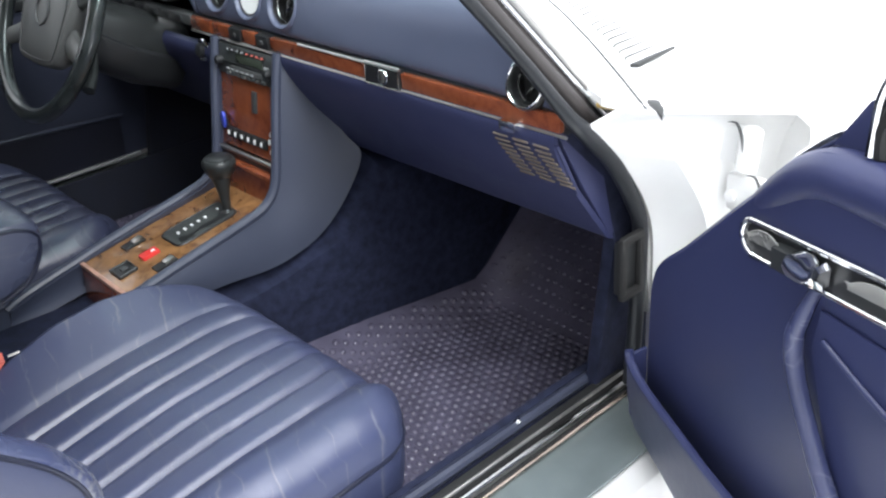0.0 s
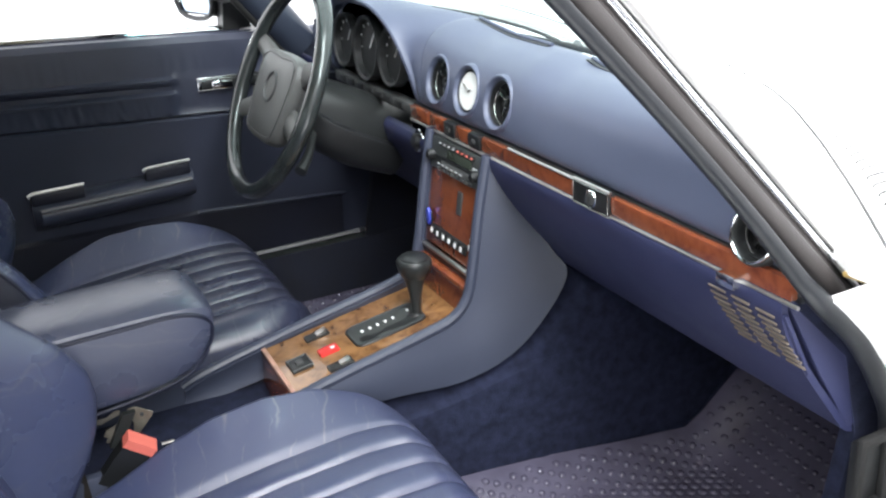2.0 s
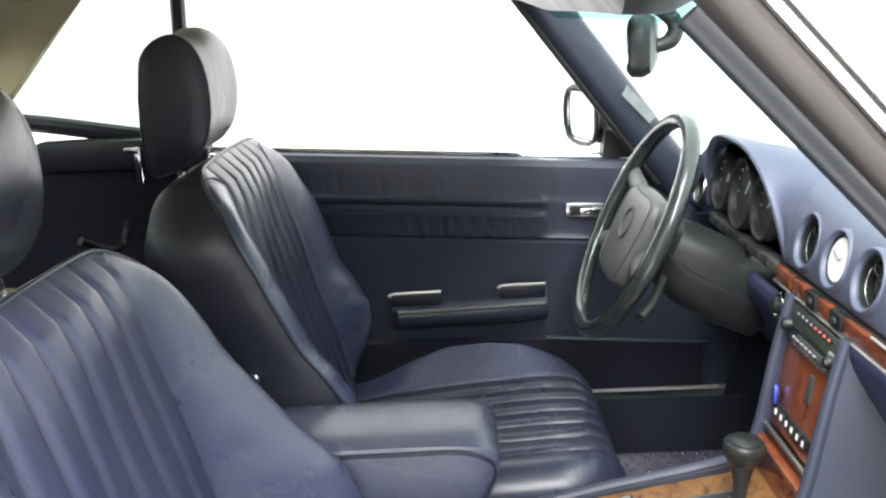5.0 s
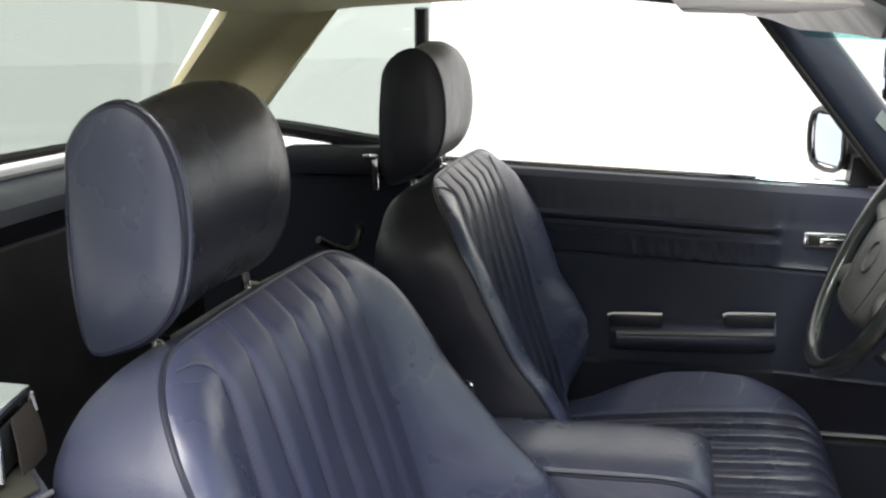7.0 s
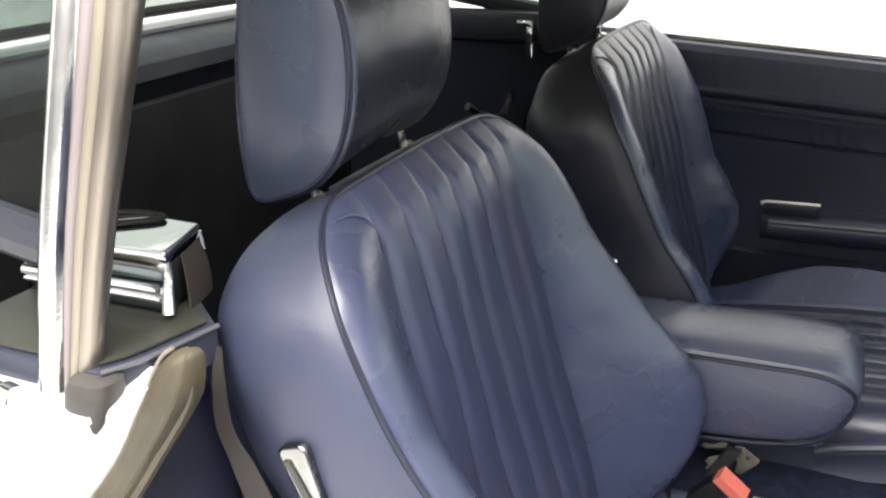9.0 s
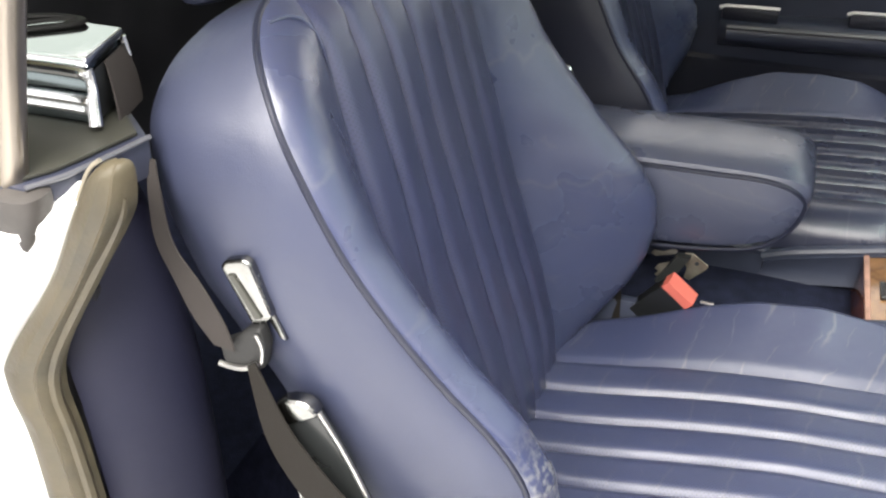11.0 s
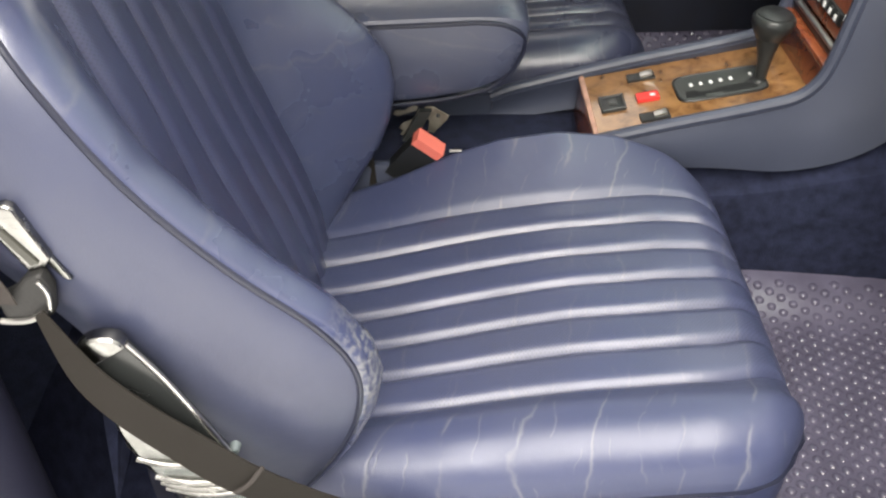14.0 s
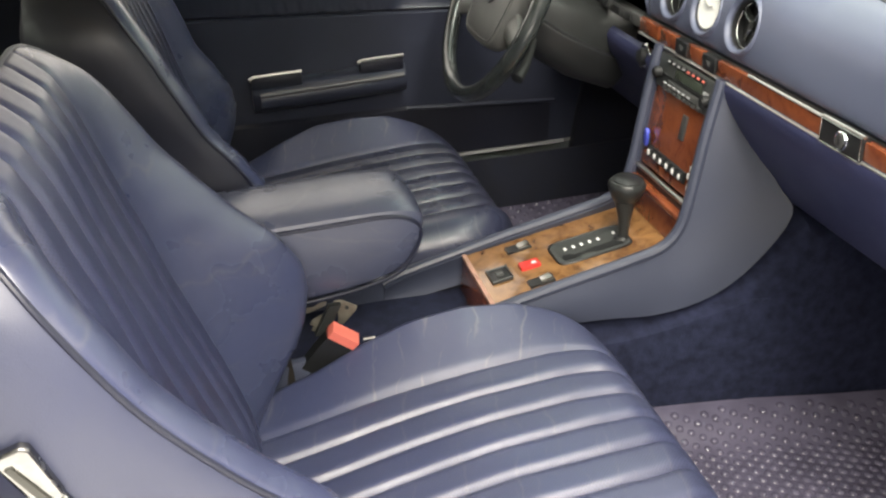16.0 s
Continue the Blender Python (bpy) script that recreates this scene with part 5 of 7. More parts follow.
part("gate_slot", prism([(x, y, plate_z(y) + 0.0036) for x, y in STEPS], (0, 0, -0.003), 0), BLACK, gate, "stepped black selector slot")
for k in range(5):
    y = 0.464 + 0.0135 * k
    part("gate_mark", rbox(-0.006, y, plate_z(y) + 0.0032, 0.0075, 0.0042, 0.002, 0.0006, 1, lay), WHITE_MARK, gate, "white gear letter mark")
part("gate_mark", rbox(-0.010, 0.545, plate_z(0.545) + 0.0032, 0.006, 0.0035, 0.002, 0.0006, 1, lay), WHITE_MARK, gate)
for x, name in ((-0.055, "window_switch"), (0.055, "window_switch")):
    sw = part(name, rbox(x, 0.404, plate_z(0.404) + 0.001, 0.020, 0.040, 0.006, 0.002, 2, lay), BLACK, con, "black window switch")
    part("rocker", rbox(x, 0.411, plate_z(0.411) + 0.005, 0.014, 0.018, 0.005, 0.002, 2, Euler((tilt + 0.15, 0, 0)).to_matrix().to_4x4()), BRUSHED, sw, "pale rocker tip")
hz = part("hazard_switch", rbox(0.004, 0.403, plate_z(0.403) + 0.002, 0.020, 0.032, 0.008, 0.003, 2, lay), RED, con, "red hazard switch")
part("hazard_mark", rbox(0.006, 0.409, plate_z(0.409) + 0.0062, 0.006, 0.007, 0.001, 0, 1, lay), WHITE_MARK, hz)
ms = part("mirror_switch", rbox(0.006, 0.354, plate_z(0.354) + 0.001, 0.040, 0.034, 0.006, 0.003, 2, lay), BLACK, con, "black square mirror switch")
for dx, dy, sx, sy in ((-0.017, 0, 0.004, 0.034), (0.017, 0, 0.004, 0.034), (0, -0.015, 0.040, 0.004), (0, 0.015, 0.040, 0.004)):
    part("switch_frame", rbox(0.006 + dx, 0.354 + dy, plate_z(0.354 + dy) + 0.004, sx, sy, 0.003, 0.001, 1, lay), COLUMN, ms)
part("switch_button", rbox(0.006, 0.354, plate_z(0.354) + 0.005, 0.014, 0.012, 0.005, 0.002, 2, lay), GREY_PLASTIC, ms)

# dashboard centre stack


def stack(z):
    """Depth of the centre stack's face at a height."""
    return 0.612 + (z - 0.56) * 0.165


def face(x0, x1, z0, z1, depth=0.01, proud=0.0, r=0.002):
    y0, y1 = stack(z0) - proud, stack(z1) - proud
    return prism([(x0, y0, z0), (x1, y0, z0), (x1, y1, z1), (x0, y1, z1)], (0, depth, 0), r)


part("ash_tray", face(-0.088, 0.088, 0.545, 0.607, 0.03, 0.004, 0.004), WOOD_RED, con, "red walnut ash tray lid")
part("ash_tray_ledge", rbox(0, stack(0.603) - 0.010, 0.600, 0.172, 0.014, 0.009, 0.003), WOOD_RED, con, "walnut ledge")
part("stack_chrome", tube([(-0.092, stack(0.618) - 0.004, 0.618), (0.092, stack(0.618) - 0.004, 0.618)], 0.0045, 12, smooth=1), BRUSHED, con, "chrome divider strip")
part("stack_gap", rbox(0, stack(0.611) - 0.001, 0.610, 0.184, 0.008, 0.010, 0.001), BLACK, con)
panel = part("climate_panel", face(-0.090, 0.090, 0.623, 0.748, 0.02), WOOD_RED, con, "red burl walnut climate panel")
part("panel_emblem", face(0.012, 0.026, 0.696, 0.732, 0.003, 0.003, 0.001), GREY_PLASTIC, panel, "small grey emblem plate")
part("button_bar", face(-0.068, 0.056, 0.640, 0.657, 0.006, 0.003, 0.002), BLACK, panel, "black push-button bar")
for k in range(6):
    x = -0.058 + 0.0205 * k
    bt = part("push_button", face(x - 0.0055, x + 0.0055, 0.6425, 0.6545, 0.006, 0.006, 0.0015), COLUMN, panel)
    part("button_mark", face(x - 0.003, x + 0.003, 0.6455, 0.6525, 0.002, 0.0072, 0.0005), WHITE_MARK, bt, "white symbol mark")
part("temperature_wheel", prism([(-0.077 + 0.0068 * math.cos(a), stack(0.666) - 0.001, 0.666 + 0.0150 * math.sin(a)) for a in [k * math.pi / 12 for k in range(24)]], (0, -0.006, 0), 0.002), BLUE_KNOB, panel, "blue temperature thumb wheel")
part("wheel_slot", prism([(-0.070 + 0.0040 * math.cos(a), stack(0.660) - 0.0005, 0.660 + 0.0150 * math.sin(a)) for a in [k * math.pi / 12 for k in range(24)]], (0, -0.002, 0), 0.0005), BLACK, panel)
for x, z in ((0.070, 0.670), (0.066, 0.657), (0.075, 0.652), (0.071, 0.641)):
    part("fan_mark", face(x - 0.0042, x + 0.0042, z - 0.0042, z + 0.0042, 0.003, 0.004, 0.001), WHITE_MARK, panel, "pale fan switch")
radio = thing("car_radio", "black cassette radio with small display in the console", "radio", (0, 0.65, 0.77))
part("radio_face", face(-0.091, 0.091, 0.749, 0.800, 0.05, 0.004, 0.003), GATE_GREY, radio, "dark grey radio fascia")
part("radio_display", face(-0.030, 0.050, 0.774, 0.788, 0.004, 0.006, 0.001), LCD, radio, "dim green display")
part("cassette_flap", face(-0.045, 0.050, 0.757, 0.767, 0.004, 0.007, 0.001), GREY_PLASTIC, radio)
for x in (-0.074, 0.074):
    part("radio_knob", disc((x, stack(0.772) - 0.012, 0.772), (0, 1, 0), 0.008, 0.012, 20, 0.009, 0.002), BLACK, radio)
part("fascia_band", face(-0.086, 0.086, 0.7685, 0.7725, 0.003, 0.006, 0.0005), BLACK, radio)
for k in range(8):
    x = -0.052 + 0.015 * k
    part("radio_button", face(x - 0.0055, x + 0.0055, 0.790, 0.796, 0.004, 0.007, 0.001), BLACK, radio)
    part("radio_mark", face(x - 0.003, x + 0.003, 0.7925, 0.7945, 0.002, 0.0085, 0), PALE_RED if k > 3 else PALE_LINE, radio)
    part("radio_button", face(x - 0.0055, x + 0.0055, 0.7505, 0.7555, 0.004, 0.007, 0.001), BRUSHED if k % 3 == 0 else GREY_PLASTIC, radio)
    if k < 6:
        part("radio_mark", face(x - 0.004, x + 0.004, 0.7600, 0.7620, 0.002, 0.0085, 0), PALE_LINE, radio)
for x in (0.058, 0.066):
    part("radio_mark", face(x - 0.0025, x + 0.0025, 0.776, 0.780, 0.002, 0.006, 0), PALE_LINE, radio)

# gear selector
sel = thing("gear_selector", "black T-shaped gear selector standing in the walnut plate", "gear lever", (0.008, 0.552, 0.54))
part("selector_stem", tube([(0.010, 0.553, 0.538), (0.007, 0.555, 0.570), (0.003, 0.557, 0.604)], [0.0075, 0.0095, 0.017], 16), COLUMN, sel)
part("selector_knob", lathe((0.0, 0.558, 0.596), (0, 0.06, 1), [(0.012, 0), (0.019, 0.006), (0.025, 0.016), (0.0285, 0.027), (0.0285, 0.033), (0.026, 0.037), (0.020, 0.0395), (0.010, 0.041), (0.001, 0.0412)], 28), COLUMN, sel, "glossy black knob")
part("knob_cap", lathe((0.0, 0.5605, 0.6335), (0, 0.06, 1), [(0.0235, 0), (0.0235, 0.0020), (0.019, 0.0052), (0.001, 0.0058)], 28), BLACK, sel, "flat knob cap")
part("selector_collar", disc((0.010, 0.553, 0.541), (0, 0.2, 1), 0.016, 0.008, 20, 0.011, 0.002), BLACK, sel)

# ---- dashboard ----
dash = thing("dashboard", "blue padded dashboard with walnut strip and round vents", "dashboard", (0, 0.75, 0.8))
PAD = [(0.668, 0.832), (0.660, 0.842), (0.664, 0.870), (0.678, 0.905), (0.705, 0.928), (0.745, 0.940), (0.80, 0.940), (0.86, 0.928), (0.90, 0.905)]


def pad_row(x):
    end = ease((abs(x) - 0.60) / 0.10)
    mid = ease((0.24 - abs(x)) / 0.10)
    out = []
    for k, (y, z) in enumerate(PAD):
        sweep = 0.17 * (abs(x) / 0.7) ** 2.6 * (max(k - 2, 0) / 6) ** 1.2
        out.append(Vector((x * (1 - 0.10 * (max(k - 3, 0) / 5)), y - sweep + 0.004 * end, z - 0.010 * end * (k > 1) + 0.010 * mid * (2 <= k <= 6))))
    deep = 0.86 - 0.175 * (abs(x) / 0.66) ** 2.4 - 0.010
    far = max(p.y for p in out)
    k = min(1.0, max(deep - 0.655, 0.012) / (far - 0.655))
    lift = 0.014 * ease((0.02 - x) / 0.19)
    out = [Vector((p.x, p.y, p.z + lift * ease((p.z - 0.86) / 0.07))) for p in out]
    out = [Vector((p.x, 0.655 + (p.y - 0.655) * k, 0.832 + (p.z - 0.832) * (1 - 0.30 * end))) for p in out]
    return curve(out, 6)


VENTS = ((-0.090, 0.664, 0.885, 0.034), (0.007, 0.664, 0.885, 0.034), (0.104, 0.664, 0.885, 0.034), (0.622, 0.657, 0.857, 0.027), (-0.622, 0.657, 0.857, 0.027))
FACE_ON = Vector((0, -1, 0.26)).normalized()
pad_bm = loft([pad_row(x) for x in np.linspace(-0.672, 0.672, 270)], False, False)
bmesh.ops.delete(pad_bm, geom=[f for f in pad_bm.faces if -0.560 < f.calc_center_median().x < -0.152 or f.calc_center_median().y < 0.72 and any(math.hypot(f.calc_center_median().x - x, f.calc_center_median().z - z) < r * 1.10 for x, y, z, r in VENTS)], context="FACES")
bmesh.ops.recalc_face_normals(pad_bm, faces=pad_bm.faces)
bmesh.ops.solidify(pad_bm, geom=pad_bm.faces[:], thickness=0.008)
part("dash_pad", pad_bm, DASH_PAD, dash, "soft blue dash pad")


def on_pad(x, y, up=0.0):
    """A point on top of the pad."""
    row = [p for p in pad_row(x) if p.z > 0.90]
    return Vector((x, y, float(np.interp(y, [p.y for p in row], [p.z for p in row])) + up))


for x0, x1, y0, y1, wide in ((-0.125, 0.100, 0.757, 0.752, 0.0035), (0.190, 0.385, 0.760, 0.735, 0.0040)):
    runs = [[on_pad(x0 + (x1 - x0) * t, y0 + (y1 - y0) * t + o, 0.0012) for o in (-wide, 0, wide)] for t in np.linspace(0, 1, 12)]
    sl = part("demister_slot", sheet(runs, 0.002), BLACK, dash, "dark demister slot")
    part("slot_lip", tube([r[2] + Vector((0, 0.003, 0.001)) for r in runs], 0.0030, 8, smooth=1), DASH_PAD, sl, "raised slot lip")
part("dash_back", rbox(0, 0.80, 0.81, 0.96, 0.06, 0.05, 0.01), BLACK, dash)


def vent(x, y, z, r, name, label, rim_mat):
    """A round outlet sunk into the pad: padded lip, deep wall blackened as shade, bright ring and crossed vanes."""
    a = FACE_ON
    c = Vector((x, y, z))
    v = part(name, lathe(c, a, [(r * 0.955, -0.005), (r * 0.975, -0.002), (r * 1.01, 0.0005), (r * 1.06, 0.0025), (r * 1.13, 0.0030), (r * 1.20, 0.000), (r * 1.25, -0.012)], 40, False), rim_mat, dash, label)
    # pad wall made black: the recess's shade is in the colour
    part("shaded_vent_wall", lathe(c, a, [(r * 0.965, -0.003), (r * 0.94, -0.010), (r * 0.93, -0.036)], 40, False), BLACK, v)
    part("vent_ring", ring(c - a * 0.013, a, r * 0.90, 0.0011), WORN_CHROME, v, "chrome ring")
    return v, c - a * 0.020, a


for x, y, z, r in VENTS:
    if abs(x) < 0.05:
        clock, c, a = vent(x, y, z, r, "clock", "padded clock surround", DASH_PAD)
        part("clock_dial", disc(c + a * 0.013, a, r * 0.84, 0.006, 32), CLOCK_FACE, clock, "pale clock dial")
        part("clock_rim", ring(c + a * 0.0150, a, r * 0.885, 0.0016), BLACK, clock, "dark clock rim")
        for ang, ln in ((1.2, 0.012), (-1.0, 0.016)):
            part("clock_hand", tube([c + a * 0.0175, c + a * 0.0175 + Vector((ln * math.sin(ang), 0, ln * math.cos(ang)))], 0.0011, 6, smooth=1), BRUSHED, clock, "silver clock hand")
        continue
    v, c, a = vent(x, y, z, r, "vent" if abs(x) < 0.2 else "side_vent", "vent surround", DASH_PAD if abs(x) < 0.2 else COLUMN)
    if abs(x) > 0.2:
        part("rim_ring", ring(Vector((x, y, z)) + a * 0.004, a, r * 1.05, 0.0016), CHROME, v, "chrome outer ring")
    part("vent_barrel", disc(c - a * 0.008, a, r * 0.90, 0.010, 32), BLACK, v)
    side, up = a.cross((0, 0, 1)).normalized(), Vector((0, 0, 1))
    for ang in (0.6, 2.2, 3.74, 5.3):
        d = side * math.cos(ang) + up * math.sin(ang)
        part("vane", tube([c + a * 0.003 + d * r * 0.16, c + a * 0.006 + d * r * 0.5, c + a * 0.003 + d * r * 0.88], 0.0022, 6, smooth=2, flat=0.5), WORN_CHROME, v, "bright edged vane")
        part("vane", tube([c - a * 0.001, c - a * 0.001 + (d + side * 0.25) * r * 0.80], 0.0050, 6, smooth=1, flat=0.4), COLUMN, v)
    part("vent_hub", disc(c + a * 0.005, a, r * 0.20, 0.010, 16, r * 0.15, 0.002), COLUMN, v)

# walnut strip with bright edges
for x0, x1 in ((-0.176, -0.110), (-0.102, -0.052), (-0.010, 0.030), (0.074, 0.318), (0.394, 0.680)):
    part("walnut_strip", rbox((x0 + x1) / 2, 0.656, 0.819, x1 - x0, 0.012, 0.0215, 0.002), WOOD_RED, dash, "red walnut dash strip")
part("strip_backing", rbox(0.252, 0.662, 0.819, 0.866, 0.008, 0.027, 0.001), BLACK, dash)
for z, x0, x1 in ((0.8325, 0.154, 0.318), (0.8055, -0.176, 0.318), (0.8055, 0.394, 0.69), (0.8345, 0.318, 0.394), (0.8035, 0.318, 0.394)):
    part("strip_chrome", tube([(x0, 0.650, z), (x1, 0.650, z)], 0.0021, 8, smooth=1), BRUSHED, dash, "bright metal edge strip")
lk = part("glovebox_lock", rbox(0.356, 0.655, 0.819, 0.074, 0.016, 0.029, 0.002), BLACK, dash, "black lock plate with chrome key ring")
part("lock_frame", tube([(0.320, 0.647, 0.8055), (0.392, 0.647, 0.8055), (0.392, 0.647, 0.8325), (0.320, 0.647, 0.8325)], 0.0010, 6, True, 1), WORN_CHROME, lk, "chrome plate frame")
part("lock_ring", ring((0.360, 0.6455, 0.819), (0, -1, 0), 0.0098, 0.0016), CHROME, lk)
part("lock_barrel", disc((0.360, 0.646, 0.819), (0, 1, 0), 0.0075, 0.006, 16), GREY_PLASTIC, lk)
part("key_slot", rbox(0.360, 0.6425, 0.819, 0.0016, 0.001, 0.008, 0), BLACK, lk)
for x in (-0.030, 0.052):
    part("strip_switch", rbox(x, 0.655, 0.819, 0.036, 0.014, 0.022, 0.002), BLACK, dash, "black dash switch")
    part("switch_mark", rbox(x, 0.6475, 0.819, 0.010, 0.002, 0.007, 0.001), GREY_PLASTIC, dash)
part("glovebox_latch", rbox(0.603, 0.646, 0.804, 0.026, 0.016, 0.014, 0.003), CHROME, dash, "chrome glovebox catch")

# lower dash and glovebox
LOWP = [(0.664, 0.806), (0.656, 0.800), (0.662, 0.775), (0.690, 0.725), (0.722, 0.680), (0.748, 0.645), (0.757, 0.634), (0.775, 0.632), (0.86, 0.66)]
part("glovebox", sheet([curve([Vector((x, y, z)) for y, z in LOWP], 3) for x in np.linspace(0.10, 0.672, 24)], 0.008), DASH_LOW, dash, "dark blue glovebox front")
part("lower_dash_left", sheet([curve([Vector((x, y, z - 0.03)) for y, z in LOWP], 3) for x in np.linspace(-0.672, -0.10, 24)], 0.008), DASH_LOW, dash, "dark blue lower dash")
part("dash_end", prism([(0.660, 0.655, 0.80), (0.660, 0.70, 0.72), (0.660, 0.755, 0.63), (0.660, 0.90, 0.63), (0.660, 0.90, 0.84), (0.660, 0.66, 0.84)], (0.014, 0, 0), 0.004), DASH_LOW, dash)
for x in (0.222, 0.32, 0.47, 0.56):
    part("trim_stud", disc((x, 0.752, 0.634), (0, -0.6, -1), 0.005, 0.005, 12, 0.003), CHROME, dash)


def low_at(z):
    return float(np.interp(z, [0.634, 0.680, 0.725, 0.775, 0.800], [0.757, 0.722, 0.690, 0.662, 0.656]))


part("speaker_grille", prism([(0.558, low_at(0.792) - 0.010, 0.792), (0.676, low_at(0.792) - 0.010, 0.792), (0.676, low_at(0.715) - 0.010, 0.715), (0.585, low_at(0.715) - 0.010, 0.715)], (0, 0.006, 0), 0.002), DASH_LOW, dash, "slotted outlet panel")
for col in range(3):
    for k in range(9):
        z = 0.786 - 0.0072 * k
        x = 0.583 + 0.034 * col + 0.0022 * k
        part("grille_slot", rbox(x, low_at(z) - 0.0115, z, 0.026, 0.002, 0.0032, 0.0008, 1), TAN, dash)

# instrument hood and gauges
hood = thing("instrument_cluster", "black three-dial instrument cluster under a blue hood", "instruments", (-0.37, 0.7, 0.9))


def arch(y, w, h, z0=0.828, cx=-0.372):
    pts = []
    for k in range(25):
        a = math.pi * k / 24
        c, s = math.cos(a), math.sin(a)
        pts.append(Vector((cx + w * math.copysign(abs(c) ** 0.75, c), y, z0 + h * s ** 0.62)))
    return pts


def hood_lip(y, w, h):
    """The hood's mouth: its foot is set back towards the walnut strip."""
    return [p + Vector((0.014 if p.x > -0.372 else -0.004, 0.030, 0)) * (1 - min((p.z - 0.828) / h, 1)) ** 1.3 for p in arch(y, w, h)]


def hood_foot():
    """The line along which the hood flows into the dash pad: up its flank, along the back, down the far side."""
    near = pad_row(-0.154)
    far = pad_row(-0.558)
    back = [pad_row(x)[-1] for x in np.linspace(-0.18, -0.53, 12)]
    line = [(p, Vector((-1, -0.1, 0.15))) for p in near] + [(p, Vector((0, -1, 0.10))) for p in back] + [(p, Vector((1, -0.2, 0.1))) for p in far[::-1]]
    return line[::max(1, len(line) // 40)] + [line[-1]]


foot = hood_foot()
steps = np.linspace(0, 24, len(foot))


def spread(points):
    return [points[int(s)].lerp(points[min(int(s) + 1, 24)], s - int(s)) for s in steps]


mouth = spread(hood_lip(0.636, 0.188, 0.163))
rows = [spread(hood_lip(0.644, 0.176, 0.150)), spread(hood_lip(0.637, 0.179, 0.154)), spread(hood_lip(0.634, 0.184, 0.160)), mouth]
for t in np.linspace(0.06, 1.0, 18):
    row = []
    for (q, way), p in zip(foot, mouth):
        d = (q - p).length
        leave = Vector(((p.x + 0.372) * 1.2, 0.8, 0.06)).normalized()
        a, b = p + leave * d * 0.36, q + way.normalized() * d * 0.36
        u = 1 - t
        row.append(p * u ** 3 + a * 3 * u * u * t + b * 3 * u * t * t + q * t ** 3)
    rows.append(row)
part("cluster_hood", sheet(rows, 0.006), DASH_PAD, hood, "blue padded hood")
back = bmesh.new()
back.faces.new([back.verts.new(p) for p in arch(0.674, 0.190, 0.156)])
bmesh.ops.solidify(back, geom=back.faces[:], thickness=0.01)
part("cluster_face", back, BLACK, hood, "black instrument face", smooth=False)
for x, r in ((-0.484, 0.050), (-0.372, 0.058), (-0.258, 0.050)):
    g = part("gauge", lathe((x, 0.666, 0.896), (0, -1, 0.1), [(r * 0.86, -0.004), (r * 0.9, 0.012), (r, 0.014), (r * 1.04, 0.004), (r * 1.04, -0.006)], 32), BLACK, hood, "dark grey gauge bezel")
    part("gauge_dial", disc((x, 0.668, 0.896), (0, -1, 0.1), r * 0.88, 0.004, 32), BLACK, g)
    part("needle", tube([(x, 0.6635, 0.896), (x + 0.5 * r, 0.6635, 0.896 + 0.55 * r)], 0.0014, 6, smooth=1), WHITE_MARK, g)
    for k in range(9):
        a = math.pi * (1.2 - 1.4 * k / 8)
        part("tick", rbox(x + 0.74 * r * math.cos(a), 0.6645, 0.896 + 0.74 * r * math.sin(a), 0.0022, 0.001, 0.005, 0, 1, Euler((0, -(a - math.pi / 2), 0)).to_matrix().to_4x4()), WHITE_MARK, g)
part("cluster_sill", rbox(-0.365, 0.664, 0.820, 0.366, 0.024, 0.020, 0.005), GREY_PLASTIC, hood, "dark switch ledge")
for k in range(7):
    part("cluster_switch", rbox(-0.50 + 0.046 * k, 0.652, 0.821, 0.028, 0.006, 0.012, 0.002), BLACK, hood)
sw = thing("light_switch", "round chrome-ringed rotary switch on the lower dash", "switch", (-0.155, 0.66, 0.775))
part("switch_ring", ring((-0.155, 0.652, 0.772), (0, -1, 0.2), 0.017, 0.003), CHROME, sw)
part("switch_knob", disc((-0.155, 0.650, 0.772), (0, -1, 0.2), 0.013, 0.018, 20, 0.012, 0.002), BLACK, sw)

# ---- steering wheel ----
whl = thing("steering_wheel", "black four-spoke steering wheel with grey centre pad", "steering wheel", (-0.362, 0.486, 0.847))
WC = Vector((-0.362, 0.486, 0.848))
WN = Vector((0, -0.899, 0.438))
WU = Vector((0, 0.438, 0.899))
WX = Vector((1, 0, 0))


def on_wheel(a, b, c=0.0):
    return WC + WX * a + WU * b + WN * c


part("rim", tube([on_wheel(0.188 * math.cos(t), 0.188 * math.sin(t), 0.012) for t in [2 * math.pi * k / 64 for k in range(64)]], 0.0145, 14, True, 1), WHEEL_BLACK, whl, "worn glossy black rim")
for sx in (1, -1):
    for up in (1, -1):
        a0, b0, a1, b1 = sx * 0.06, up * 0.030, sx * 0.172, up * (0.066 if up > 0 else 0.072)
        sp = tube([on_wheel(a0, b0, 0.0), on_wheel((a0 + a1) / 2, (b0 + b1) / 2 * 1.0, 0.0), on_wheel(a1, b1, 0.008)], [0.030, 0.021, 0.016], 12, flat=0.5, up=WN)
        part("spoke", sp, PAD_GREY, whl, "grey padded spoke")
pad = [[on_wheel(a * f, b * f - 0.006, c) for a, b in ((-0.096, 0.058), (-0.05, 0.070), (0.05, 0.070), (0.096, 0.058), (0.101, 0.010), (0.086, -0.062), (0.058, -0.088), (-0.058, -0.088), (-0.086, -0.062), (-0.101, 0.010))] for f, c in ((0.90, -0.02), (1.0, -0.004), (1.0, 0.010), (0.965, 0.018), (0.93, 0.0195), (0.5, 0.0215))]
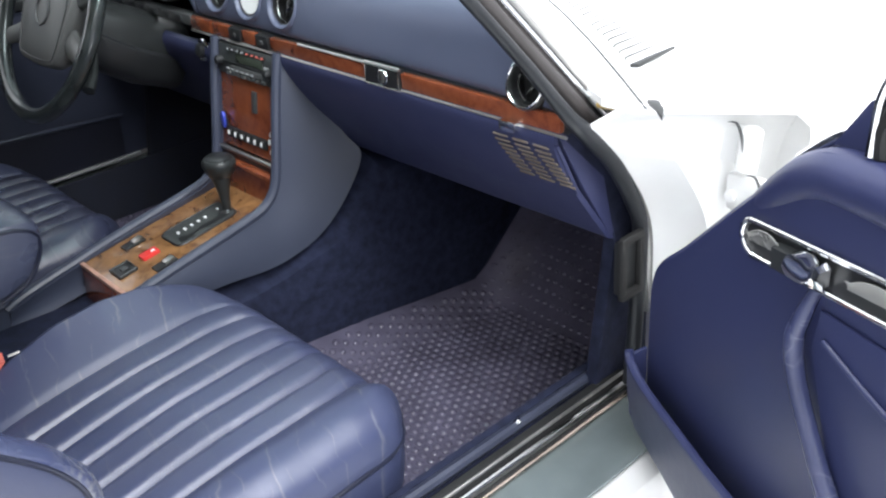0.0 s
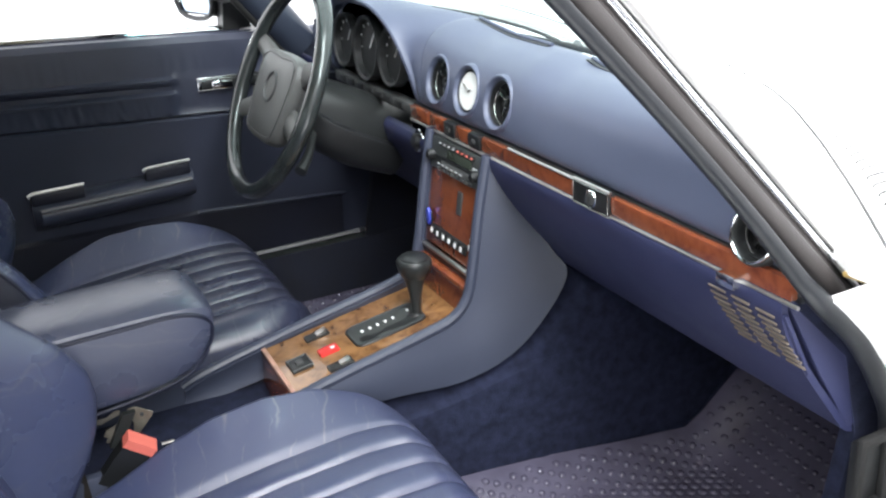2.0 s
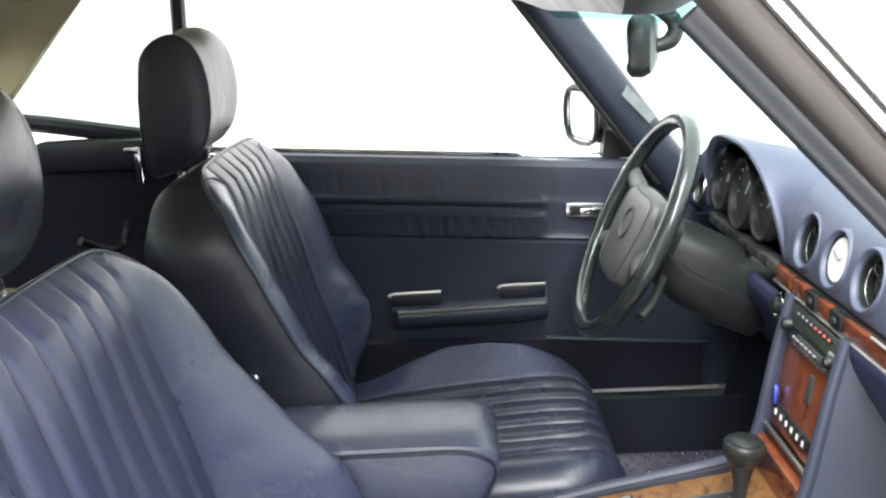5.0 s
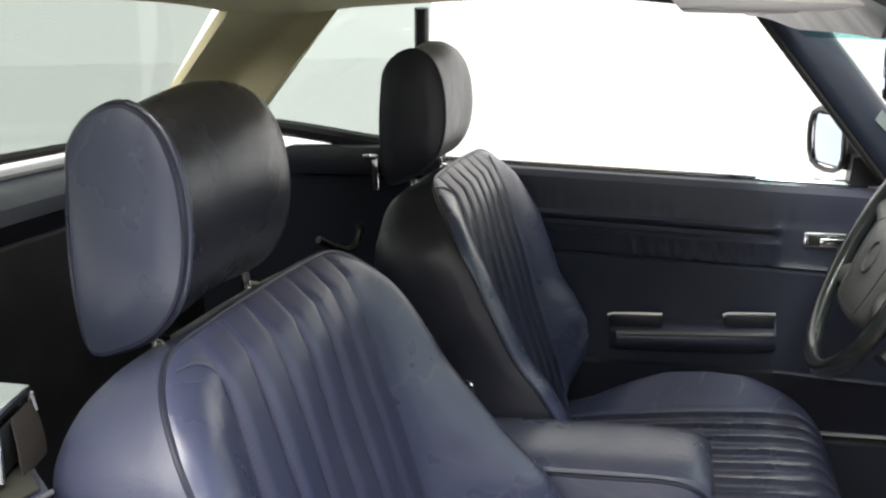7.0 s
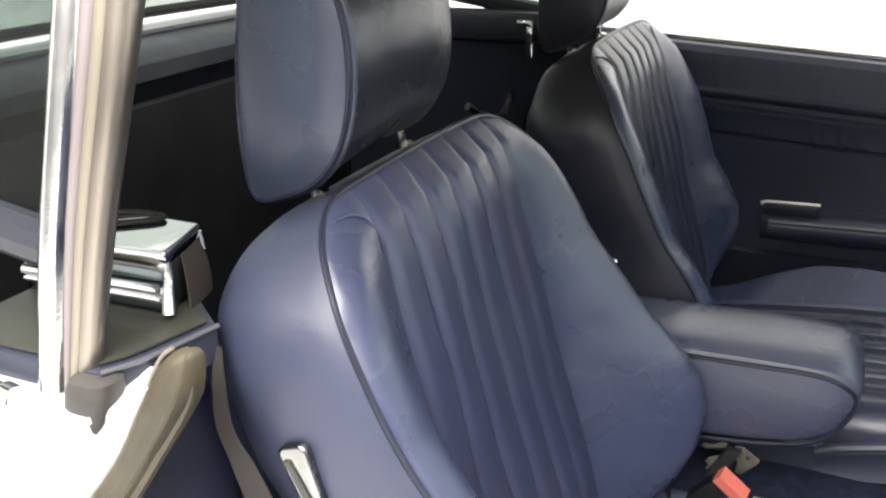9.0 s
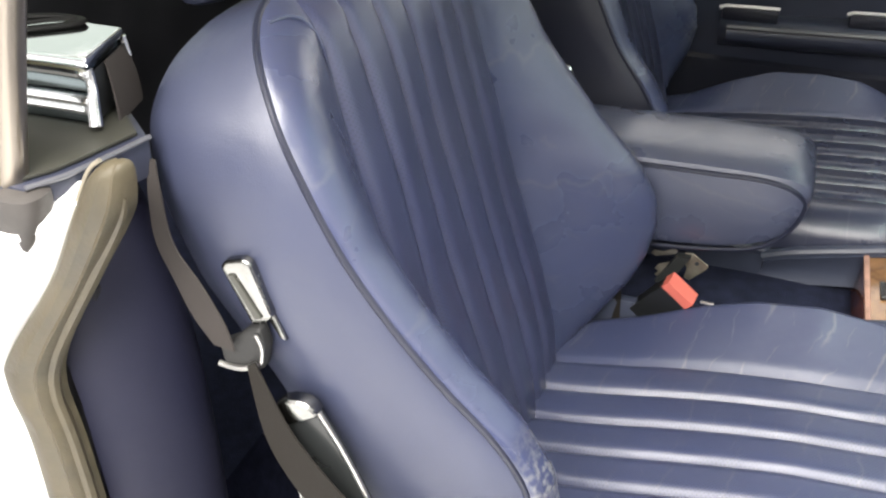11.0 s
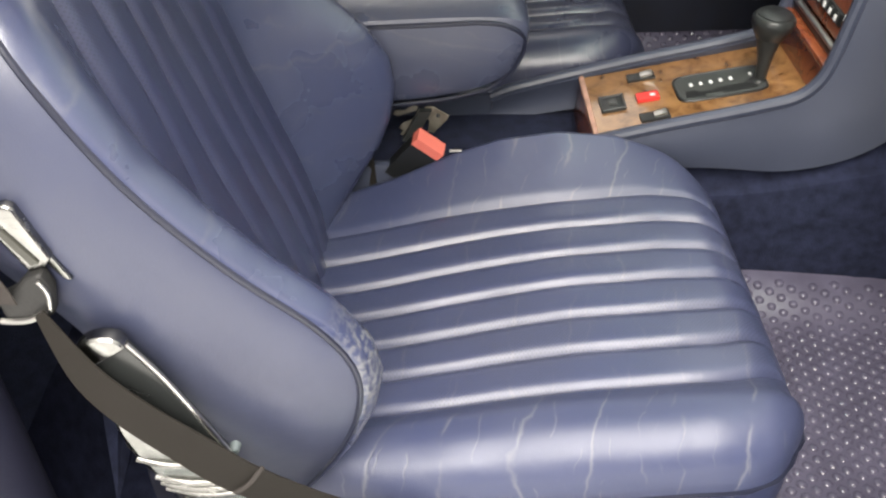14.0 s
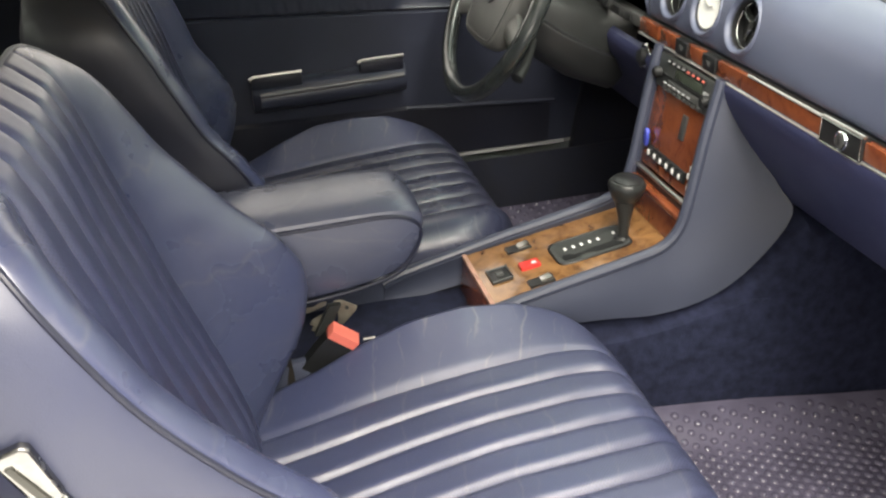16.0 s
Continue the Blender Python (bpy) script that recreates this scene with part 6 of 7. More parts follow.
part("centre_pad", loft([curve(r, 3, True) for r in pad]), PAD_GREY, whl, "grey padded wheel centre")
part("pad_seam", tube(curve([on_wheel(a * 0.90, b * 0.90 - 0.006, 0.0196) for a, b in ((-0.096, 0.058), (0, 0.066), (0.096, 0.058), (0.086, -0.062), (0.058, -0.086), (-0.058, -0.086), (-0.086, -0.062))], 3, True), 0.0016, 6, True, 1), COLUMN, whl, "dark moulded seam")
part("pad_emblem", ring(on_wheel(0, 0.0, 0.0220), WN, 0.026, 0.003, 32, 6), GREY_PLASTIC, whl, "moulded round emblem")
part("wheel_hub", loft([[on_wheel(r * math.cos(t), r * math.sin(t), c) for t in [2 * math.pi * k / 24 for k in range(24)]] for r, c in ((0.05, -0.005), (0.055, -0.03), (0.045, -0.05))]), BLACK, whl)
col = thing("steering_column", "grey plastic steering column shroud", "column", tuple(on_wheel(0, -0.02, -0.15)))
part("column_shroud", loft([curve([on_wheel(a * f * 0.82, b * f * 0.82 - d, c) for a, b in ((-0.062, 0.04), (0, 0.058), (0.062, 0.04), (0.070, -0.02), (0.05, -0.062), (0, -0.07), (-0.05, -0.062), (-0.070, -0.02))], 3, True) for f, c, d in ((0.80, -0.045, 0.005), (1.0, -0.055, 0.006), (1.12, -0.10, 0.008), (1.15, -0.16, 0.01), (1.0, -0.24, 0.01))]), COLUMN, col, "dark grey column shroud")
part("lower_shroud", loft([curve([on_wheel(a * f * 0.86, b * f * 0.86 - d, c) for a, b in ((-0.071, -0.008), (0, -0.004), (0.071, -0.008), (0.074, -0.026), (0.054, -0.066), (0, -0.076), (-0.054, -0.066), (-0.074, -0.026))], 3, True) for f, c, d in ((0.86, -0.050, 0.006), (1.02, -0.060, 0.008), (1.14, -0.10, 0.014), (1.2, -0.16, 0.018), (1.1, -0.24, 0.02))]), BLACK, col, "black lower column shroud")
part("stalk", tube([on_wheel(0.05, -0.05, -0.06), on_wheel(0.09, -0.085, -0.05), on_wheel(0.115, -0.115, -0.035)], [0.008, 0.008, 0.011], 10), COLUMN, col, "grey stalk")
part("stalk", tube([on_wheel(-0.05, -0.02, -0.06), on_wheel(-0.13, -0.03, -0.05)], 0.007, 10, smooth=1), BLACK, col, "black stalk")

# ---- driver door (closed) ----
dd = thing("driver_door", "closed blue vinyl driver door trim with armrest", "car door", (-0.72, 0.2, 0.4))
DX = -0.700


def belt_z(y):
    return 0.942 - 0.060 * (y + 0.2)


prof_rows = []
for y in np.linspace(-0.34, 0.78, 320):
    t = belt_z(y)
    crinkle = 0.0022 * noise.noise(Vector((y * 70, 0, 2)))
    fade = ease((0.375 - y) / 0.03)
    c1, c2, c3 = [0.0042 * noise.noise(Vector((y * 96 + k * 0.8, 3, 7 + k * 0.6))) * fade * ease((y - 0.02) / 0.12) for k in range(3)]
    prof = [(-0.040, t - 0.004), (-0.030, t + 0.004), (-0.012, t + 0.002), (-0.002, t - 0.010), (0.0, t - 0.035), (-0.002 + crinkle, t - 0.062), (-0.001, t - 0.074),
            (0.009 * fade, t - 0.079), (0.008 * fade, t - 0.086), (0.0, t - 0.094), (0.000, t - 0.103), (0.010 * fade, t - 0.109), (0.009 * fade + c1, t - 0.118), (0.006 * fade + crinkle + c2, t - 0.132), (0.005 * fade + c3, t - 0.146), (0.004, t - 0.154), (-0.003, t - 0.160),
            (0.003, t - 0.165), (0.0, t - 0.20), (0.0, t - 0.26), (0.0, t - 0.34), (0.002, t - 0.42), (0.0, 0.42)]
    prof_rows.append([Vector((DX + x, y, z)) for x, z in prof])
part("door_trim", sheet(prof_rows, 0.008), DOOR_SLATE, dd, "blue vinyl trim with two padded rolls")
# thin beads added on the rolls to draw their highlight lines
for drop in (0.080, 0.110):
    part("roll_bead", tube([(DX + 0.0095, y, belt_z(y) - drop) for y in (-0.33, -0.1, 0.1, 0.35)], [0.0030, 0.0030, 0.0030, 0.0012], 8), DOOR_SLATE, dd, "added bead that catches the highlight of a padded roll")
part("door_skin", rbox(-0.79, 0.22, 0.62, 0.04, 1.14, 0.58, 0.02), PAINT, dd, "white outer door skin")
part("belt_strip", tube([(-0.748, y, belt_z(y) + 0.006) for y in (-0.34, 0.1, 0.52)], 0.008, 8), CHROME, dd, "bright belt strip")
rest = part("door_armrest", loft([curve([(DX - 0.005, y, zc + 0.024), (DX + 0.030 * k, y, zc + 0.022), (DX + 0.052 * k, y, zc + 0.008), (DX + 0.054 * k, y, zc - 0.012), (DX + 0.035 * k, y, zc - 0.03), (DX - 0.005, y, zc - 0.038)], 4) for y, zc, k in ((0.045, 0.610, 0.75), (0.06, 0.612, 1.0), (0.20, 0.616, 1.0), (0.34, 0.622, 1.0), (0.362, 0.622, 0.8))]), DOOR_SLATE, dd, "padded blue armrest")
# worn edge; its pale tone also paints the sheen along the top
part("armrest_edge", tube([(DX + 0.053, 0.06, 0.622), (DX + 0.053, 0.2, 0.626), (DX + 0.053, 0.355, 0.632)], 0.0055, 8), EDGE_HIGHLIGHT, rest, "worn shiny edge with its highlight painted pale")
for y0, y1, z in ((0.046, 0.148, 0.657), (0.266, 0.358, 0.666)):
    hk = part("pull_handle", rbox(DX + 0.03, (y0 + y1) / 2, z - 0.014, 0.022, y1 - y0, 0.026, 0.006), DARK_AND_SHADED_LEATHER, dd, "dark blue pull handle")
    part("handle_chrome", tube([(DX + 0.042, y0 - 0.001, z - 0.006), (DX + 0.042, y0 + 0.006, z + 0.001), (DX + 0.042, y1, z + 0.003)], 0.0035, 8, smooth=2), BRUSHED, hk, "bright metal edge")
pk = part("door_pocket", sheet([[Vector((DX + 0.020, y, 0.43)), Vector((DX + 0.030, y, 0.50)), Vector((DX + 0.030, y, zt)), Vector((DX + 0.020, y, zt + 0.006))] for y, zt in ((-0.05, 0.55), (0.36, 0.545), (0.68, 0.523))], 0.006), DARK_AND_SHADED_LEATHER, dd, "dark door pocket")
part("pocket_rim", tube([(DX + 0.030, 0.36, 0.549), (DX + 0.030, 0.52, 0.538), (DX + 0.030, 0.69, 0.526)], 0.004, 8), DOOR_SLATE, pk)
# pale non-metal colour paints the window's reflection in this metal strip
part("scuff_strip", rbox(DX + 0.012, 0.40, 0.421, 0.008, 0.64, 0.007, 0.002), PALE_LINE, dd, "sill strip, pale for a painted window reflection")
ho = part("release_recess", rbox(DX + 0.001, 0.492, 0.806, 0.010, 0.175, 0.030, 0.010, 3, Euler((-0.03, 0, 0)).to_matrix().to_4x4()), CHROME, dd, "chrome handle surround")
part("recess_dark", rbox(DX + 0.005, 0.492, 0.806, 0.008, 0.158, 0.020, 0.006, 2, Euler((-0.03, 0, 0)).to_matrix().to_4x4()), BLACK, ho)
part("release_lever", rbox(DX + 0.011, 0.455, 0.806, 0.008, 0.045, 0.014, 0.003, 2, Euler((-0.03, 0, 0)).to_matrix().to_4x4()), CHROME, ho, "chrome release lever")
mr = thing("door_mirror", "black driver door mirror with rectangular glass", "mirror", (-0.82, 0.50, 0.93))
turn = Matrix.Translation((-0.846, 0.461, 0.982)) @ Euler((0, 0, radians(19))).to_matrix().to_4x4()
part("mirror_housing", loft([[turn @ Vector((a * 0.067 * f, d, b * 0.055 * f)) for a, b in ((-1, -0.85), (-0.9, -1), (0.9, -1), (1, -0.9), (1, 0.8), (0.85, 1), (-0.9, 1), (-1, 0.9))] for f, d in ((0.96, 0.0), (1.0, 0.008), (0.98, 0.035), (0.8, 0.065), (0.5, 0.08))]), BLACK, mr, "black plastic housing")
part("mirror_glass", prism([turn @ Vector(p) for p in ((-0.059, -0.006, -0.048), (0.059, -0.006, -0.048), (0.059, -0.006, 0.048), (-0.059, -0.006, 0.048))], turn.to_3x3() @ Vector((0, 0.003, 0)), 0.001), MIRROR, mr, "mirror glass")
part("mirror_rim", tube([turn @ Vector((a, -0.006, b)) for a, b in ((-0.060, -0.049), (0.060, -0.049), (0.060, 0.049), (-0.060, 0.049))], 0.0055, 8, True, 4), BLACK, mr, "black raised rim")
part("mirror_foot", loft([[Vector((-0.790 + dx, 0.515 + b * 0.03, 0.905 + a)) for a, b in ((0.0, -1), (0.0, 1), (0.055, 0.8), (0.055, -0.8))] for dx in (0.0, 0.05)]), BLACK, mr)

# ---- passenger door (swung open) ----
pd = thing("passenger_door", "open blue trimmed passenger door with chrome handle", "car door", (0.79, 0.69, 0.4))
TH = radians(66)
DU, DN = Vector((math.sin(TH), -math.cos(TH), 0)), Vector((-math.cos(TH), -math.sin(TH), 0))


def on_door(u, z, n=0.0):
    """A place on the open door: along it from the hinge, its height, and out from its trim."""
    return Vector((0.79, 0.69, 0)) + DU * u + DN * n + Vector((0, 0, z))


outline = [(0.0, 0.42), (-0.012, 0.46), (-0.012, 0.56), (-0.008, 0.63), (0.01, 0.664), (0.055, 0.705), (0.105, 0.755), (0.16, 0.81), (0.206, 0.852), (0.252, 0.892), (0.30, 0.900), (0.40, 0.905), (0.70, 0.915), (1.02, 0.93), (1.05, 0.85), (1.06, 0.60), (1.02, 0.40)]
smooth_line = curve([(u, z, 0) for u, z in outline[:13]], 4) + [Vector((u, z, 0)) for u, z in outline[13:]]
part("trim_panel", prism([on_door(p.x, p.y) for p in smooth_line], DN * -0.03, 0.012, 3), DOOR_BLUE, pd, "deep blue vinyl trim panel")
part("door_shell", prism([on_door(u, z, -0.032) for u, z in [(0.01, 0.33), (-0.004, 0.46), (-0.004, 0.63), (0.02, 0.67), (0.11, 0.765), (0.21, 0.862), (0.255, 0.905), (0.42, 0.912), (1.03, 0.935), (1.07, 0.60), (1.02, 0.32)]], DN * -0.11, 0.01), PAINT, pd, "white painted door shell")
part("belt_chrome", tube([on_door(u, z, -0.03) for u, z in ((0.20, 0.860), (0.255, 0.904), (0.29, 0.909), (0.40, 0.913), (1.0, 0.935))], 0.006, 8), CHROME, pd, "chrome belt strip")
part("mirror_triangle", prism([on_door(u, z, -0.02) for u, z in ((0.248, 0.893), (0.286, 0.945), (0.302, 0.955), (0.304, 0.900))], DN * -0.02, 0.004), DOOR_BLUE, pd, "blue triangular corner trim")
part("glass_channel", tube([on_door(0.312, 0.905, -0.02), on_door(0.311, 0.93, -0.02), on_door(0.330, 0.975, -0.025), on_door(0.35, 0.99, -0.03)], 0.010, 8), RUBBER, pd, "black window channel")
part("channel_chrome", tube([on_door(0.304, 0.905, -0.012), on_door(0.304, 0.95, -0.014), on_door(0.308, 0.972, -0.018)], 0.0045, 8), CHROME, pd, "chrome window edge")
part("window_frame", rbox(0, 0, 0, 0.04, 0.02, 0.12, 0.006, 2, Matrix.Translation(on_door(0.345, 0.955, -0.03)) @ Euler((0, 0, TH - math.pi / 2)).to_matrix().to_4x4()), BLACK, pd)
part("door_roll", tube([on_door(u, z, -0.016) for u, z in ((0.150, 0.783), (0.200, 0.829), (0.250, 0.866), (0.31, 0.878), (0.50, 0.886), (1.0, 0.905))], [0.010, 0.020, 0.024, 0.026, 0.026, 0.026], 14, smooth=6), DOOR_BLUE, pd, "soft padded roll along the top")
slant = 0.12


def capsule(u0, u1, z0, r, n0, n1, name, mat, par, label=""):
    """A long rounded plate lying along the door."""
    pts = []
    for k in range(13):
        a = math.pi / 2 + math.pi * k / 12
        pts.append((u0 + r * math.cos(a), z0 + r * math.sin(a)))
    for k in range(13):
        a = -math.pi / 2 + math.pi * k / 12
        pts.append((u1 + r * math.cos(a), z0 + slant * (u1 - u0) + r * math.sin(a)))
    return part(name, prism([on_door(u, z, n1) for u, z in pts], DN * (n0 - n1), 0.002), mat, par, label)


hs = capsule(0.188, 0.40, 0.780, 0.0185, -0.002, 0.003, "handle_recess", BLACK, pd, "dark handle recess")
rim = [(0.188 + 0.0185 * math.cos(a), 0.780 + 0.0185 * math.sin(a)) for a in [math.pi / 2 + math.pi * k / 10 for k in range(11)]] + [(0.40 + 0.0185 * math.cos(a), 0.780 + slant * 0.212 + 0.0185 * math.sin(a)) for a in [-math.pi / 2 + math.pi * k / 10 for k in range(11)]]
part("handle_surround", tube([on_door(u, z, 0.004) for u, z in rim], 0.0030, 10, True, 1), CHROME, hs, "slim chrome handle surround")
for u0, u1 in ((0.180, 0.236), (0.318, 0.396)):
    rows = []
    for k in range(13):
        u = u0 + (u1 - u0) * k / 12
        zc = 0.780 + slant * (u - 0.188)
        end = math.sin(math.pi * min(max(k / 12, 0.08), 0.92)) ** 0.45
        rows.append([on_door(u, zc - 0.004 + 0.0185 * end * t, 0.0035 + 0.007 * (t - 0.2) ** 2) for t in (0.0, 0.2, 0.5, 0.8, 1.0)])
    part("handle_bowl", sheet(rows, 0.001), BOWL_METAL, hs, "dished metal finger bowl")
part("finger_grip", loft([[on_door(u, 0.776 + slant * (u - 0.188) + dz, n) for dz, n in ((-0.013, 0.003), (-0.012, 0.012), (0.010, 0.013), (0.013, 0.003))] for u in (0.226, 0.232, 0.252, 0.258)]), COLUMN, hs, "black finger grip")
part("release_lever", loft([[on_door(u, z + dz * w, n) for dz, n in ((-1, 0.006), (-0.8, 0.018), (0.0, 0.021), (0.8, 0.018), (1, 0.006))] for u, z, w in ((0.252, 0.7865, 0.010), (0.258, 0.788, 0.0145), (0.275, 0.790, 0.0155), (0.284, 0.791, 0.010), (0.292, 0.792, 0.013), (0.298, 0.7925, 0.009))]), CHROME, hs, "chrome release lever")
pull = [on_door(u, z, n) for u, z, n in ((0.279, 0.772, 0.0), (0.275, 0.742, 0.010), (0.271, 0.712, 0.013), (0.284, 0.67, 0.013), (0.314, 0.62, 0.013), (0.345, 0.575, 0.013), (0.378, 0.535, 0.016), (0.44, 0.520, 0.02), (0.60, 0.52, 0.02))]
part("pull_rib", tube(pull, [0.006, 0.008, 0.0095, 0.0095, 0.0095, 0.011, 0.014, 0.018, 0.018], 12), RIB_BLUE, pd, "padded blue pull handle rib, rubbed pale")
part("recess_panel", prism([on_door(u, z, 0.001) for u, z in ((0.290, 0.755), (0.284, 0.71), (0.34, 0.56), (0.42, 0.53), (0.80, 0.53), (0.82, 0.74), (0.50, 0.765))], DN * 0.003, 0.002), DOOR_BLUE, pd)
part("recess_seam", tube([on_door(0.30, 0.728, 0.006), on_door(0.40, 0.700, 0.006), on_door(0.55, 0.68, 0.006)], 0.003, 8), DOOR_BLUE, pd)
poc = [[on_door(u, z, n) for n, z in ((0.002, zb), (0.018, zb + 0.006), (0.026, zb + 0.05), (0.028, zt - 0.004), (0.025, zt), (0.020, zt - 0.004))] for u, zb, zt in ((-0.010, 0.415, 0.532), (-0.002, 0.405, 0.516), (0.03, 0.395, 0.500), (0.10, 0.37, 0.488), (0.22, 0.345, 0.474), (0.50, 0.34, 0.470), (0.95, 0.34, 0.475))]
part("door_pocket", sheet([list(r) for r in poc], 0.005), SIDE_VINYL, pd, "grey-blue map pocket")
part("pocket_rim", tube([r[4] for r in poc], 0.006, 8), DOOR_BLUE, pd, "blue pocket edge")
part("pocket_end", prism([on_door(-0.012, 0.43, 0.0), on_door(-0.012, 0.43, 0.022), on_door(-0.012, 0.526, 0.024), on_door(-0.012, 0.532, 0.0)], DU * 0.006, 0.002), DOOR_BLUE, pd)

# ---- floor mats ----


def mat_thing(xs, ys, label):
    m = thing("floor_mat", label, "floor mat", (sum(xs) / 2, ys[0], 0.262), "floor mats")

    flip = -1 if xs[0] < 0 else 1
    inner, outer = sorted((abs(xs[0]), abs(xs[1])))

    def edge_x(y):
        """Inner edge, which leans away from the tunnel towards the front."""
        return inner + float(np.interp(y, [0.3, 0.55, 0.69, 0.82, 0.95, 1.1], [-0.03, -0.016, 0.004, 0.034, 0.060, 0.075]))

    def zf(x, y):
        rise = 0.040 * ease(1 - (x - edge_x(y)) / 0.085)
        rise += 0.045 * ease(1 - (outer - x) / 0.07) if flip < 0 else 0.0
        return 0.262 + rise + 0.98 * max(y - 0.953, 0) + 0.006 * ease((y - 0.93) / 0.05)

    rows = [[Vector((flip * x, y, zf(x, y))) for x in [edge_x(y) + (outer - edge_x(y)) * k / 24 for k in range(25)]] for y in np.linspace(ys[0], ys[1], 30)]
    part("mat_sheet", sheet(rows, 0.006), RUBBER_MAT, m, "grey-violet rubber sheet")
    pts, faces = [], []
    step = 0.0178
    row = 0
    y = ys[0] + 0.02
    while y < ys[1] - 0.012:
        x = inner - 4 * step + (step / 2 if row % 2 else 0)
        while x < outer - 0.012:
            if x > edge_x(y) + 0.016:
                b = len(pts)
                z = zf(x, y) + (0.003 if y < 0.945 else 0.009)
                nz = 8
                for r, h in ((0.0078, 0.0), (0.0066, 0.0040), (0.0046, 0.0058), (0.0016, 0.0064)):
                    if y > 0.95:
                        r, h = r * 0.8, h * 0.6
                    pts += [(flip * (x + r * math.cos(2 * math.pi * k / nz)), y + r * math.sin(2 * math.pi * k / nz), z + h) for k in range(nz)]
                for q in range(3):
                    for k in range(nz):
                        faces.append((b + q * nz + k, b + q * nz + (k + 1) % nz, b + (q + 1) * nz + (k + 1) % nz, b + (q + 1) * nz + k))
                faces.append(tuple(b + 3 * nz + k for k in range(nz)))
            x += step
        y += step * 0.84
        row += 1
    me = bpy.data.meshes.new("mat_studs")
    me.from_pydata([tuple(Vector(p) - ORIGIN[m.name]) for p in pts], [], faces)
    me.polygons.foreach_set("use_smooth", [True] * len(faces))
    me.materials.append(RUBBER_MAT)
    ob = new("mat_studs", me)
    ob.parent = m
    tagged(ob, "round moulded studs", kind="stuff")
    return m


mat_thing((0.150, 0.625), (0.22, 1.09), "grey-violet studded rubber mat in the passenger footwell")
mat_thing((-0.625, -0.150), (0.22, 1.09), "grey-violet studded rubber mat in the driver footwell")

# ---- belts ----


def ribbon(points, width, wide=(0, 1, 0.3), thick=0.0014):
    """A flat strap along a smooth line; width one or one for each point; wide: the direction of its width."""
    p = curve(points, 8)
    ws = [v.x for v in curve([(a, 0, 0) for a in (width if isinstance(width, (list, tuple)) else [width] * len(points))], 8)]
    w = Vector(wide).normalized()
    rows = [[q - w * a / 2, q, q + w * a / 2] for q, a in zip(p, ws)]
    return sheet(rows, thick)


belt = thing("seat_belt", "grey woven seat belt beside the passenger seat", "seat belt", (0.66, -0.2, 0.7))
part("upper_strap", ribbon([(0.646, -0.249, 0.890), (0.652, -0.247, 0.868), (0.656, -0.243, 0.828), (0.659, -0.226, 0.798), (0.662, -0.210, 0.768), (0.664, -0.198, 0.746)], [0.006, 0.012, 0.018, 0.028, 0.032, 0.020], (0.15, 1, 0.02)), PALE_BELT, belt, "pale grey webbing")
part("lower_strap", ribbon([(0.664, -0.176, 0.736), (0.668, -0.158, 0.678), (0.672, -0.131, 0.638), (0.673, -0.093, 0.594), (0.672, -0.060, 0.556), (0.668, -0.012, 0.515), (0.660, 0.035, 0.475), (0.652, 0.09, 0.41)], [0.010, 0.030, 0.040, 0.046, 0.048, 0.048, 0.048, 0.048], (0.1, 0.80, 0.60)), BELT, belt, "brown-grey webbing")
part("strap_fold", ribbon([(0.676, -0.066, 0.540), (0.676, -0.052, 0.552), (0.675, -0.038, 0.572)], 0.004, (0, 0.6, -0.8)), PALE_BELT, belt, "stitched strap fold")

guide = thing("belt_retractor", "chrome belt reel cover behind the passenger seat", "belt reel", (0.6, -0.36, 0.9))
foot = [(0.583, -0.309), (0.646, -0.291), (0.650, -0.43), (0.578, -0.43)]
part("reel_body", prism([(x, y, 0.910) for x, y in foot], (0, 0, 0.046), 0.003), DARK_CHROME, guide, "dark polished reel body")
part("reel_cover", prism([(x * 1.0 + (0.002 if x > 0.6 else -0.002), y + (0.003 if y > -0.4 else 0), 0.954) for x, y in foot], (0, 0, 0.007), 0.0025, 3), CHROME, guide, "polished chrome cover")
for z, r in ((0.951, 0.0042), (0.930, 0.0046), (0.9225, 0.0028)):
    part("reel_bar", tube([(0.6495, -0.43, z - 0.002), (0.6495, -0.36, z - 0.001), (0.650, -0.300, z), (0.647, -0.2905, z - 0.003)], r, 10), CHROME, guide, "chrome frame bar")
part("reel_corner", tube([(0.647, -0.289, 0.953), (0.6465, -0.288, 0.940), (0.650, -0.287, 0.928), (0.655, -0.284, 0.914)], [0.004, 0.0035, 0.0045, 0.005], 10), CHROME, guide, "chrome corner post")
part("reel_corner", tube([(0.584, -0.306, 0.955), (0.583, -0.304, 0.940)], 0.0032, 8, smooth=1), CHROME, guide)
part("reel_slot", prism([(0.588, -0.3065, 0.914), (0.642, -0.2905, 0.914), (0.642, -0.2905, 0.949), (0.588, -0.3065, 0.949)], (0, 0.002, 0), 0.001), BLACK, guide)
part("reel_strap", ribbon([(0.606, -0.299, 0.950), (0.607, -0.294, 0.938), (0.609, -0.290, 0.922), (0.611, -0.288, 0.908)], [0.034, 0.042, 0.046, 0.046], (1, 0.28, 0)), PALE_BELT, guide, "grey webbing")
part("reel_cord", tube([(0.652, -0.43, 0.963), (0.630, -0.385, 0.9635), (0.604, -0.352, 0.9635), (0.588, -0.338, 0.9635), (0.583, -0.350, 0.9635), (0.600, -0.375, 0.9635), (0.640, -0.40, 0.9635)], 0.0042, 8, flat=0.5, up=(0, 0, 1)), BLACK_CORD, guide, "black cord")
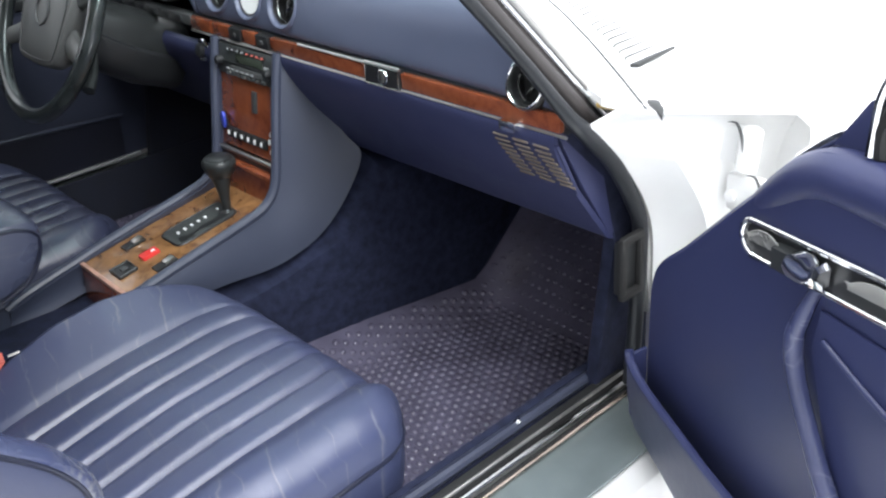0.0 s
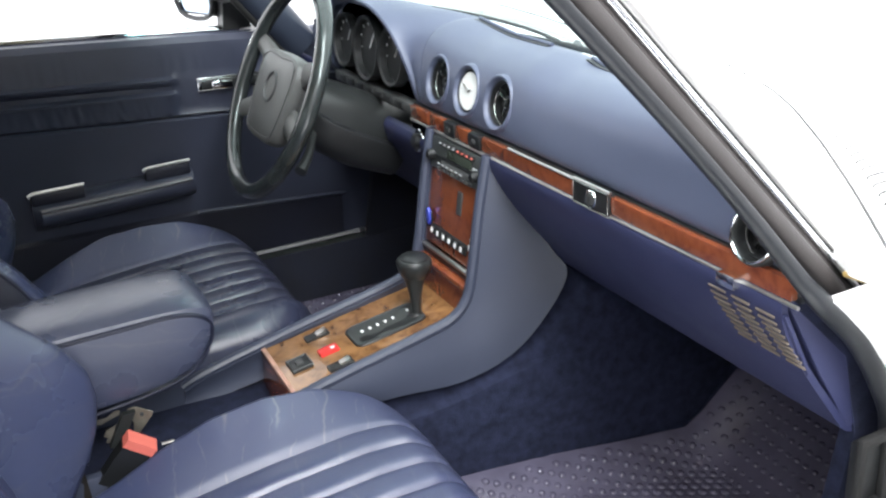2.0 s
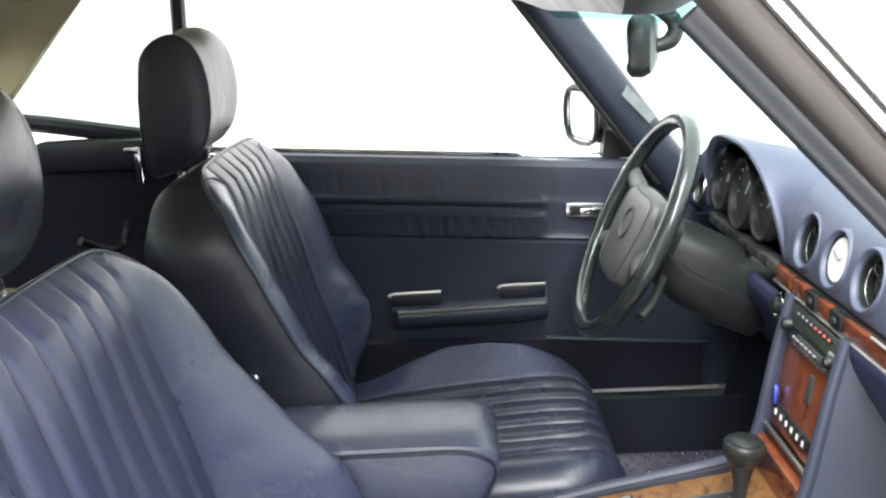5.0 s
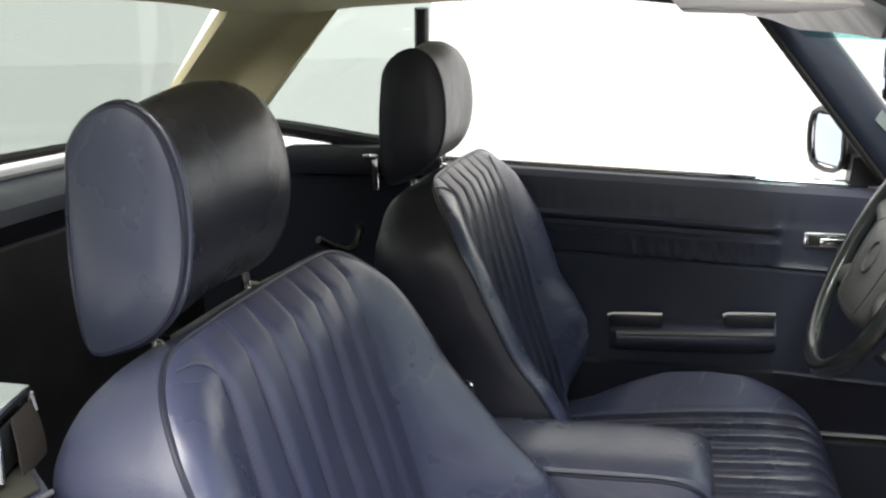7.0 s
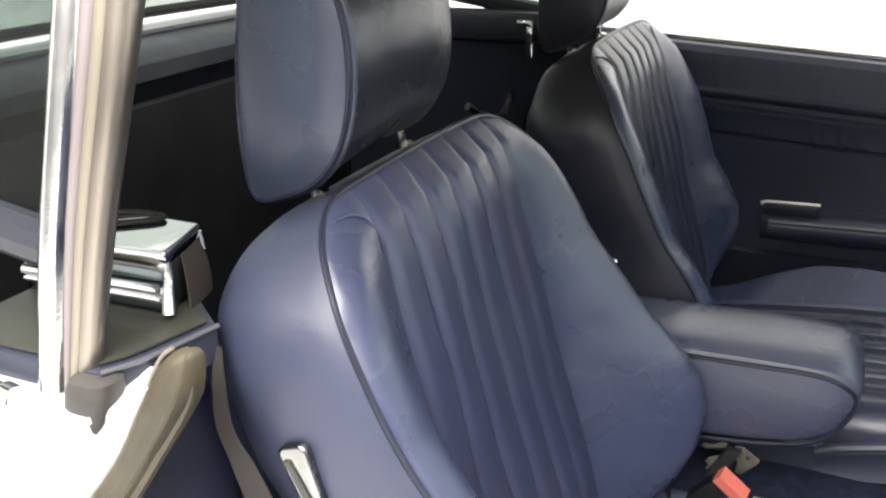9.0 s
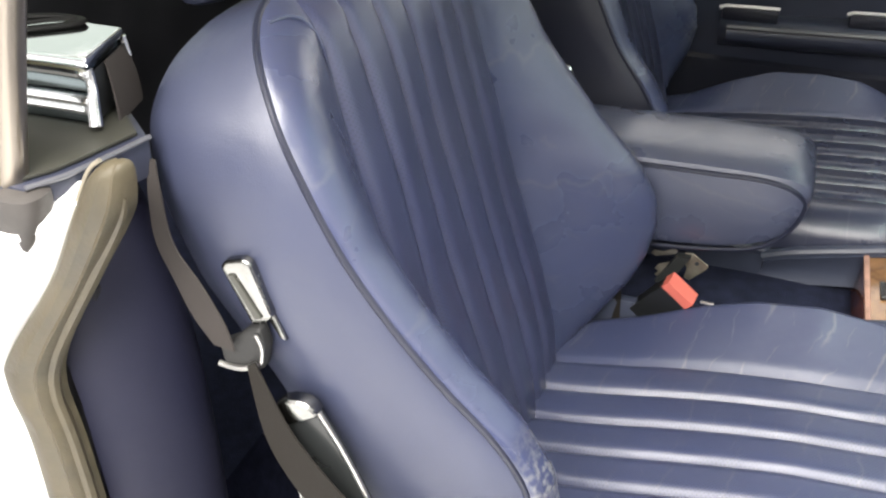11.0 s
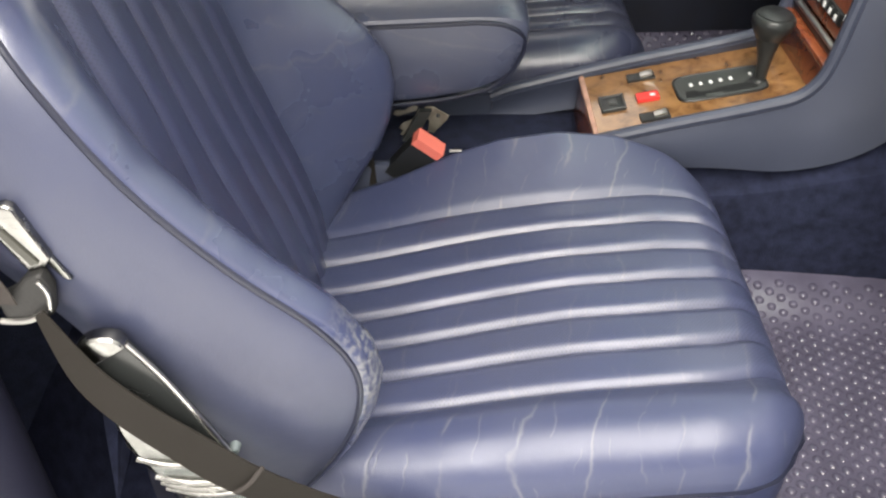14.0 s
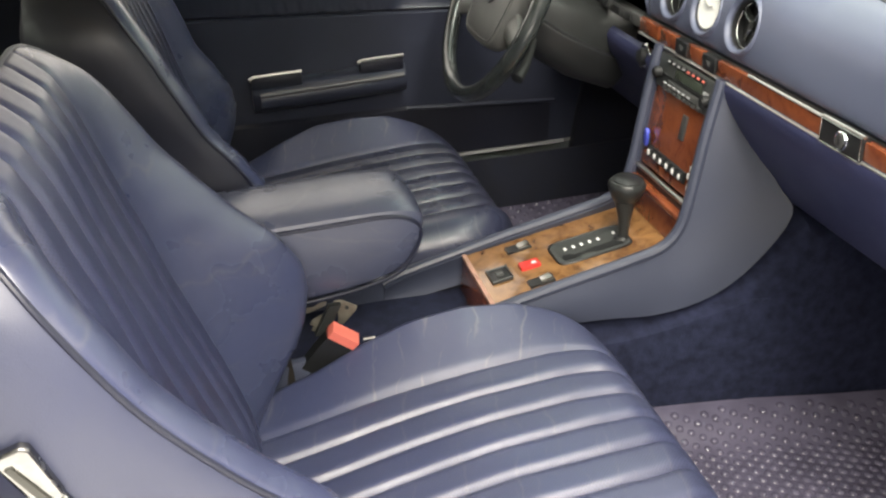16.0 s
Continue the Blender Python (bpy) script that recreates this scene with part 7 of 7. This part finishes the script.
part("reel_cord", tube([(0.640, -0.43, 0.967), (0.610, -0.39, 0.967), (0.590, -0.365, 0.966), (0.582, -0.345, 0.9635)], 0.0036, 8, flat=0.6, up=(0, 0, 1)), BLACK_CORD, guide, "black cord")

bk = thing("belt_buckle", "black belt buckle with faded red release button", "belt buckle", (0.11, 0.07, 0.45))
B0, B1 = Vector((0.085, 0.020, 0.43)), Vector((0.120, 0.098, 0.525))
bd = (B1 - B0).normalized()
bs = bd.cross(Vector((1, 0, 0))).normalized()
bt = bd.cross(bs)
part("buckle_body", loft([[B0.lerp(B1, t) + bs * a * 0.020 * w + bt * b * 0.010 for a, b in ((-1, -1), (1, -1), (1, 1), (-1, 1))] for t, w in ((0, 0.6), (0.5, 0.85), (0.75, 1.0), (0.93, 1.0))]), BLACK, bk, "black buckle body")
part("release_button", loft([[B0.lerp(B1, t) + bs * a * 0.021 + bt * b * 0.0105 for a, b in ((-1, -1), (1, -1), (1, 1), (-1, 1))] for t in (0.93, 1.04)]), PALE_RED, bk, "faded red release button")
part("buckle_strap", ribbon([B0 + Vector((-0.005, -0.01, 0.01)), B0 + Vector((-0.01, -0.03, -0.03)), B0 + Vector((-0.012, -0.04, -0.06))], 0.03, (0, 1, 0.2)), BELT, bk)
part("tongue_slot", tube([(0.118, 0.124, 0.512), (0.120, 0.140, 0.513)], 0.0022, 8, smooth=1), BRUSHED, bk, "bright buckle pin")
part("lap_strap", ribbon([(0.098, 0.010, 0.545), (0.104, 0.012, 0.50), (0.108, 0.014, 0.45), (0.105, 0.010, 0.40)], 0.022, (0.3, 1, 0.1)), BELT, bk, "brown-grey webbing")
keys = thing("belt_tongues", "worn metal belt tongues tucked beside the tunnel", "belt tongue", (0.06, 0.09, 0.50))
for name, pts, hole in (("right", ((0.094, 0.552), (0.104, 0.553), (0.125, 0.541), (0.122, 0.534), (0.103, 0.512), (0.096, 0.514), (0.098, 0.530), (0.090, 0.544)), (0.110, 0.541)), ("left", ((0.084, 0.536), (0.062, 0.524), (0.057, 0.516), (0.062, 0.512), (0.058, 0.506), (0.070, 0.500), (0.086, 0.520)), None), ("rod", ((0.050, 0.537), (0.056, 0.534), (0.082, 0.545), (0.084, 0.551), (0.078, 0.553), (0.066, 0.544), (0.054, 0.543)), None)):
    tng = part("tongue", prism([(0.062 + 0.20 * (y - 0.05), y, z) for y, z in pts], (0.0022, 0, 0.0008), 0.0006, 1), KEY_METAL, keys, "worn pale metal tongue")
    if hole:
        part("tongue_hole", disc((0.062 + 0.20 * (hole[0] - 0.05) + 0.0028, *hole), (1, 0, 0.2), 0.0028, 0.0012, 12), BLACK, tng)
part("tongue_grip", loft([[Vector((0.080 + a, 0.070 + 0.024 * t + b, 0.508 + 0.044 * t)) for a, b in ((-0.004, -0.009), (0.006, -0.009), (0.006, 0.008), (-0.004, 0.008))] for t in (0.0, 0.4, 0.8, 1.0)]), COLUMN, keys, "dark grey tongue grip")

# ---- mirror, visor, rear details ----
RV = Matrix.Translation((0, 0.420, 1.162)) @ Euler((0, 0, radians(-14))).to_matrix().to_4x4() @ Matrix.Translation((0, -0.408, -1.158))
rv = thing("rear_view_mirror", "black interior mirror hanging from the header", "mirror", (0, 0.40, 1.2))
oval = [(math.copysign(abs(math.cos(a)) ** 0.45, math.cos(a)), math.copysign(abs(math.sin(a)) ** 0.45, math.sin(a))) for a in [k * math.pi / 16 for k in range(32)]]
part("mirror_shell", loft([[RV @ Vector((0.104 * f * a, d, 1.158 + 0.036 * g * b)) for a, b in oval] for d, f, g in ((0.3945, 0.97, 0.93), (0.398, 1.0, 1.0), (0.410, 1.0, 1.0), (0.419, 0.94, 0.86), (0.423, 0.75, 0.6))]), BLACK, rv, "black shell")
part("mirror_glass", prism([RV @ Vector((0.099 * a, 0.3925, 1.158 + 0.031 * b)) for a, b in oval], RV.to_3x3() @ Vector((0, 0.002, 0)), 0), MIRROR, rv, "mirror glass")
part("mirror_arm", tube([(0, 0.432, 1.158), (0.0, 0.452, 1.166), (0.0, 0.456, 1.186), (0.0, 0.430, 1.212)], [0.008, 0.010, 0.010, 0.011], 12), BLACK, rv, "black curved arm")
part("arm_plate", rbox(0.0, 0.418, 1.207, 0.05, 0.04, 0.012, 0.004), COLUMN, rv, "black mounting plate")
for x in (-0.012, 0.014):
    part("plate_screw", disc((x + 0.022, 0.424, 1.200), (0.3, 0, -1), 0.005, 0.004, 12, 0.004, 0.001), CHROME, rv, "bright screw")
for x0, x1 in ((-0.56, -0.10), (0.10, 0.56)):
    sv = thing("sun_visor", "pale vinyl sun visor folded up under the roof", "sun visor", ((x0 + x1) / 2, 0.25, 1.24), "sun visors")
    part("visor_pad", rbox((x0 + x1) / 2, 0.245, 1.238, x1 - x0, 0.15, 0.016, 0.007, 3, Euler((-0.06, 0, 0)).to_matrix().to_4x4()), VISOR, sv, "pale padded visor")
hk = thing("hardtop_clamp", "chrome hardtop clamp on the rear shelf edge", "clamp", (-0.645, -0.43, 0.95))
part("clamp_plate", rbox(-0.645, -0.425, 0.940, 0.012, 0.014, 0.075, 0.003), CHROME, hk, "chrome plate")
part("clamp_cap", rbox(-0.655, -0.435, 0.972, 0.04, 0.03, 0.012, 0.003), CHROME, hk, "chrome cap")
lv = thing("release_handle", "small black folding top release handle", "handle", (-0.58, -0.47, 0.8))
part("handle_arm", tube([(-0.50, -0.50, 0.83), (-0.54, -0.48, 0.805), (-0.57, -0.465, 0.795), (-0.60, -0.46, 0.80), (-0.615, -0.455, 0.825)], 0.008, 8), BLACK, lv)
part("handle_knob", disc((-0.617, -0.455, 0.828), (0, 0, 1), 0.010, 0.02, 14, 0.008, 0.002), BLACK, lv)
